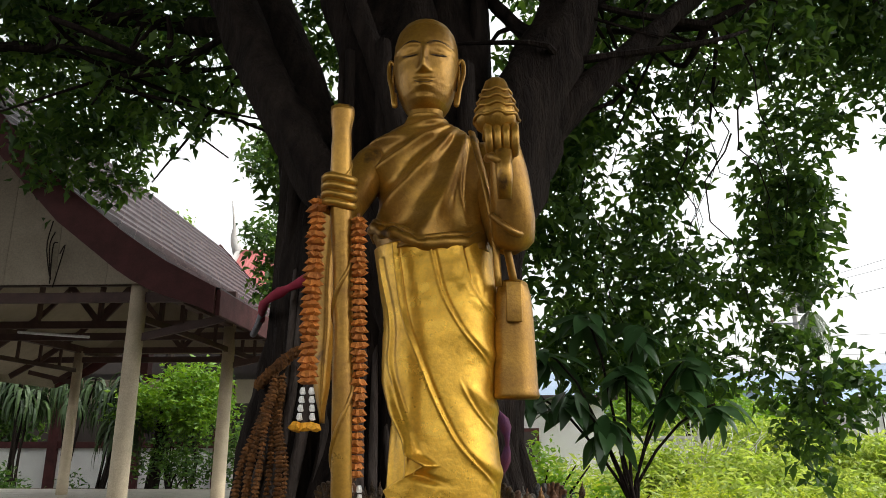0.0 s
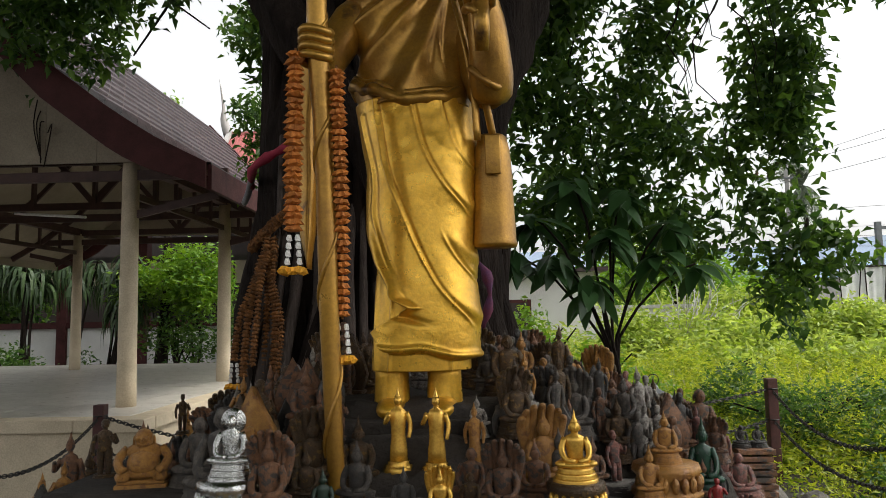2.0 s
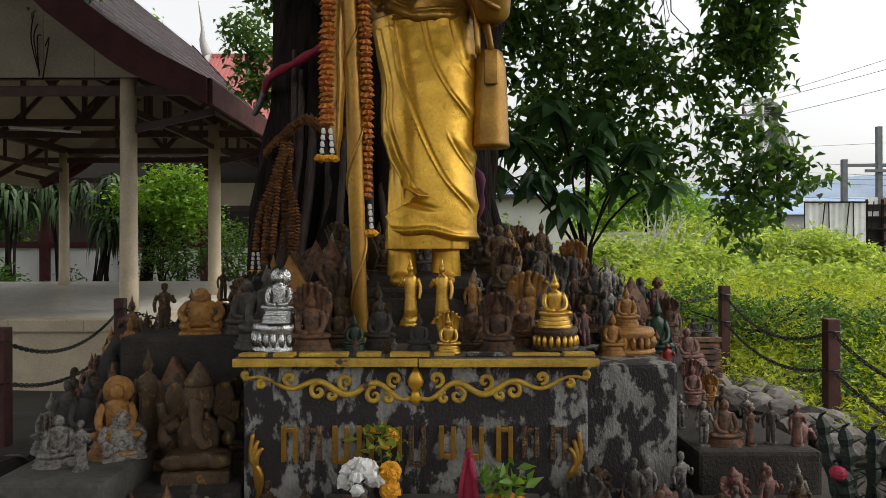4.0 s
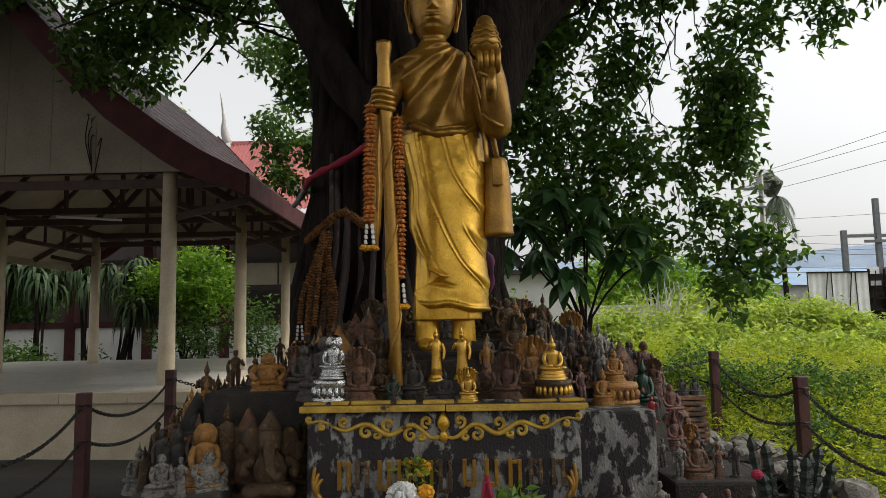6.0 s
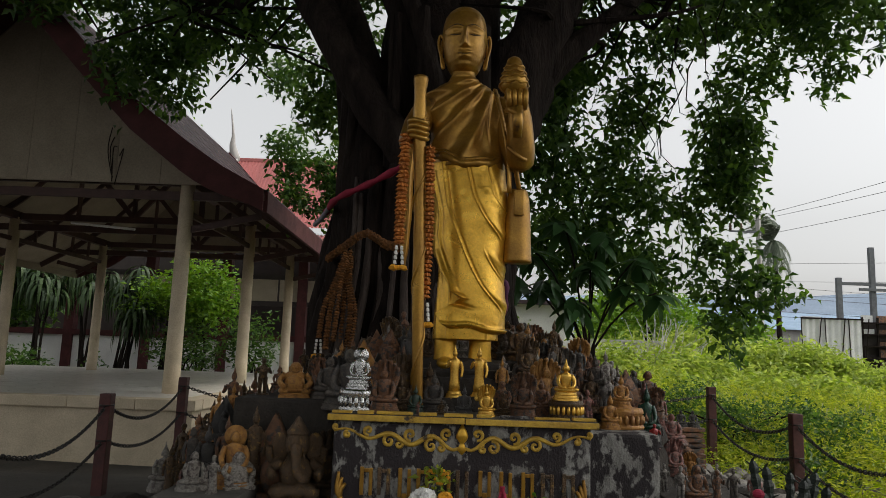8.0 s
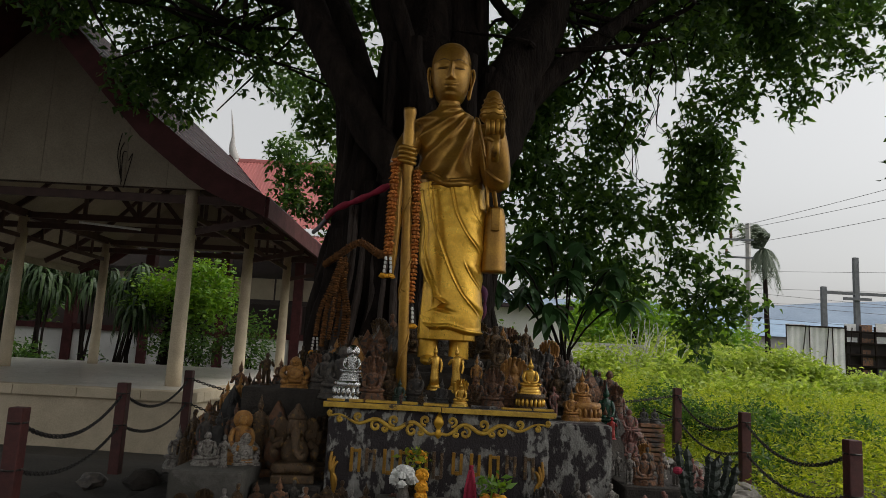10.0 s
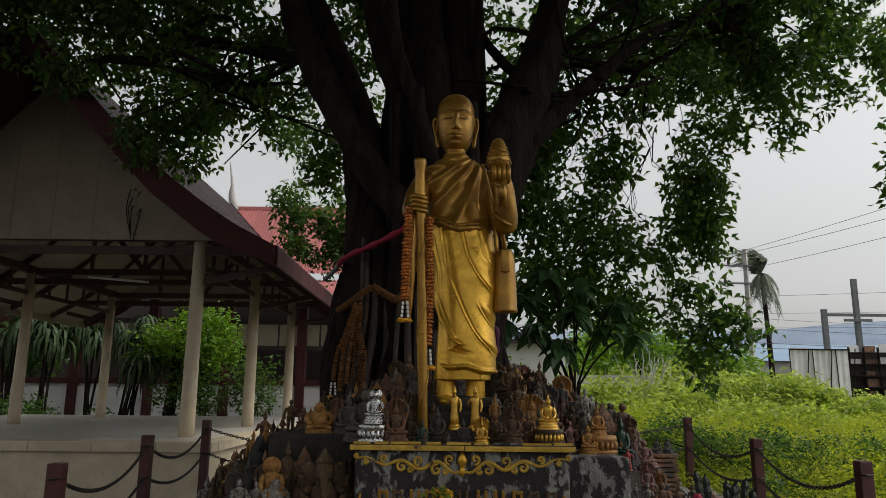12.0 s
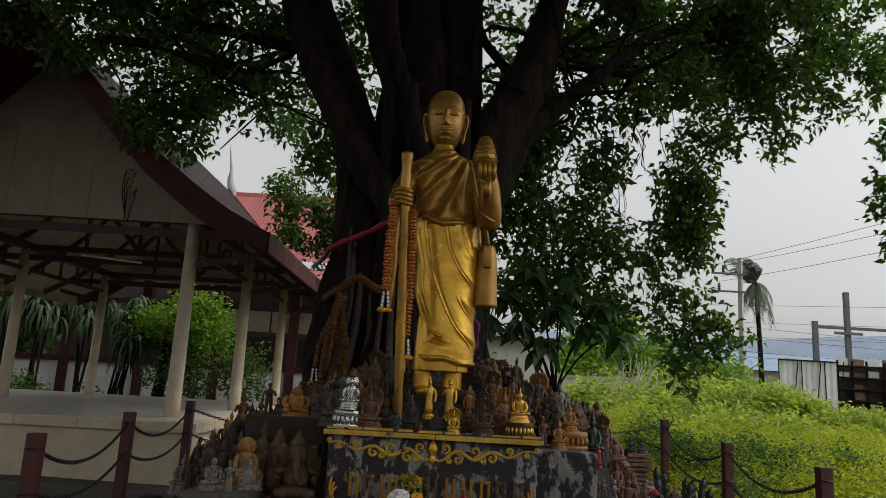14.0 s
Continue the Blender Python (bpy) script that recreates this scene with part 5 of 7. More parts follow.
def stout():
    bm = bmesh.new()
    box(bm, -0.42, 0.42, -0.3, 0.3, 0, 0.1, 0.02)
    box(bm, -0.38, 0.38, -0.27, 0.27, 0.1, 0.17, 0.02)
    ball(bm, (0, 0, 0.26), (0.4, 0.28, 0.12), 16)
    ball(bm, (0, -0.06, 0.42), (0.27, 0.26, 0.24), 20)
    ball(bm, (0, 0.0, 0.6), (0.3, 0.18, 0.16), 16)
    ball(bm, (0, -0.06, 0.82), (0.155, 0.15, 0.17), 16)
    for s in (-1, 1):
        tube(bm, curve_points([(s * 0.27, 0, 0.66), (s * 0.40, -0.05, 0.5), (s * 0.36, -0.2, 0.38), (s * 0.26, -0.28, 0.32)], 10), 0.075, 10)
        ball(bm, (s * 0.3, -0.2, 0.22), (0.13, 0.13, 0.1), 12)
        ball(bm, (s * 0.16, -0.03, 0.77), (0.03, 0.04, 0.1), 8)
        ball(bm, (s * 0.075, -0.18, 0.83), (0.05, 0.04, 0.04), 8)
    ball(bm, (0, -0.215, 0.83), (0.035, 0.03, 0.035), 8)
    tube(bm, curve_points([(-0.08, -0.19, 0.76), (0, -0.22, 0.735), (0.08, -0.19, 0.76)], 8), 0.016, 6)
    return bm


def elephant_headed():
    bm = bmesh.new()
    box(bm, -0.34, 0.34, -0.25, 0.25, 0, 0.12, 0.03)
    ball(bm, (0, -0.02, 0.2), (0.36, 0.24, 0.1), 14)
    ball(bm, (0, 0, 0.38), (0.23, 0.2, 0.2), 16)
    ball(bm, (0, -0.02, 0.70), (0.17, 0.16, 0.17), 16)
    for s in (-1, 1):
        ball(bm, (s * 0.24, 0.04, 0.66), (0.13, 0.03, 0.16), 12, pose(0, 0, 0, 0, 0, s * 15))
        tube(bm, curve_points([(s * 0.2, 0, 0.5), (s * 0.34, -0.04, 0.42), (s * 0.3, -0.16, 0.36)], 8), 0.06, 8)
        tube(bm, curve_points([(s * 0.2, 0.04, 0.52), (s * 0.36, 0.04, 0.52), (s * 0.38, -0.02, 0.66)], 8), 0.05, 8)
        tube(bm, [(s * 0.09, -0.13, 0.6), (s * 0.12, -0.24, 0.56)], [0.03, 0.012], 8)
        ball(bm, (s * 0.22, -0.16, 0.19), (0.14, 0.1, 0.07), 10)
    tube(bm, curve_points([(0, -0.13, 0.68), (0, -0.2, 0.55), (0.02, -0.23, 0.42), (0.1, -0.24, 0.34), (0.17, -0.23, 0.38)], 14), [0.085 - 0.004 * k for k in range(14)], 10)
    lathe(bm, [(0.15, 0.8), (0.16, 0.83), (0.12, 0.87), (0.1, 0.9), (0.06, 0.94), (0.04, 0.98), (0.01, 1.0)], 14)
    return bm


def flame_leaf():
    """A pointed leaf-shaped cast plaque."""
    bm = bmesh.new()
    box(bm, -0.25, 0.25, -0.12, 0.12, 0, 0.1, 0.02)
    prof = [(-0.22, 0.1), (-0.3, 0.35), (-0.22, 0.6), (-0.1, 0.8), (0, 1.0), (0.1, 0.8), (0.22, 0.6), (0.3, 0.35), (0.22, 0.1)]
    f = [bm.verts.new((x, -0.03, z)) for x, z in prof]
    b = [bm.verts.new((x, 0.07, z)) for x, z in prof]
    bm.faces.new(f)
    bm.faces.new(b[::-1])
    for k in range(len(prof)):
        e = (k + 1) % len(prof)
        bm.faces.new((f[k], b[k], b[e], f[e]))
    ball(bm, (0, -0.05, 0.3), (0.13, 0.08, 0.2), 10)
    ball(bm, (0, -0.06, 0.56), (0.07, 0.06, 0.08), 10)
    return bm


SHAPES = {
    "seated": ("seated_figurine", lambda: seated(0, True, 3), "seated meditating"),
    "square": ("seated_figurine", lambda: seated(0, True, 4, False, 0.27), "seated step-based"),
    "hood": ("hooded_figurine", lambda: seated(2, True, 3), "serpent-hooded seated"),
    "halo": ("haloed_figurine", lambda: seated(1, False, 3), "seated haloed"),
    "bald": ("monk_figurine", lambda: seated(0, False, 2, True, 0.34), "seated bald monk"),
    "stand": ("standing_figurine", lambda: standing(True, True, 0), "standing crowned"),
    "bless": ("standing_figurine", lambda: standing(True, True, -1), "standing hand-raised"),
    "lady": ("robed_figurine", lambda: standing(False, True, 1), "standing robed"),
    "child": ("child_figurine", lambda: standing(False, False, 1), "standing child-like"),
    "stout": ("laughing_figurine", stout, "stout laughing seated"),
    "elephant": ("elephant_headed_figurine", elephant_headed, "seated elephant-headed"),
    "plaque": ("leaf_plaque", flame_leaf, "pointed leaf-shaped"),
}
WORDS = {"gold_paint": "gold-painted", "gilt": "shiny gilt", "silver": "polished silver", "clay": "terracotta clay", "bronze": "dark bronze", "grey_stone": "dull grey stone",
         "ochre_paint": "ochre-orange painted", "white_ware": "chipped white ceramic", "rose_paint": "faded rose painted", "jade_paint": "dark green", "emerald_glaze": "deep emerald green", "red_glaze": "glossy red", "black_paint": "sooty black"}
_made = {}


def figurine(kind, material, x, y, z, h, turn=0.0, where="on the mound", tilt=0.0, widen=1.0):
    key = (kind, material.name)
    if key not in _made:
        base = [q for q in _made if q[0] == kind]
        if base:
            me = _made[base[0]].copy()
        else:
            bm = SHAPES[kind][1]()
            bmesh.ops.recalc_face_normals(bm, faces=bm.faces)
            me = bpy.data.meshes.new(SHAPES[kind][0])
            bm.to_mesh(me)
            bm.free()
            me.polygons.foreach_set("use_smooth", [True] * len(me.polygons))
            me["tall"] = max(v.co.z for v in me.vertices)
        me.materials.clear()
        me.materials.append(material)
        _made[key] = me
    me = _made[key]
    s = h / me["tall"]
    ob = new(SHAPES[kind][0], me)
    ob.matrix_basis = pose(x, y, z - 0.008, tilt, tilt * 0.7, turn) @ Matrix.Diagonal((s * widen, s * widen, s, 1))
    return tagged(ob, f"{WORDS[material.name]} {SHAPES[kind][2]} figurine {where}", "figurine", "figurines of the shrine")


# along the altar's edge
for row in (
    ("hood", CLAY, -0.45, 0.13, 0.69, 0.31), ("seated", JADE, -0.27, 0.16, 0.69, 0.17), ("seated", GREYSTONE, -0.165, 0.24, 0.69, 0.255),
    ("seated", BLACK, 0.01, 0.14, 0.69, 0.18), ("hood", BRIGHT_GOLD, 0.135, 0.11, 0.69, 0.19), ("hood", CLAY, 0.345, 0.12, 0.69, 0.27),
    ("square", CLAY, 0.70, 0.45, 0.69, 0.22), ("seated", BRONZE, -0.12, 0.11, 0.69, 0.10), ("bald", BRONZE, 0.235, 0.2, 0.69, 0.14),
    ("seated", BRONZE, -0.36, 0.3, 0.69, 0.22), ("hood", BRONZE, -0.36, 0.42, 0.70, 0.34),
    ("seated", CLAY, 0.47, 0.3, 0.69, 0.24), ("seated", GREYSTONE, 0.57, 0.42, 0.69, 0.26), ("child", WHITEWARE, -0.09, 0.06, 0.695, 0.07), ("child", ROSE, -0.25, 0.05, 0.695, 0.075),
    ("bald", GREYSTONE, -0.68, 0.34, 0.69, 0.36), ("bald", CLAY, 0.24, 0.34, 0.69, 0.2)):
    figurine(*row, turn=random.uniform(-12, 12), where="on the altar")
# the gilt pair and the tall figures before the great statue
figurine("bless", BRIGHT_GOLD, -0.045, 0.52, 0.79, 0.305, 6, "at the statue's feet", widen=1.05)
figurine("bless", BRIGHT_GOLD, 0.107, 0.48, 0.79, 0.305, -4, "at the statue's feet", widen=1.05)
for x, y in ((-0.045, 0.52), (0.107, 0.48)):
    bm = bmesh.new()
    lathe(bm, [(0.062, 0), (0.066, 0.02), (0.05, 0.035), (0.052, 0.06), (0.06, 0.075), (0.05, 0.1)], 20, wave=0.06, lobes=10)
    tagged(part("gilt_pedestal", bm, BRIGHT_GOLD, smooth=True, at=pose(x, y, 0.69)), "small gilt lotus pedestal under a standing figurine", "pedestal")
figurine("stand", OCHRE, 0.255, 0.55, 0.78, 0.25, 0, "at the statue's feet")
figurine("stand", GREYSTONE, 0.41, 0.66, 0.74, 0.37, -8, "beside the statue's feet", widen=1.25)
figurine("hood", OCHRE, 0.515, 0.42, 0.69, 0.35, 10, "behind a gilt figure")
figurine("seated", BRONZE, -0.2, 0.5, 0.69, 0.30, 0, "beside the staff")
figurine("plaque", CLAY, -0.48, 0.85, 0.86, 0.34, 5, "against the trunk")
figurine("bald", GREYSTONE, -0.82, 0.48, 0.735, 0.26, 6, "on the dark block")
figurine("child", BRONZE, -1.27, 0.62, 0.735, 0.24, 12, "beside the laughing figure", widen=1.2)
figurine("square", CLAY, -1.22, 0.86, 0.735, 0.2, 12, "behind the laughing figure")
figurine("plaque", BLACK, -1.46, 0.50, 0.48, 0.26, 8, "at the edge of the mound")
figurine("square", EMERALD, 1.34, 1.18, 0.44, 0.44, -6, "beside the ochre lotus drum", widen=0.75)
figurine("lady", REDGLAZE, 1.36, 1.06, 0.44, 0.17, -6, "beside the ochre lotus drum", widen=1.3)
figurine("stout", OCHRE, -1.03, 0.46, 0.735, 0.225, 12, "on the dark block")
figurine("child", BRONZE, -1.08, 0.95, 0.86, 0.18, 20, "behind the laughing figure")
figurine("plaque", OCHRE, -0.62, 0.5, 0.69, 0.42, -10, "behind the silver figure")
figurine("elephant", BRONZE, -0.92, 0.10, 0.165, 0.50, 8, "in front of the dark block", widen=0.8)
for kind, m, x, z, h in (("hood", BRONZE, -0.765, 0.165, 0.42), ("plaque", CLAY, -1.085, 0.165, 0.5), ("stand", CLAY, -1.36, 0.26, 0.38), ("seated", BLACK, -1.47, 0.26, 0.33), ("lady", GREYSTONE, -1.56, 0.26, 0.3), ("stand", BRONZE, -1.20, 0.26, 0.44)):
    figurine(kind, m, x, 0.255, z, h, random.uniform(-10, 20), "against the dark block")
figurine("halo", OCHRE, -1.27, 0.1, 0.26, 0.34, 15, "beside the elephant-headed figure")
figurine("seated", OCHRE, 0.98, 0.74, 0.585, 0.24, 12, "on the side block")


def make_pedestal_figure(label, x, y, z, mat_fig, mat_base, h, kind, base_h, base_r, base_name):
    """A pierced round stand of its own under a figurine."""
    t = thing("figurine_stand", label, "stand", at=(x, y, z))
    bm = bmesh.new()
    lathe(bm, [(base_r, 0), (base_r * 1.03, base_h * 0.12), (base_r * 0.86, base_h * 0.3), (base_r * 0.84, base_h * 0.6), (base_r * 1.0, base_h * 0.8), (base_r * 0.94, base_h)], 28, wave=0.03, lobes=14)
    part("drum", bm, mat_base, t, smooth=True)
    for k in range(9):
        a = radians(180 + 20 + 140 * k / 8)
        bm = bmesh.new()
        ball(bm, (base_r * 0.95 * math.cos(a), base_r * 0.95 * math.sin(a), base_h * 0.45), (base_r * 0.12, base_r * 0.12, base_h * 0.26), 8)
        part("boss", bm, mat_fig, t, smooth=True)
    ob = figurine(kind, mat_fig, x, y, z + base_h, h, 0, "on an ornate stand")
    return ob


make_pedestal_figure("ornate cast silver drum stand on the altar", -0.60, 0.19, 0.69, SILVER, SILVER, 0.245, "halo", 0.125, 0.115, "drum")
make_pedestal_figure("dark pierced stand with gilt edges on the altar", 0.60, 0.20, 0.69, BRIGHT_GOLD, BRONZE, 0.25, "seated", 0.10, 0.10, "drum")
make_pedestal_figure("ochre lotus drum with a rose band on the block", 1.08, 0.86, 0.585, OCHRE, OCHRE, 0.235, "seated", 0.13, 0.145, "drum")

# the crowd over the mound
def make_crowd():
    g = random.Random(77)
    kinds = ["seated", "seated", "square", "hood", "stand", "lady", "bald", "child", "plaque", "bless", "stand"]
    mats = [CLAY, CLAY, CLAY, BRONZE, BRONZE, BRONZE, GREYSTONE, GREYSTONE, BLACK, BLACK, OCHRE, WHITEWARE, ROSE]
    taken = []
    tries = 0
    while len(taken) < 440 and tries < 40000:
        tries += 1
        x, y = g.uniform(-1.95, 2.3), g.uniform(0.34, 3.4)
        if x < 0 and y > 1.9 or y < 0.6 and x > -1.42:
            continue
        if math.hypot((x - 0.03) / 0.42, (y - 0.95) / 0.38) < 1 or math.hypot((x + 0.38) / 1.0, (y - 2.9) / 1.05) < 1:
            continue
        if 0.7 < x < 1.25 and y < 1.1 or (-1.45 < x < -0.7 and y < 0.75):
            continue
        z = mound_height(x, y)
        if x > 1.6 + 0.34 * (y - 1) or z < 0.02 or any((x - a) ** 2 + (y - b) ** 2 < (0.068 + 0.02 * (y > 2)) ** 2 for a, b in taken):
            continue
        taken.append((x, y))
        kind = g.choice(kinds)
        h = g.uniform(0.17, 0.32) * (1.15 if kind in ("stand", "lady", "bless", "hood") else 1.0)
        if x > 1.5:
            h *= 0.8
        m = g.choice(mats)
        if kind in ("lady", "child") and g.random() < 0.5:
            m = g.choice([WHITEWARE, ROSE, GREYSTONE, CLAY])
        figurine(kind, m, x, y, z, h, g.uniform(-30, 30), "on the mound", g.uniform(-4, 4))
    # in front of the altar, on the apron
    spots = [(-1.45, -0.02, 0.26), (-1.32, -0.1, 0.26), (-1.24, 0.08, 0.26)]
    for x, y, z in spots:
        figurine(g.choice(["bald", "lady", "stout"]), WHITEWARE, x, y, z, g.uniform(0.2, 0.25), g.uniform(0, 40), "on the low block")
    done = []
    tries = 0
    while len(done) < 62 and tries < 5000:
        tries += 1
        x, y = g.uniform(-1.5, 1.6), g.uniform(-0.62, 0.32)
        if -0.78 < x < 0.78 and y > -0.09 or abs(x - 0.05) < 0.46 and y < -0.1 or x < -1.12 and y > -0.3:
            continue
        if x > 1.24 and y > 0.27 or x < -0.6 and y > -0.1 or (0.68 < x < 1.28 and y > 0.38):
            continue
        if any((x - a) ** 2 + (y - b) ** 2 < 0.12 ** 2 for a, b in done):
            continue
        done.append((x, y))
        kind = g.choice(["seated", "lady", "child", "elephant", "hood", "stand", "bald", "seated", "lady"])
        figurine(kind, g.choice([CLAY, BRONZE, GREYSTONE, BLACK, WHITEWARE, ROSE]), x, y, 0, g.uniform(0.15, 0.27), g.uniform(-30, 30), "in front of the altar", g.uniform(-3, 3))
    for k in range(9):
        x, y = 1.34 + 0.11 * (k % 5), 0.45 + 0.3 * (k // 5) + 0.03 * (k % 2)
        figurine(g.choice(["lady", "child", "bald"]), g.choice([ROSE, WHITEWARE, CLAY, GREYSTONE]), x, y, 0.20, g.uniform(0.18, 0.24), g.uniform(-30, 20), "on the low ledge")
    figurine("lady", ROSE, 1.93, 0.72, 0.0, 0.30, -12, "beside the low ledge", widen=1.2)


make_crowd()


# ---- posts and chains ----
def make_post(x, y, top, foot):
    h = top - foot
    t = thing("chain_post", "rust-red painted concrete post with chain through it", "post", "posts round the shrine", at=(x, y, foot))
    bm = boxed(-0.045, 0.045, -0.045, 0.045, 0, h, 0.008)
    part("shaft", bm, POSTRED, t)
    for z in (h - 0.09, h - 0.36):
        bm = bmesh.new()
        tube(bm, [(0.05 * math.cos(a), 0.062 * math.sin(a), z) for a in [2 * math.pi * k / 14 for k in range(15)]], 0.007, 6)
        part("eye_ring", bm, CHAIN, t)


link = bmesh.new()
lp = []
for k in range(13):
    a = 2 * math.pi * k / 12
    lp.append((0.012 * math.cos(a), 0, 0.013 * (1 if math.sin(a) > 0 else -1) * (abs(math.sin(a)) > 0.01) + 0.012 * math.sin(a)))
tube(link, lp, 0.0048, 5, False)
LINK = bpy.data.meshes.new("link")
link.to_mesh(LINK)
link.free()
LINK.materials.append(CHAIN)


def make_chain(a, b, sag):
    a, b = Vector(a), Vector(b)
    t = thing("chain", "dark steel chain sagging between two posts", "chain", "chains round the shrine", at=tuple(a))
    n = max(8, int((b - a).length * 1.04 / 0.036))
    pts = [a.lerp(b, k / n) - Vector((0, 0, sag * 4 * (k / n) * (1 - k / n))) for k in range(n + 1)]
    for k in range(n):
        d = pts[k + 1] - pts[k]
        q = d.to_track_quat("Z", "Y").to_matrix().to_4x4()
        piece("link", LINK, t, Matrix.Translation((pts[k] + pts[k + 1]) / 2 - a) @ q @ pose(0, 0, 0, 0, 0, 90 * (k % 2)))


POSTS = [(-2.84, 3.6, 0.69), (-2.76, 1.72, 0.63), (2.926, 4.25, 0.76), (2.866, 2.16, 0.63), (-2.5, -0.3, 0.58), (2.75, 0.2, 0.6), (0.6, 4.6, 0.72)]
for x, y, z in POSTS:
    make_post(x, y, z, ground_height(x, y) - 0.1)
for (i, j) in ((0, 1), (1, 4), (2, 3), (3, 5), (2, 6), (0, 6)):
    (x0, y0, z0), (x1, y1, z1) = POSTS[i], POSTS[j]
    if j == 6:
        x1, y1, z1 = (1.2, 3.6, 0.62) if i == 2 else (-1.5, 3.2, 0.5)
    for dz, sag in ((0.09, 0.20 if j != 6 else 0.04), (0.36, 0.16 if j != 6 else 0.06)):
        make_chain((x0, y0, z0 - dz), (x1, y1, z1 - dz), sag)


# ---- planting ----
def make_bush(name, label, blobs, stems, material, size, step, seed, per=10, keep=0.7):
    t = thing(name, label, "bush")
    g = random.Random(seed)
    bm = bmesh.new()
    for x, y, z0, z1 in stems:
        for k in range(5):
            tube(bm, curve_points([(x, y, z0), (x + g.uniform(-.15, .15), y + g.uniform(-.15, .15), (z0 + z1) / 2), (x + g.uniform(-.7, .7), y + g.uniform(-.4, .4), z1)], 8), [0.035 * (1 - j / 9) for j in range(8)], 6)
    part("stem", bm, BARK, t)
    leaves("foliage", clumps(blobs, step, seed, keep), per, step * 0.55, size, material, seed, 0.1, 0.42, parent=t)
    return t


make_bush("garden_bush", "bright green bushy shrub in front of the hall", [(-8.5, 18.2, 2.5, 1.4, 1.0, 0.7), (-7.4, 18.1, 2.2, 1.0, 0.9, 0.85), (-8.0, 18.2, 3.2, 0.8, 0.7, 0.4), (-9.4, 18.2, 2.1, 0.8, 0.7, 0.35), (-7.1, 18.1, 3.1, 0.4, 0.4, 0.5)], [(-8.2, 18.2, -0.2, 2.4), (-7.6, 18.0, -0.2, 2.2)], BUSHLEAF, 0.18, 0.25, 31, 10, 0.6)
make_bush("garden_bush", "dark leafy shrub beside the bright one", [(-7.9, 17.6, 0.85, 1.2, 0.7, 0.8), (-5.9, 17.6, 1.1, 0.8, 0.7, 0.95)], [(-7.8, 17.6, -0.2, 1.0), (-5.9, 17.6, -0.2, 1.2)], LEAF, 0.16, 0.25, 32, 9, 0.6)
make_bush("garden_bush", "low leafy shrubs along the white wall", [(-12.9, 17.6, 0.3, 0.9, 0.6, 0.5), (-10.6, 17.8, 0.2, 0.5, 0.4, 0.3), (-15.8, 17.5, 1.2, 1.4, 1.0, 1.5)], [(-12.9, 17.6, -0.2, 0.5)], LEAF, 0.17, 0.26, 33, 10)
make_bush("wild_shrub", "dark green self-sown shrub by the chain posts", [(3.7, 5.3, 0.2, 0.55, 0.5, 0.38), (4.5, 5.9, 0.2, 0.6, 0.5, 0.42), (3.4, 6.3, 0.35, 0.5, 0.5, 0.4), (4.3, 4.3, 0.1, 0.6, 0.5, 0.38), (5.3, 4.9, 0.15, 0.7, 0.5, 0.42), (3.5, 3.1, -0.05, 0.35, 0.4, 0.3)], [(3.7, 5.3, -0.2, 0.4), (4.5, 5.9, -0.2, 0.4)], LEAF, 0.07, 0.12, 36, 10)
make_bush("garden_bush", "leafy shrub with orange blooms beside the spirit houses", [(1.6, 6.2, 0.55, 0.55, 0.5, 0.55), (0.95, 6.6, 0.8, 0.4, 0.5, 0.7), (2.2, 6.0, 0.3, 0.4, 0.4, 0.4)], [(1.5, 6.2, -0.2, 0.9), (0.95, 6.5, -0.2, 1.2)], BUSHLEAF, 0.10, 0.15, 34, 9)


def make_strap_plant(x, y, top, seed):
    t = thing("dracaena_plant", "tall dracaena with drooping dark strap leaves", "plant", "dracaenas behind the pavilion", at=(x, y, -0.2))
    g = random.Random(seed)
    leaf = bmesh.new()
    heads = []
    for k in range(4):
        bm = bmesh.new()
        hx, hy, hz = g.uniform(-.6, .6), g.uniform(-.4, .4), top + 0.25 - 0.22 * k * g.uniform(0.6, 1.1)
        tube(bm, curve_points([(g.uniform(-.2, .2), 0, 0), (hx * 0.4, hy * 0.4, hz * 0.5), (hx, hy, hz)], 8), [0.05, 0.045, 0.04, 0.04, 0.035, 0.035, 0.03, 0.03], 7)
        part("stem", bm, BARK, t)
        heads.append((hx, hy, hz))
    verts, faces = [], []
    for hx, hy, hz in heads:
        for q in range(46):
            a = g.uniform(0, 6.283)
            L = g.uniform(0.7, 1.15)
            z0 = hz - g.uniform(0, 0.55)
            base = len(verts)
            for j in range(6):
                f = j / 5
                r = L * (0.55 * math.sin(min(1, f * 1.3) * 1.4))
                zz = z0 + 0.35 * L * f - 1.15 * L * f * f
                w = 0.045 * math.sin(math.pi * (0.12 + 0.86 * f))
                px, py = hx + math.cos(a) * r, hy + math.sin(a) * r
                verts.append((px - math.sin(a) * w, py + math.cos(a) * w, zz))
                verts.append((px + math.sin(a) * w, py - math.cos(a) * w, zz))
            for j in range(5):
                b = base + 2 * j
                faces.append((b, b + 1, b + 3, b + 2))
    ob = new("foliage", mesh_of("foliage", verts, faces, STRAPLEAF))
    ob.parent = t


for k, (x, y, top) in enumerate(((-12.9, 18.4, 3.3), (-11.6, 18.8, 3.6), (-10.3, 18.6, 3.4), (-9.9, 18.0, 2.6), (-14.2, 18.6, 3.4))):
    make_strap_plant(x, y, top, 50 + k)


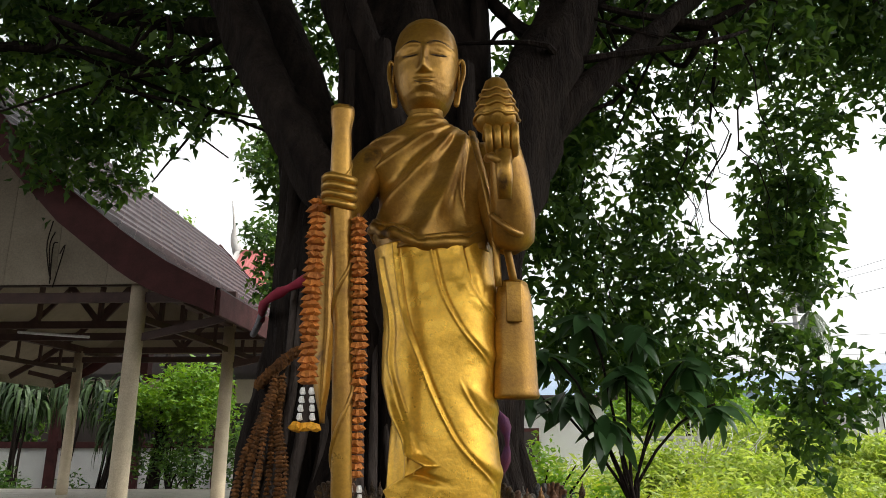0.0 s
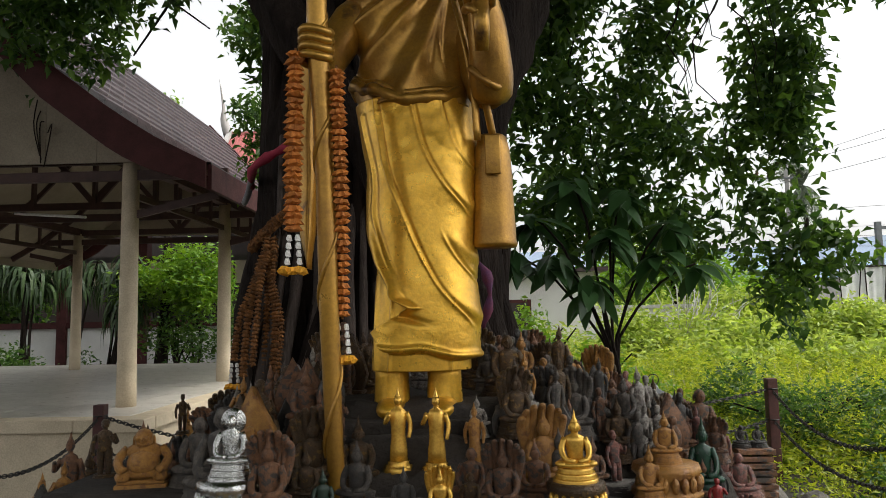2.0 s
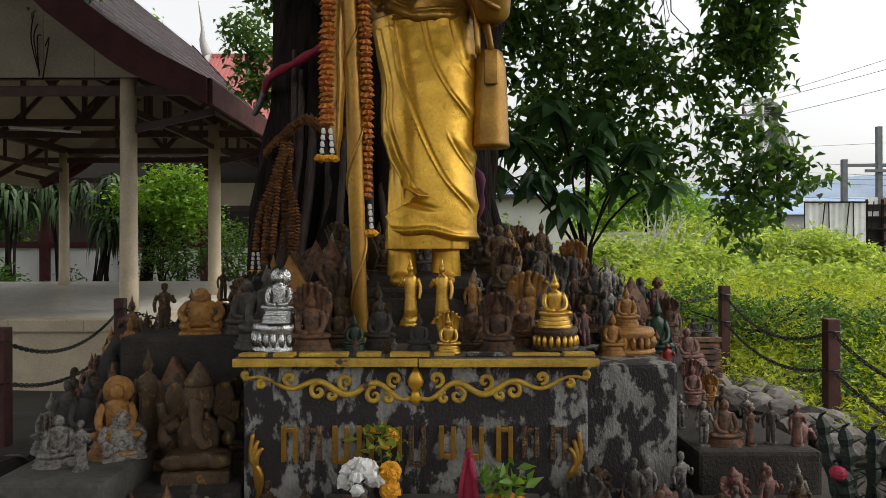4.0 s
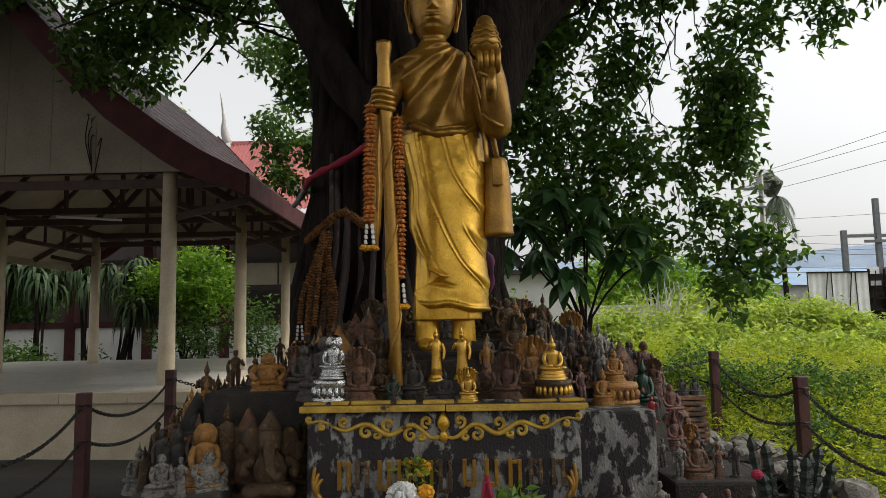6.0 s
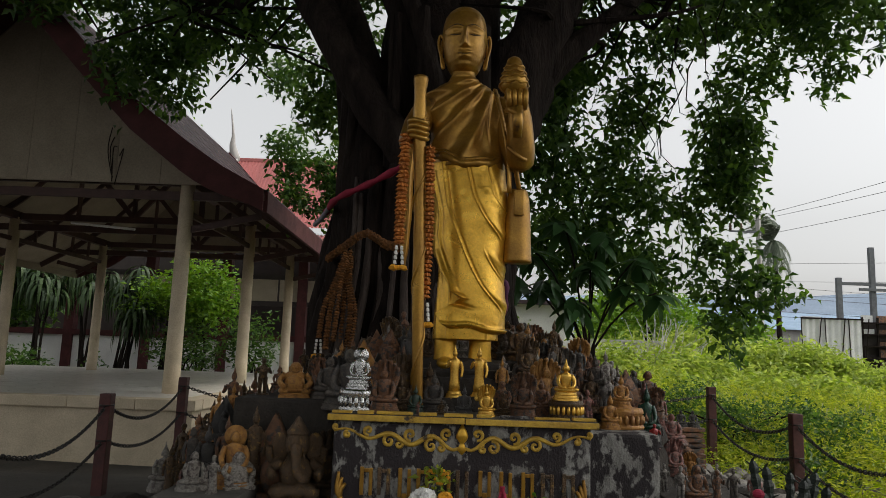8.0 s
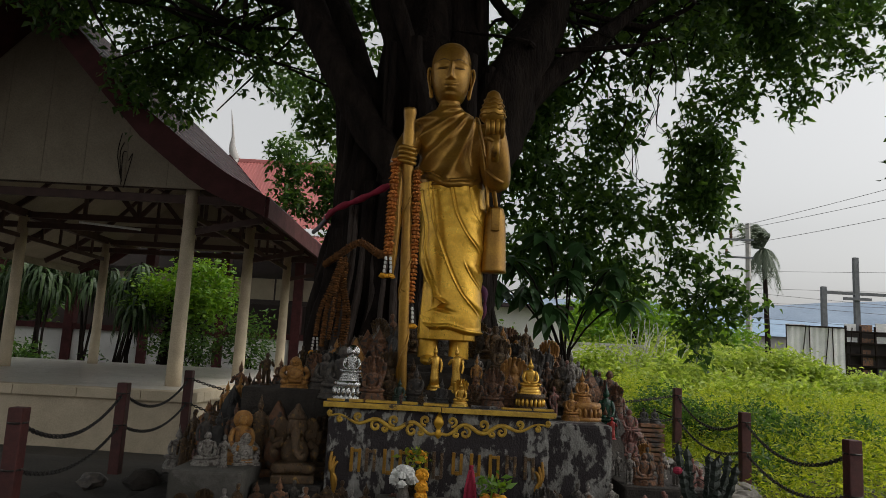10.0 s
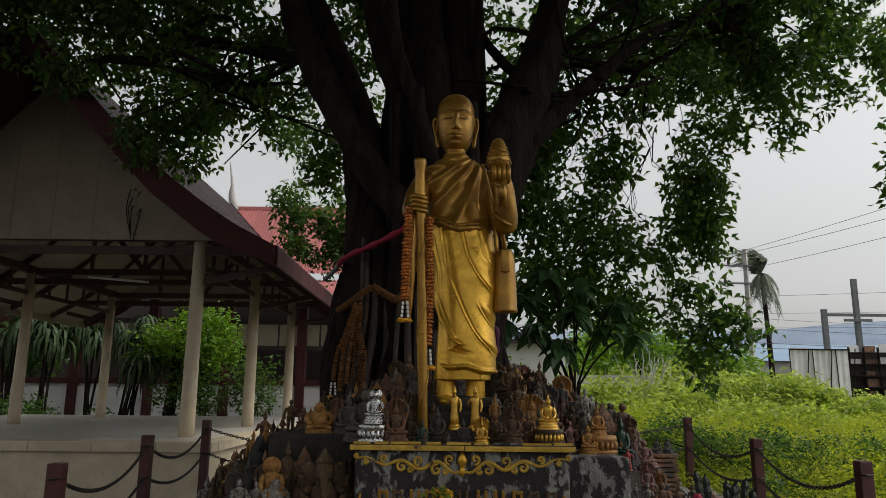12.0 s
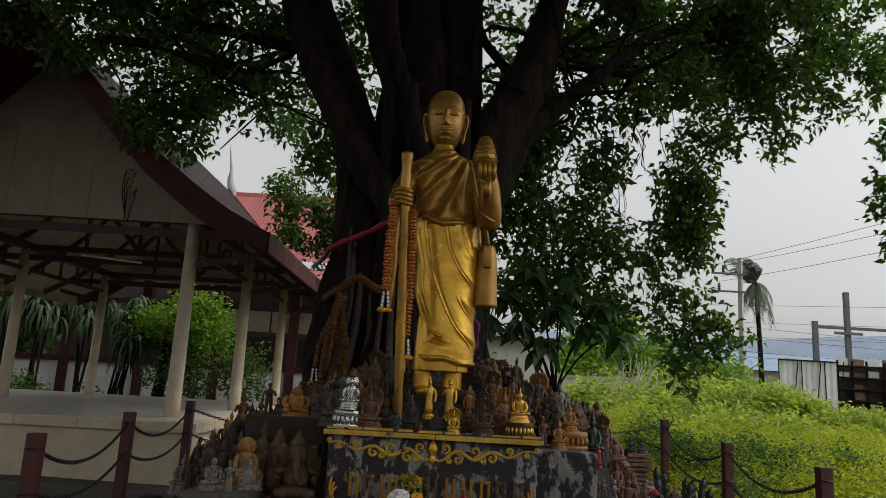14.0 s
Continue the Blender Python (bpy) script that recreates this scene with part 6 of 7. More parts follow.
def make_broadleaf():
    t = thing("broadleaf_sapling", "young tree with large drooping dark leaves", "sapling", at=(1.5, 4.1, -0.2))
    g = random.Random(61)
    verts, faces = [], []
    for j in range(8):
        f = j / 7
        w = 0.19 * math.sin(math.pi * (0.04 + 0.94 * f) ** 0.85)
        z = 0.10 * f - 0.30 * f * f
        verts += [(-w, f, z + 0.25 * w), (0, f, z), (w, f, z + 0.25 * w)]
    for j in range(7):
        b = 3 * j
        faces += [(b, b + 1, b + 4, b + 3), (b + 1, b + 2, b + 5, b + 4)]
    me = mesh_of("leaf", verts, faces, BROADLEAF, True)
    for k, (x, y, z, n) in enumerate(((-0.7, -0.1, 2.45, 14), (-0.3, 0.0, 2.75, 15), (0.15, 0.1, 2.65, 16), (0.6, 0.1, 2.4, 15), (-0.5, -0.1, 2.05, 15), (0.0, -0.1, 2.3, 16), (0.45, 0.0, 2.05, 14), (-0.85, 0.0, 2.1, 11), (-0.2, -0.2, 1.85, 13), (0.8, 0.1, 2.0, 10))):
        bm = bmesh.new()
        tube(bm, curve_points([(0.006 * k, 0, 0), (0.006 * k + 0.02, 0, 0.9), (0.1 * x, y * 0.5, 1.35), (x * 0.6, y, 1.35 + (z - 1.35) * 0.75), (x, y, z)], 9), [0.02, 0.019, 0.018, 0.016, 0.014, 0.012, 0.011, 0.01, 0.009], 6)
        part("branch", bm, BARK, t)
        for q in range(n):
            L = g.uniform(0.26, 0.42)
            m = pose(x + g.uniform(-.06, .06), y + g.uniform(-.06, .06), z + g.uniform(-.12, .06), g.uniform(-62, -5), g.uniform(-25, 25), 360 * q / n + g.uniform(-20, 20)) @ Matrix.Diagonal((L, L, L, 1))
            piece("leaf", me, t, m)


make_broadleaf()


def make_bare_shrub():
    t = thing("bare_shrub", "leafless shrub of pale grey twigs", "shrub")
    g = random.Random(66)
    for c, n, s in (((5.2, 14.0, 0.3), 60, 1.3), ((1.7, 12.5, -0.1), 16, 0.9)):
        bm = bmesh.new()
        for k in range(n):
            a = g.uniform(0, 6.28)
            e = g.uniform(0.3, 1.4)
            p = Vector(c)
            pts = [p]
            d = Vector((math.cos(a) * math.cos(e), math.sin(a) * math.cos(e) * 0.5, math.sin(e)))
            for j in range(6):
                d = (d + Vector((g.uniform(-.4, .4), g.uniform(-.3, .3), g.uniform(-.3, .3)))).normalized()
                pts.append(pts[-1] + d * 0.25 * s)
            tube(bm, pts, [0.02 * (1 - j / 8) for j in range(7)], 5)
        part("branch", bm, POLE, t)


make_bare_shrub()
for x, y, w, h in ((8.6, 14.0, 1.9, 0.95), (5.6, 12.6, 1.2, 0.8), (10.8, 13.0, 1.5, 0.6), (6.9, 15.6, 1.4, 1.15), (4.2, 9.6, 0.7, 0.6), (7.2, 10.6, 1.2, 0.55), (3.9, 13.2, 0.8, 0.9)):
    make_bush("feathery_bush", "feathery yellow-green self-sown bush in the vacant lot", [(x, y, h * 0.65, w, w * 0.6, h), (x + 0.5 * w, y + 0.3, h * 0.5, w * 0.6, w * 0.5, h * 0.8), (x - 0.55 * w, y - 0.2, h * 0.5, w * 0.5, w * 0.5, h * 0.7)], [(x, y, -0.1, h)], THICKET, 0.15, 0.2, int(x * 10 + y), 14, 0.66)


def make_field():
    g = np.random.default_rng(41)
    near, far, dark = [], [], []
    while len(near) < 5200:
        x, y = g.uniform(1.3, 9.0), g.uniform(4.4, 11)
        if x < 1.2 + 0.0 * y or (y < 5.0 and x < 2.6):
            continue
        top = (0.20 + 0.55 * smoothly(4.6, 8, y)) * (0.65 + 0.9 * abs(noise.noise(Vector((x * 0.7, y * 0.7, 2)))))
        near.append((x, y, ground_height(x, y) + g.uniform(0.0, 1.0) ** 0.6 * top))
    while len(far) < 8000:
        x, y = g.uniform(1.5, 24), g.uniform(10, 30)
        top = (0.85 + 0.9 * smoothly(11, 20, y)) * (0.45 + 1.25 * abs(noise.noise(Vector((x * 0.33, y * 0.33, 5)))) + 0.3 * noise.noise(Vector((x * 1.2, y * 1.2, 9))))
        top = 0.85 * top + 0.45 * (0.5 + abs(noise.noise(Vector((x * 0.4, y * 0.4, 3))))) * smoothly(9, 13, y)
        top *= 1 - 0.72 * smoothly(0.38, 0.48, x / (y + 5)) * smoothly(9, 12, y)
        far.append((x, y, ground_height(x, y) + g.uniform(0, 1) ** 0.55 * max(0.1, top)))
    while len(near) < 7600:
        x, y = g.uniform(2.3, 8.0), g.uniform(-0.5, 5.2)
        if x < 2.75 + 0.12 * (y - 2) ** 2 * (y < 2):
            continue
        top = (0.12 + 0.40 * smoothly(3.0, 4.2, x) * smoothly(0.0, 2.0, y)) * (0.45 + 1.4 * abs(noise.noise(Vector((x * 0.9, y * 0.9, 2)))))
        near.append((x, y, ground_height(x, y) + g.uniform(0.0, 1.0) ** 0.6 * top))
    a = leaves("weed_patch", near, 17, 0.10, 0.062, WEED, 5, -0.35, 0.3)
    tagged(a, "rank bright green weeds and grass beside the shrine", "weeds", kind="stuff")
    a = leaves("weed_thicket", far, 15, 0.20, 0.17, THICKET, 6, -0.1, 0.3)
    tagged(a, "feathery yellow-green thicket filling the vacant lot", "weeds", kind="stuff")
    # pale seeding grass
    st = []
    for _ in range(420):
        x, y = g.uniform(2.6, 14), g.uniform(6.5, 14)
        st.append((x, y, ground_height(x, y) + 0.35))
    verts, faces = [], []
    for x, y, z in st:
        h = g.uniform(0.1, 0.3)
        dx, dy = g.normal(0, 0.1, 2)
        b = len(verts)
        verts += [(x - 0.006, y, z - 0.3), (x + 0.006, y, z - 0.3), (x + dx + 0.012, y + dy, z + h), (x + dx - 0.012, y + dy, z + h)]
        faces.append((b, b + 1, b + 2, b + 3))
    ob = new("seed_grass", mesh_of("seed_grass", verts, faces, DRYSTALK))
    tagged(ob, "thin pale seeding grass stalks among the weeds", "grass", kind="stuff")


DRYSTALK = leafy("dry_stalk", (0.30, 0.33, 0.16), (0.42, 0.42, 0.24), 0.3, 0.7)
make_field()


def make_far_tree(name, label, x, y, blobs, material, seed, size=0.35, step=0.5):
    t = thing(name, label, "tree")
    bm = bmesh.new()
    z = max(b[2] for b in blobs)
    tube(bm, curve_points([(x, y, -0.2), (x + 0.2, y, z * 0.4), (x, y, z)], 8), [0.22, 0.2, 0.18, 0.16, 0.13, 0.1, 0.07, 0.04], 8)
    part("trunk", bm, BARK, t)
    leaves("crown", clumps(blobs, step, seed, 0.75), 11, step * 0.5, size, material, seed, 0.2, 0.45, parent=t)


make_far_tree("roadside_tree", "leafy green tree beyond the vacant lot", 15.0, 33, [(15.2, 33, 2.4, 1.8, 1.4, 1.1), (12.0, 34, 2.3, 2.2, 1.4, 1.3), (8.5, 34, 2.8, 2.4, 1.5, 1.6)], BUSHLEAF, 71)
make_far_tree("roadside_tree", "light green young tree at the edge of the lot", 6.2, 19, [(6.0, 19, 2.9, 1.2, 1.0, 1.0), (7.4, 19, 2.3, 1.1, 0.9, 0.9), (4.9, 18.5, 2.2, 0.9, 0.8, 0.9)], BUSHLEAF, 72, 0.2, 0.32)
make_far_tree("garden_tree", "dark garden tree behind the pavilion", -17, 24, [(-17, 22, 3.2, 3.0, 2.0, 2.4), (-20.5, 20, 3.6, 2.6, 2.0, 3.0)], LEAF, 73, 0.3, 0.48)
make_far_tree("garden_tree", "slim green tree beside the hall roof", -8.9, 18.6, [(-8.9, 18.6, 7.5, 0.5, 0.5, 0.7), (-8.7, 18.6, 6.6, 0.45, 0.4, 0.6)], BUSHLEAF, 74, 0.2, 0.3)


# ---- the far side of the lot ----
def make_palm():
    X, Y, Z = 24.7, 50.0, 10.4
    t = thing("coconut_palm", "wind-blown coconut palm with ragged hanging fronds", "palm", at=(X, Y, 0))
    bm = bmesh.new()
    tube(bm, curve_points([(0.3, 0, -0.2), (0.2, 0, 5), (0, 0, Z)], 12), [0.24 - 0.008 * k for k in range(12)], 8)
    part("trunk", bm, BARK, t)
    g = random.Random(15)
    for k in range(28):
        a = 6.283 * k / 28 + g.uniform(-.15, .15)
        L = g.uniform(2.1, 2.9)
        high = k % 2 == 0
        up = g.uniform(0.75, 1.35) if high else g.uniform(-0.6, 0.1)
        reach, blown, droop = (0.66, -0.75, 0.5) if high else (0.72, 0.0, 0.62)
        verts, faces = [], []
        rib = []
        for j in range(11):
            f = j / 10
            r = L * (f - 0.28 * f * f)
            rib.append(Vector((math.cos(a) * r * reach + blown * f * f, math.sin(a) * r * reach, Z + up * L * f - droop * L * f * f)))
        for j in range(1, 11):
            d = (rib[j] - rib[j - 1]).normalized()
            side = d.cross(Vector((0, 0, 1))).normalized()
            for s in (-1, 1):
                for m in (0.0, 0.5):
                    o = rib[j - 1].lerp(rib[j], m)
                    tip = o + side * s * 0.17 * L + d * 0.38 + (Vector((-0.55, 0, g.uniform(-0.45, -0.1))) if high else Vector((0, 0, g.uniform(-0.8, -0.4))))
                    b = len(verts)
                    verts += [o - d * 0.075, o + d * 0.075, tip]
                    faces.append((b, b + 1, b + 2))
            b = len(verts)
            verts += [rib[j - 1] - side * 0.03, rib[j - 1] + side * 0.03, rib[j] + side * 0.02, rib[j] - side * 0.02]
            faces.append((b, b + 1, b + 2, b + 3))
        ob = new("frond", mesh_of("frond", verts, faces, PALMLEAF))
        ob.parent = t


make_palm()


def make_utility_pole():
    t = thing("utility_pole", "tall square concrete power pole with insulators on steel arms", "pole", at=(20.2, 42.3, -0.2))
    bm = bmesh.new()
    lathe(bm, [(0.24, 0), (0.17, 10.9)], 4)
    part("mast", bm, POLE, t)
    part("base_wall", boxed(-0.9, 0.9, 0.5, 0.8, 0, 3.6), POLE, t)
    for z in (9.7, 8.5):
        part("cross_arm", boxed(-2.0, 0.3, -0.2, -0.1, z, z + 0.12), STEEL, t)
        for x in (-1.9, -1.2) if z > 9 else (-1.5,):
            bm = bmesh.new()
            lathe(bm, [(0.05, z + 0.12), (0.13, z + 0.2), (0.07, z + 0.3), (0.13, z + 0.38), (0.07, z + 0.48), (0.1, z + 0.55), (0.03, z + 0.62)], 10, (x, -0.15, 0))
            part("insulator", bm, BRONZE, t, "brown porcelain insulator", smooth=True)


make_utility_pole()


def make_wires():
    g = random.Random(18)
    rows = [((-10, 75, 11.0), (60, 38, 9.0)), ((-10, 76, 10.0), (60, 40, 7.4)), ((-5, 74, 8.6), (60, 40, 6.2)), ((12.5, 42, 6.5), (60, 40, 5.4)), ((12.5, 43, 5.9), (60, 40, 5.0)),
            ((19.0, 42.2, 10.1), (38, 14, 14.2)), ((18.3, 42.2, 10.1), (38, 13, 15.6)), ((18.7, 42.2, 9.0), (38, 14.5, 13.2)), ((12, 44, 5.0), (60, 38, 4.2)), ((12, 44, 4.5), (60, 39, 4.6))]
    for a, b in rows:
        a, b = Vector(a), Vector(b)
        bm = bmesh.new()
        tube(bm, [a.lerp(b, k / 24) - Vector((0, 0, 1.2 * 4 * (k / 24) * (1 - k / 24) * 0.5)) for k in range(25)], 0.014, 5)
        tagged(part("power_line", bm, BLACK), "thin black overhead power line", "cable", "power lines over the lot")


make_wires()


def make_fence():
    t = thing("sheet_hoarding", "white plastic sheet hoarding on thin leaning timber posts", "hoarding")
    def up(x):
        return 3.34 - 0.05 * (x - 16.7)
    for k in range(3):
        x0, x1 = 16.7 + 0.95 * k, 16.7 + 0.95 * (k + 1) - 0.01
        bm = bmesh.new()
        n = 14
        f = [[bm.verts.new((x0 + (x1 - x0) * i / n, 30 + 0.02 * math.sin(i * 1.4 + k), z)) for i in range(n + 1)] for z in (0.3, 1.3, 2.3, up(x0))]
        bk = [[bm.verts.new((v.co.x, v.co.y + 0.02, v.co.z)) for v in row] for row in f]
        for rows in (f, bk):
            for r0, r1 in zip(rows, rows[1:]):
                for i in range(n):
                    bm.faces.new((r0[i], r0[i + 1], r1[i + 1], r1[i]))
        part("sheet", bm, SHEET, t, smooth=True)
    for k in range(6):
        x = 16.72 + 0.56 * k
        bm = bmesh.new()
        bar(bm, (x, 29.93, 0.2), (x + (0.35 if k % 2 else -0.05), 29.93, 3.3), 0.035, 0.035)
        part("batten", bm, BARK, t)
    part("top_rail", boxed(16.7, 19.6, 29.9, 29.96, 3.22, 3.29), BARK, t)
    s = thing("scaffold_shed", "ramshackle timber and sheet shed beside the hoarding", "shed")
    g = random.Random(9)
    for k in range(6):
        x = 19.7 + 0.75 * k
        bm = bmesh.new()
        bar(bm, (x, 30.2, 0.2), (x + g.uniform(-.1, .1), 30.2, 3.4), 0.08, 0.08)
        part("upright", bm, BARK, s)
    for k in range(5):
        z = 0.9 + 0.55 * k
        part("shelf_board", boxed(19.6, 23.6, 30.1, 30.5, z, z + 0.06), BARK, s)
        for q in range(5):
            x = 19.75 + 0.76 * q
            if g.random() < 0.75:
                part("panel", boxed(x, x + g.uniform(.4, .66), 30.35, 30.4, z + 0.07, z + g.uniform(.25, .5)), g.choice([CLAY, SHEET, BLUEROOF, STEEL, ROSE]), s)
    part("back", boxed(19.6, 23.6, 30.6, 30.7, 0.2, 3.2), DARKROOM, s)
    q = thing("steel_frame", "grey steel posts with a cross beam over the lot", "frame")
    for x, z in ((19.1, 5.35), (20.75, 6.9)):
        part("post", boxed(x - 0.12, x + 0.12, 30.9, 31.1, -0.2, z), STEEL, q)
    part("beam", boxed(19.1, 27, 30.92, 31.08, 5.0, 5.14), STEEL, q)
    part("brace", boxed(20.0, 21.4, 30.8, 30.88, 4.72, 4.86), STEEL, q)
    b = thing("blue_warehouse", "long low warehouse with a pale blue metal roof", "warehouse")
    part("wall", boxed(28, 70, 62, 80, -0.2, 4.2), POLE, b)
    bm = bmesh.new()
    v = [bm.verts.new(c) for c in ((27.5, 61.5, 4.2), (70.5, 61.5, 4.2), (70.5, 71, 6.4), (27.5, 71, 6.4), (70.5, 80.5, 4.2), (27.5, 80.5, 4.2))]
    bm.faces.new(v[:4])
    bm.faces.new((v[3], v[2], v[4], v[5]))
    bm.faces.new((v[0], v[3], v[5]))
    bm.faces.new((v[1], v[4], v[2]))
    part("roof", bm, BLUEROOF, b)
    w = thing("low_wall", "low white garden wall beyond the weeds", "wall")
    part("panel", boxed(3.6, 6.6, 16.6, 16.8, -0.2, 1.5), WHITEWALL, w)
    part("coping", boxed(3.55, 6.65, 16.55, 16.85, 1.5, 1.58), POLE, w)


make_fence()


# ---- small things round the shrine ----
def make_spirit_house(x, y, z, r, h):
    t = thing("spirit_house", "little round brown spirit house with a dented metal roof", "spirit house", "spirit houses on the mound", at=(x, y, z))
    bm = bmesh.new()
    lathe(bm, [(r * 0.8, -0.1), (r * 0.82, h * 0.6), (r * 0.78, h * 0.62)], 10)
    part("wall", bm, CLAY, t)
    bm = bmesh.new()
    lathe(bm, [(r * 1.3, h * 0.55), (r * 1.32, h * 0.57), (r * 0.7, h * 0.78), (r * 0.25, h * 0.92), (r * 0.2, h * 1.0), (r * 0.05, h * 1.12)], 8)
    part("roof", bm, STEEL, t, "dented grey metal roof")
    bm = bmesh.new()
    tube(bm, [(0.04 * math.cos(a), 0, h * 1.17 + 0.04 * math.sin(a)) for a in [6.283 * k / 12 for k in range(13)]], 0.004, 5)
    part("ring", bm, CHAIN, t)


make_spirit_house(0.80, 2.3, 0.80, 0.15, 0.30)
make_spirit_house(0.47, 2.1, 0.85, 0.11, 0.24)
make_spirit_house(1.55, 2.9, 0.58, 0.16, 0.26)


def make_rocks():
    g = random.Random(23)
    for k in range(104):
        f = (k % 46) / 45
        x = 1.5 + 1.6 * f + g.uniform(-.18, .18) if k % 2 else 2.0 + 0.9 * f + g.uniform(-.2, .2)
        y = 1.4 + 2.2 * (1 - f) + g.uniform(-.3, .3) if k % 2 else 3.0 - 1.8 * f + g.uniform(-.3, .3)
        if 34 <= k < 46:
            x, y = -1.5 - 0.1 * (k - 34) + g.uniform(-.1, .1), 0.5 + g.uniform(-.5, .9)
        if k >= 70:
            x, y = 2.62 + g.uniform(-.22, .2), 1.1 + 2.3 * (k - 70) / 33
        s = g.uniform(0.06, 0.15)
        bm = bmesh.new()
        made = bmesh.ops.create_icosphere(bm, subdivisions=2, radius=1.0)
        for v in made["verts"]:
            v.co *= 1 + 0.35 * noise.noise(v.co * 1.6 + Vector((k * 3.1, 0, 0)))
            v.co = Vector((v.co.x * s, v.co.y * s * 0.9, v.co.z * s * 0.6))
        z = max(-0.10, mound_height(x, y)) if y > 0.7 else -0.02 if x > -2.2 and y > -0.9 else -0.12
        if z < 0 and -2.0 < x < 1.95:
            z = 0.02
        ob = part("rock", bm, RUBBLE if k >= 70 else GREYSTONE if k % 3 == 0 else SOIL, smooth=False, at=pose(x, y, z + s * 0.3, 0, 0, g.uniform(0, 360)))
        tagged(ob, "rough broken stone at the foot of the mound", "rock", "stones round the mound")


make_rocks()


def make_board_stack():
    t = thing("board_stack", "stack of thin brown boards with gaps beside the mound", "boards", at=(2.12, 2.7, -0.05))
    g = random.Random(6)
    for k in range(11):
        part("board", boxed(-0.12 + g.uniform(-.02, .02), 0.13 + g.uniform(-.02, .02), -0.12, 0.12, 0.046 * k, 0.046 * k + 0.034, 0.004), CLAY, t)
    for k in range(2):
        figurine("bald", BLACK, 2.07 + 0.11 * k, 2.68, 0.45, 0.15, 10 * k, "on the stack of boards")


make_board_stack()


def make_offerings():
    s = tagged(part("offering_ledge", boxed(-0.36, 0.5, -0.42, -0.02, -0.01, 0.14, 0.01), CONCRETE), "dark concrete ledge before the altar", "ledge")
    t = thing("notice_board", "navy notice board with a white border and worn lettering", "sign", at=(0.07, -0.52, 0))
    part("panel", boxed(-0.37, 0.37, -0.012, 0.012, 0.0, 0.19, 0.004), NAVY, t)
    g = random.Random(2)
    bm = bmesh.new()
    for x0, x1, z0, z1 in ((-0.355, 0.355, 0.175, 0.179), (-0.355, 0.355, 0.012, 0.016), (-0.355, -0.351, 0.016, 0.175), (0.351, 0.355, 0.016, 0.175)):
        box(bm, x0, x1, -0.0145, -0.0125, z0, z1)
    part("border", bm, INK, t)
    for z, w, h in ((0.14, 0.17, 0.018), (0.112, 0.07, 0.009), (0.085, 0.27, 0.011), (0.06, 0.25, 0.011), (0.036, 0.26, 0.011)):
        x = -w
        while x < w:
            q = g.uniform(0.03, 0.08)
            part("text_bar", boxed(x, min(x + q, w), -0.0145, -0.0125, z, z + h), INK, t)
            x += q + 0.014
    v = thing("flower_vase", "small vase with a bunch of white chrysanthemums", "vase", at=(-0.19, -0.3, 0.14))
    bm = bmesh.new()
    lathe(bm, [(0.03, 0), (0.04, 0.04), (0.025, 0.09), (0.03, 0.11)], 14)
    part("jar", bm, GREYSTONE, v, smooth=True)
    petal = bloom_mesh("blossom", WHITEBLOOM, 0.024, 0.03, 9, 44)
    for k in range(34):
        a, e = g.uniform(0, 6.28), g.uniform(-0.3, 1.5)
        piece("blossom", petal, v, pose(0.065 * math.cos(a) * math.cos(e), 0.055 * math.sin(a) * math.cos(e), 0.14 + 0.065 * math.sin(e), g.uniform(-60, 60), g.uniform(-60, 60), g.uniform(0, 360)))
    v = thing("marigold_stack", "three yellow marigold balls stacked on a stick", "flowers", at=(-0.085, -0.27, 0.14))
    mg = bloom_mesh("blossom", YELLOWBLOOM, 0.02, 0.02, 8, 45)
    for z, r in ((0.04, 0.022), (0.10, 0.026), (0.165, 0.028)):
        for k in range(26):
            a, e = g.uniform(0, 6.28), math.asin(g.uniform(-1, 1))
            piece("blossom", mg, v, pose(r * math.cos(a) * math.cos(e), r * math.sin(a) * math.cos(e), z + r * 0.85 * math.sin(e), g.uniform(-90, 90), g.uniform(-90, 90), g.uniform(0, 360)))
    bm = bmesh.new()
    tube(bm, [(0, 0.0, 0), (0, 0, 0.18)], 0.006, 6)
    part("stick", bm, BARK, v)
    v = thing("ribbon_bottle", "dark bottle wrapped in crimson ribbon", "bottle", at=(0.21, -0.2, 0.14))
    bm = bmesh.new()
    lathe(bm, [(0.022, 0), (0.026, 0.03), (0.026, 0.12), (0.013, 0.17), (0.012, 0.22), (0.015, 0.225)], 16)
    part("glass", bm, REDCLOTH, v, smooth=True)
    for dx in (-0.03, 0.025):
        bm = bmesh.new()
        tube(bm, curve_points([(dx * 0.3, -0.02, 0.2), (dx, -0.035, 0.1), (dx * 1.2, -0.03, 0.0)], 8), 0.012, 6, flat=0.4)
        part("ribbon", bm, REDCLOTH, v)
    v = thing("offering_bowl", "tray of orange fruit and marigold heads", "offering", at=(0.34, -0.3, 0.14))
    bm = bmesh.new()
    lathe(bm, [(0.06, 0), (0.1, 0.02), (0.105, 0.025), (0.07, 0.012)], 20)
    part("tray", bm, BRONZE, v)
    for k in range(5):
        a = 1.257 * k
        bm = bmesh.new()
        ball(bm, (0.055 * math.cos(a), 0.055 * math.sin(a), 0.05), (0.034, 0.034, 0.031), 12)
        part("fruit", bm, MARIGOLD if k % 2 else YELLOWBLOOM, v, smooth=True)
    leaves("sprig", [(0, 0, 0.1), (0.02, 0.02, 0.14), (-0.05, 0.03, 0.12)], 14, 0.03, 0.07, BUSHLEAF, 4, -0.4, parent=v)
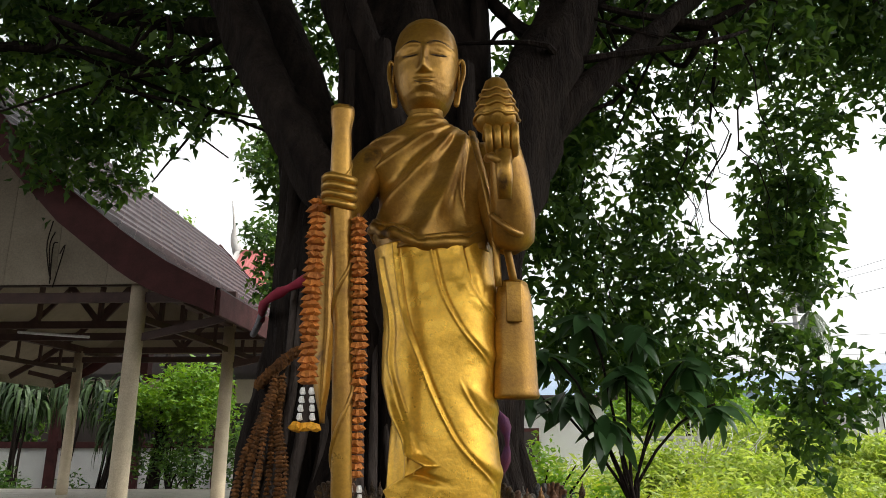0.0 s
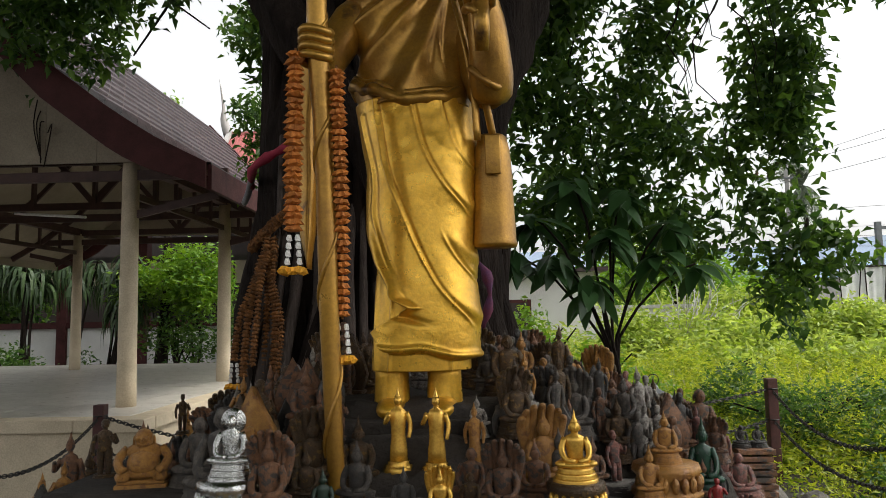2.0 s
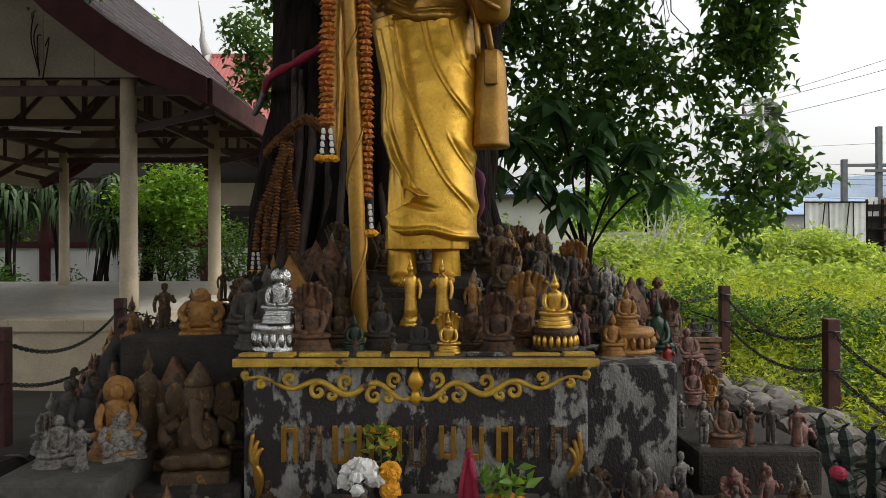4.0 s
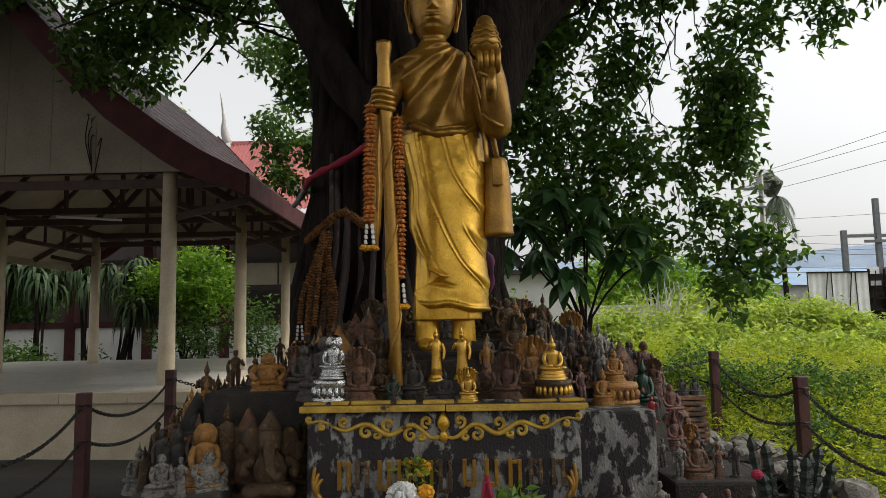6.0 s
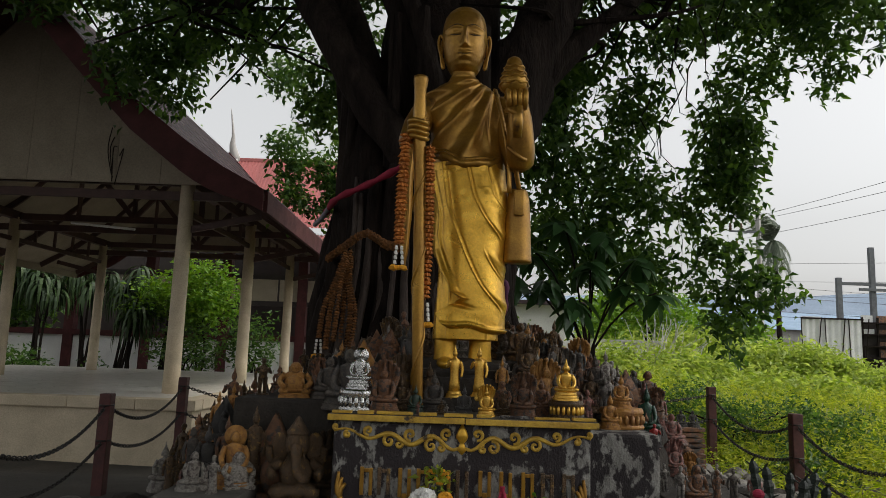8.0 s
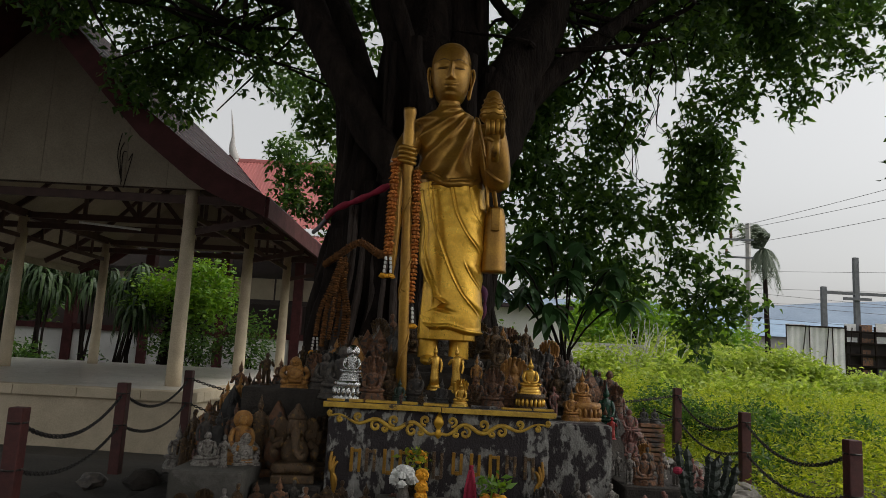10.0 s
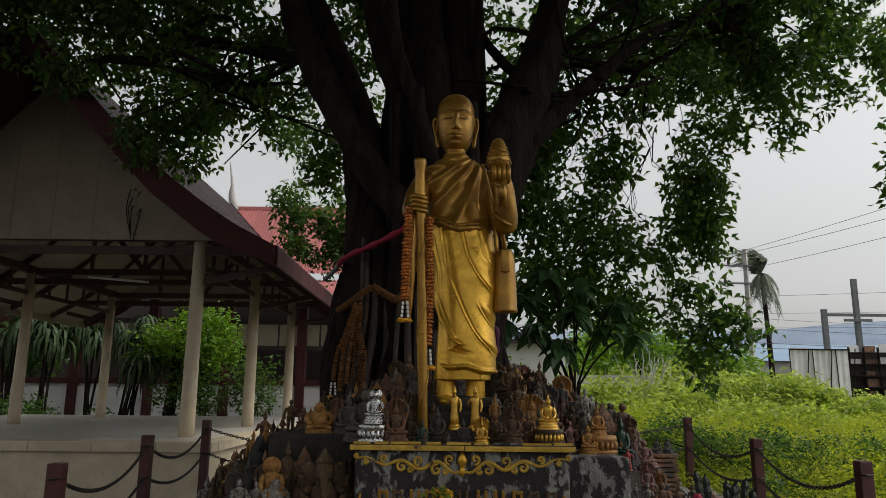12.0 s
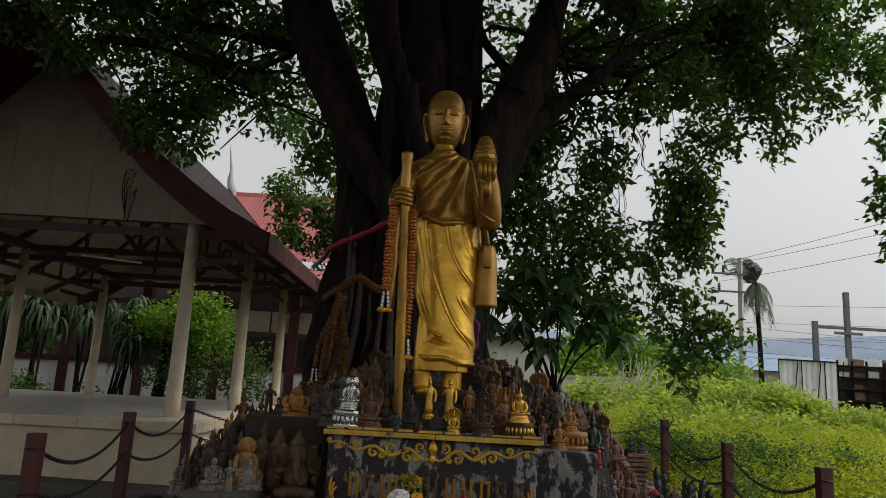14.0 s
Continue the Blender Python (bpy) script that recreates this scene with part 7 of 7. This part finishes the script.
    v = thing("flower_spray", "sprig of yellow blossom before the altar", "flowers", at=(-0.12, -0.1, 0.14))
    leaves("sprig", [(0, 0, 0.2), (-0.02, 0, 0.25), (0.03, 0, 0.23), (0, 0, 0.14)], 16, 0.035, 0.05, WEED, 14, -0.4, parent=v)
    for k in range(12):
        piece("blossom", TUFT, v, pose(g.uniform(-.05, .05), g.uniform(-.04, .03), g.uniform(0.2, 0.29), g.uniform(-40, 40), 0, 0) @ Matrix.Scale(0.45, 4))
    bm = bmesh.new()
    tube(bm, [(0, 0, 0), (0, 0, 0.2)], 0.012, 6)
    part("stalk", bm, JADE, v)


make_offerings()


def make_succulent():
    t = thing("spiny_euphorbia", "dark ridged euphorbia with thorny upright stems in a pot", "plant", at=(1.38, -0.82, 0))
    bm = bmesh.new()
    lathe(bm, [(0.13, 0), (0.17, 0.2), (0.18, 0.22), (0.16, 0.22)], 18)
    part("pot", bm, SOIL, t, smooth=True)
    g = random.Random(5)
    for k in range(12):
        a = 6.283 * k / 12
        h = g.uniform(0.16, 0.42)
        bm = bmesh.new()
        lean = g.uniform(0.06, 0.22)
        tube(bm, curve_points([(0.05 * math.cos(a), 0.05 * math.sin(a), 0.18), (lean * 0.8 * math.cos(a), lean * 0.8 * math.sin(a), 0.2 + h * 0.6), (lean * math.cos(a), lean * math.sin(a), 0.2 + h)], 14), [0.017 + 0.007 * (q % 2) for q in range(13)] + [0.006], 5)
        for q in range(16):
            f = q / 15
            base = Vector((lean * (0.25 + 0.75 * f) * math.cos(a), lean * (0.25 + 0.75 * f) * math.sin(a), 0.2 + h * f))
            d = Vector((math.cos(q * 2.4), math.sin(q * 2.4), 0.5))
            tube(bm, [base, base + d * 0.045], [0.006, 0.001], 4)
        part("stem", bm, SPINY, t)
    bm = bmesh.new()
    ball(bm, (-0.16, -0.1, 0.5), (0.025, 0.025, 0.02), 8)
    part("flower", bm, REDCLOTH, t, "small red flower")


make_succulent()


# ---- pieces of the floor ----
def make_floor_tiles():
    me = bpy.data.meshes.new("tile")
    bm = boxed(-0.297, 0.297, -0.297, 0.297, -0.012, 0.0, 0.002)
    bm.to_mesh(me)
    bm.free()
    me.materials.append(TILE)
    for i in range(14):
        for j in range(17):
            piece("tile", me, pavilion, pose(-3.98 - 0.6 * i, 6.16 + 0.6 * j, FLOOR + random.uniform(-0.001, 0.001), random.uniform(-.08, .08), random.uniform(-.08, .08), 0))


make_floor_tiles()
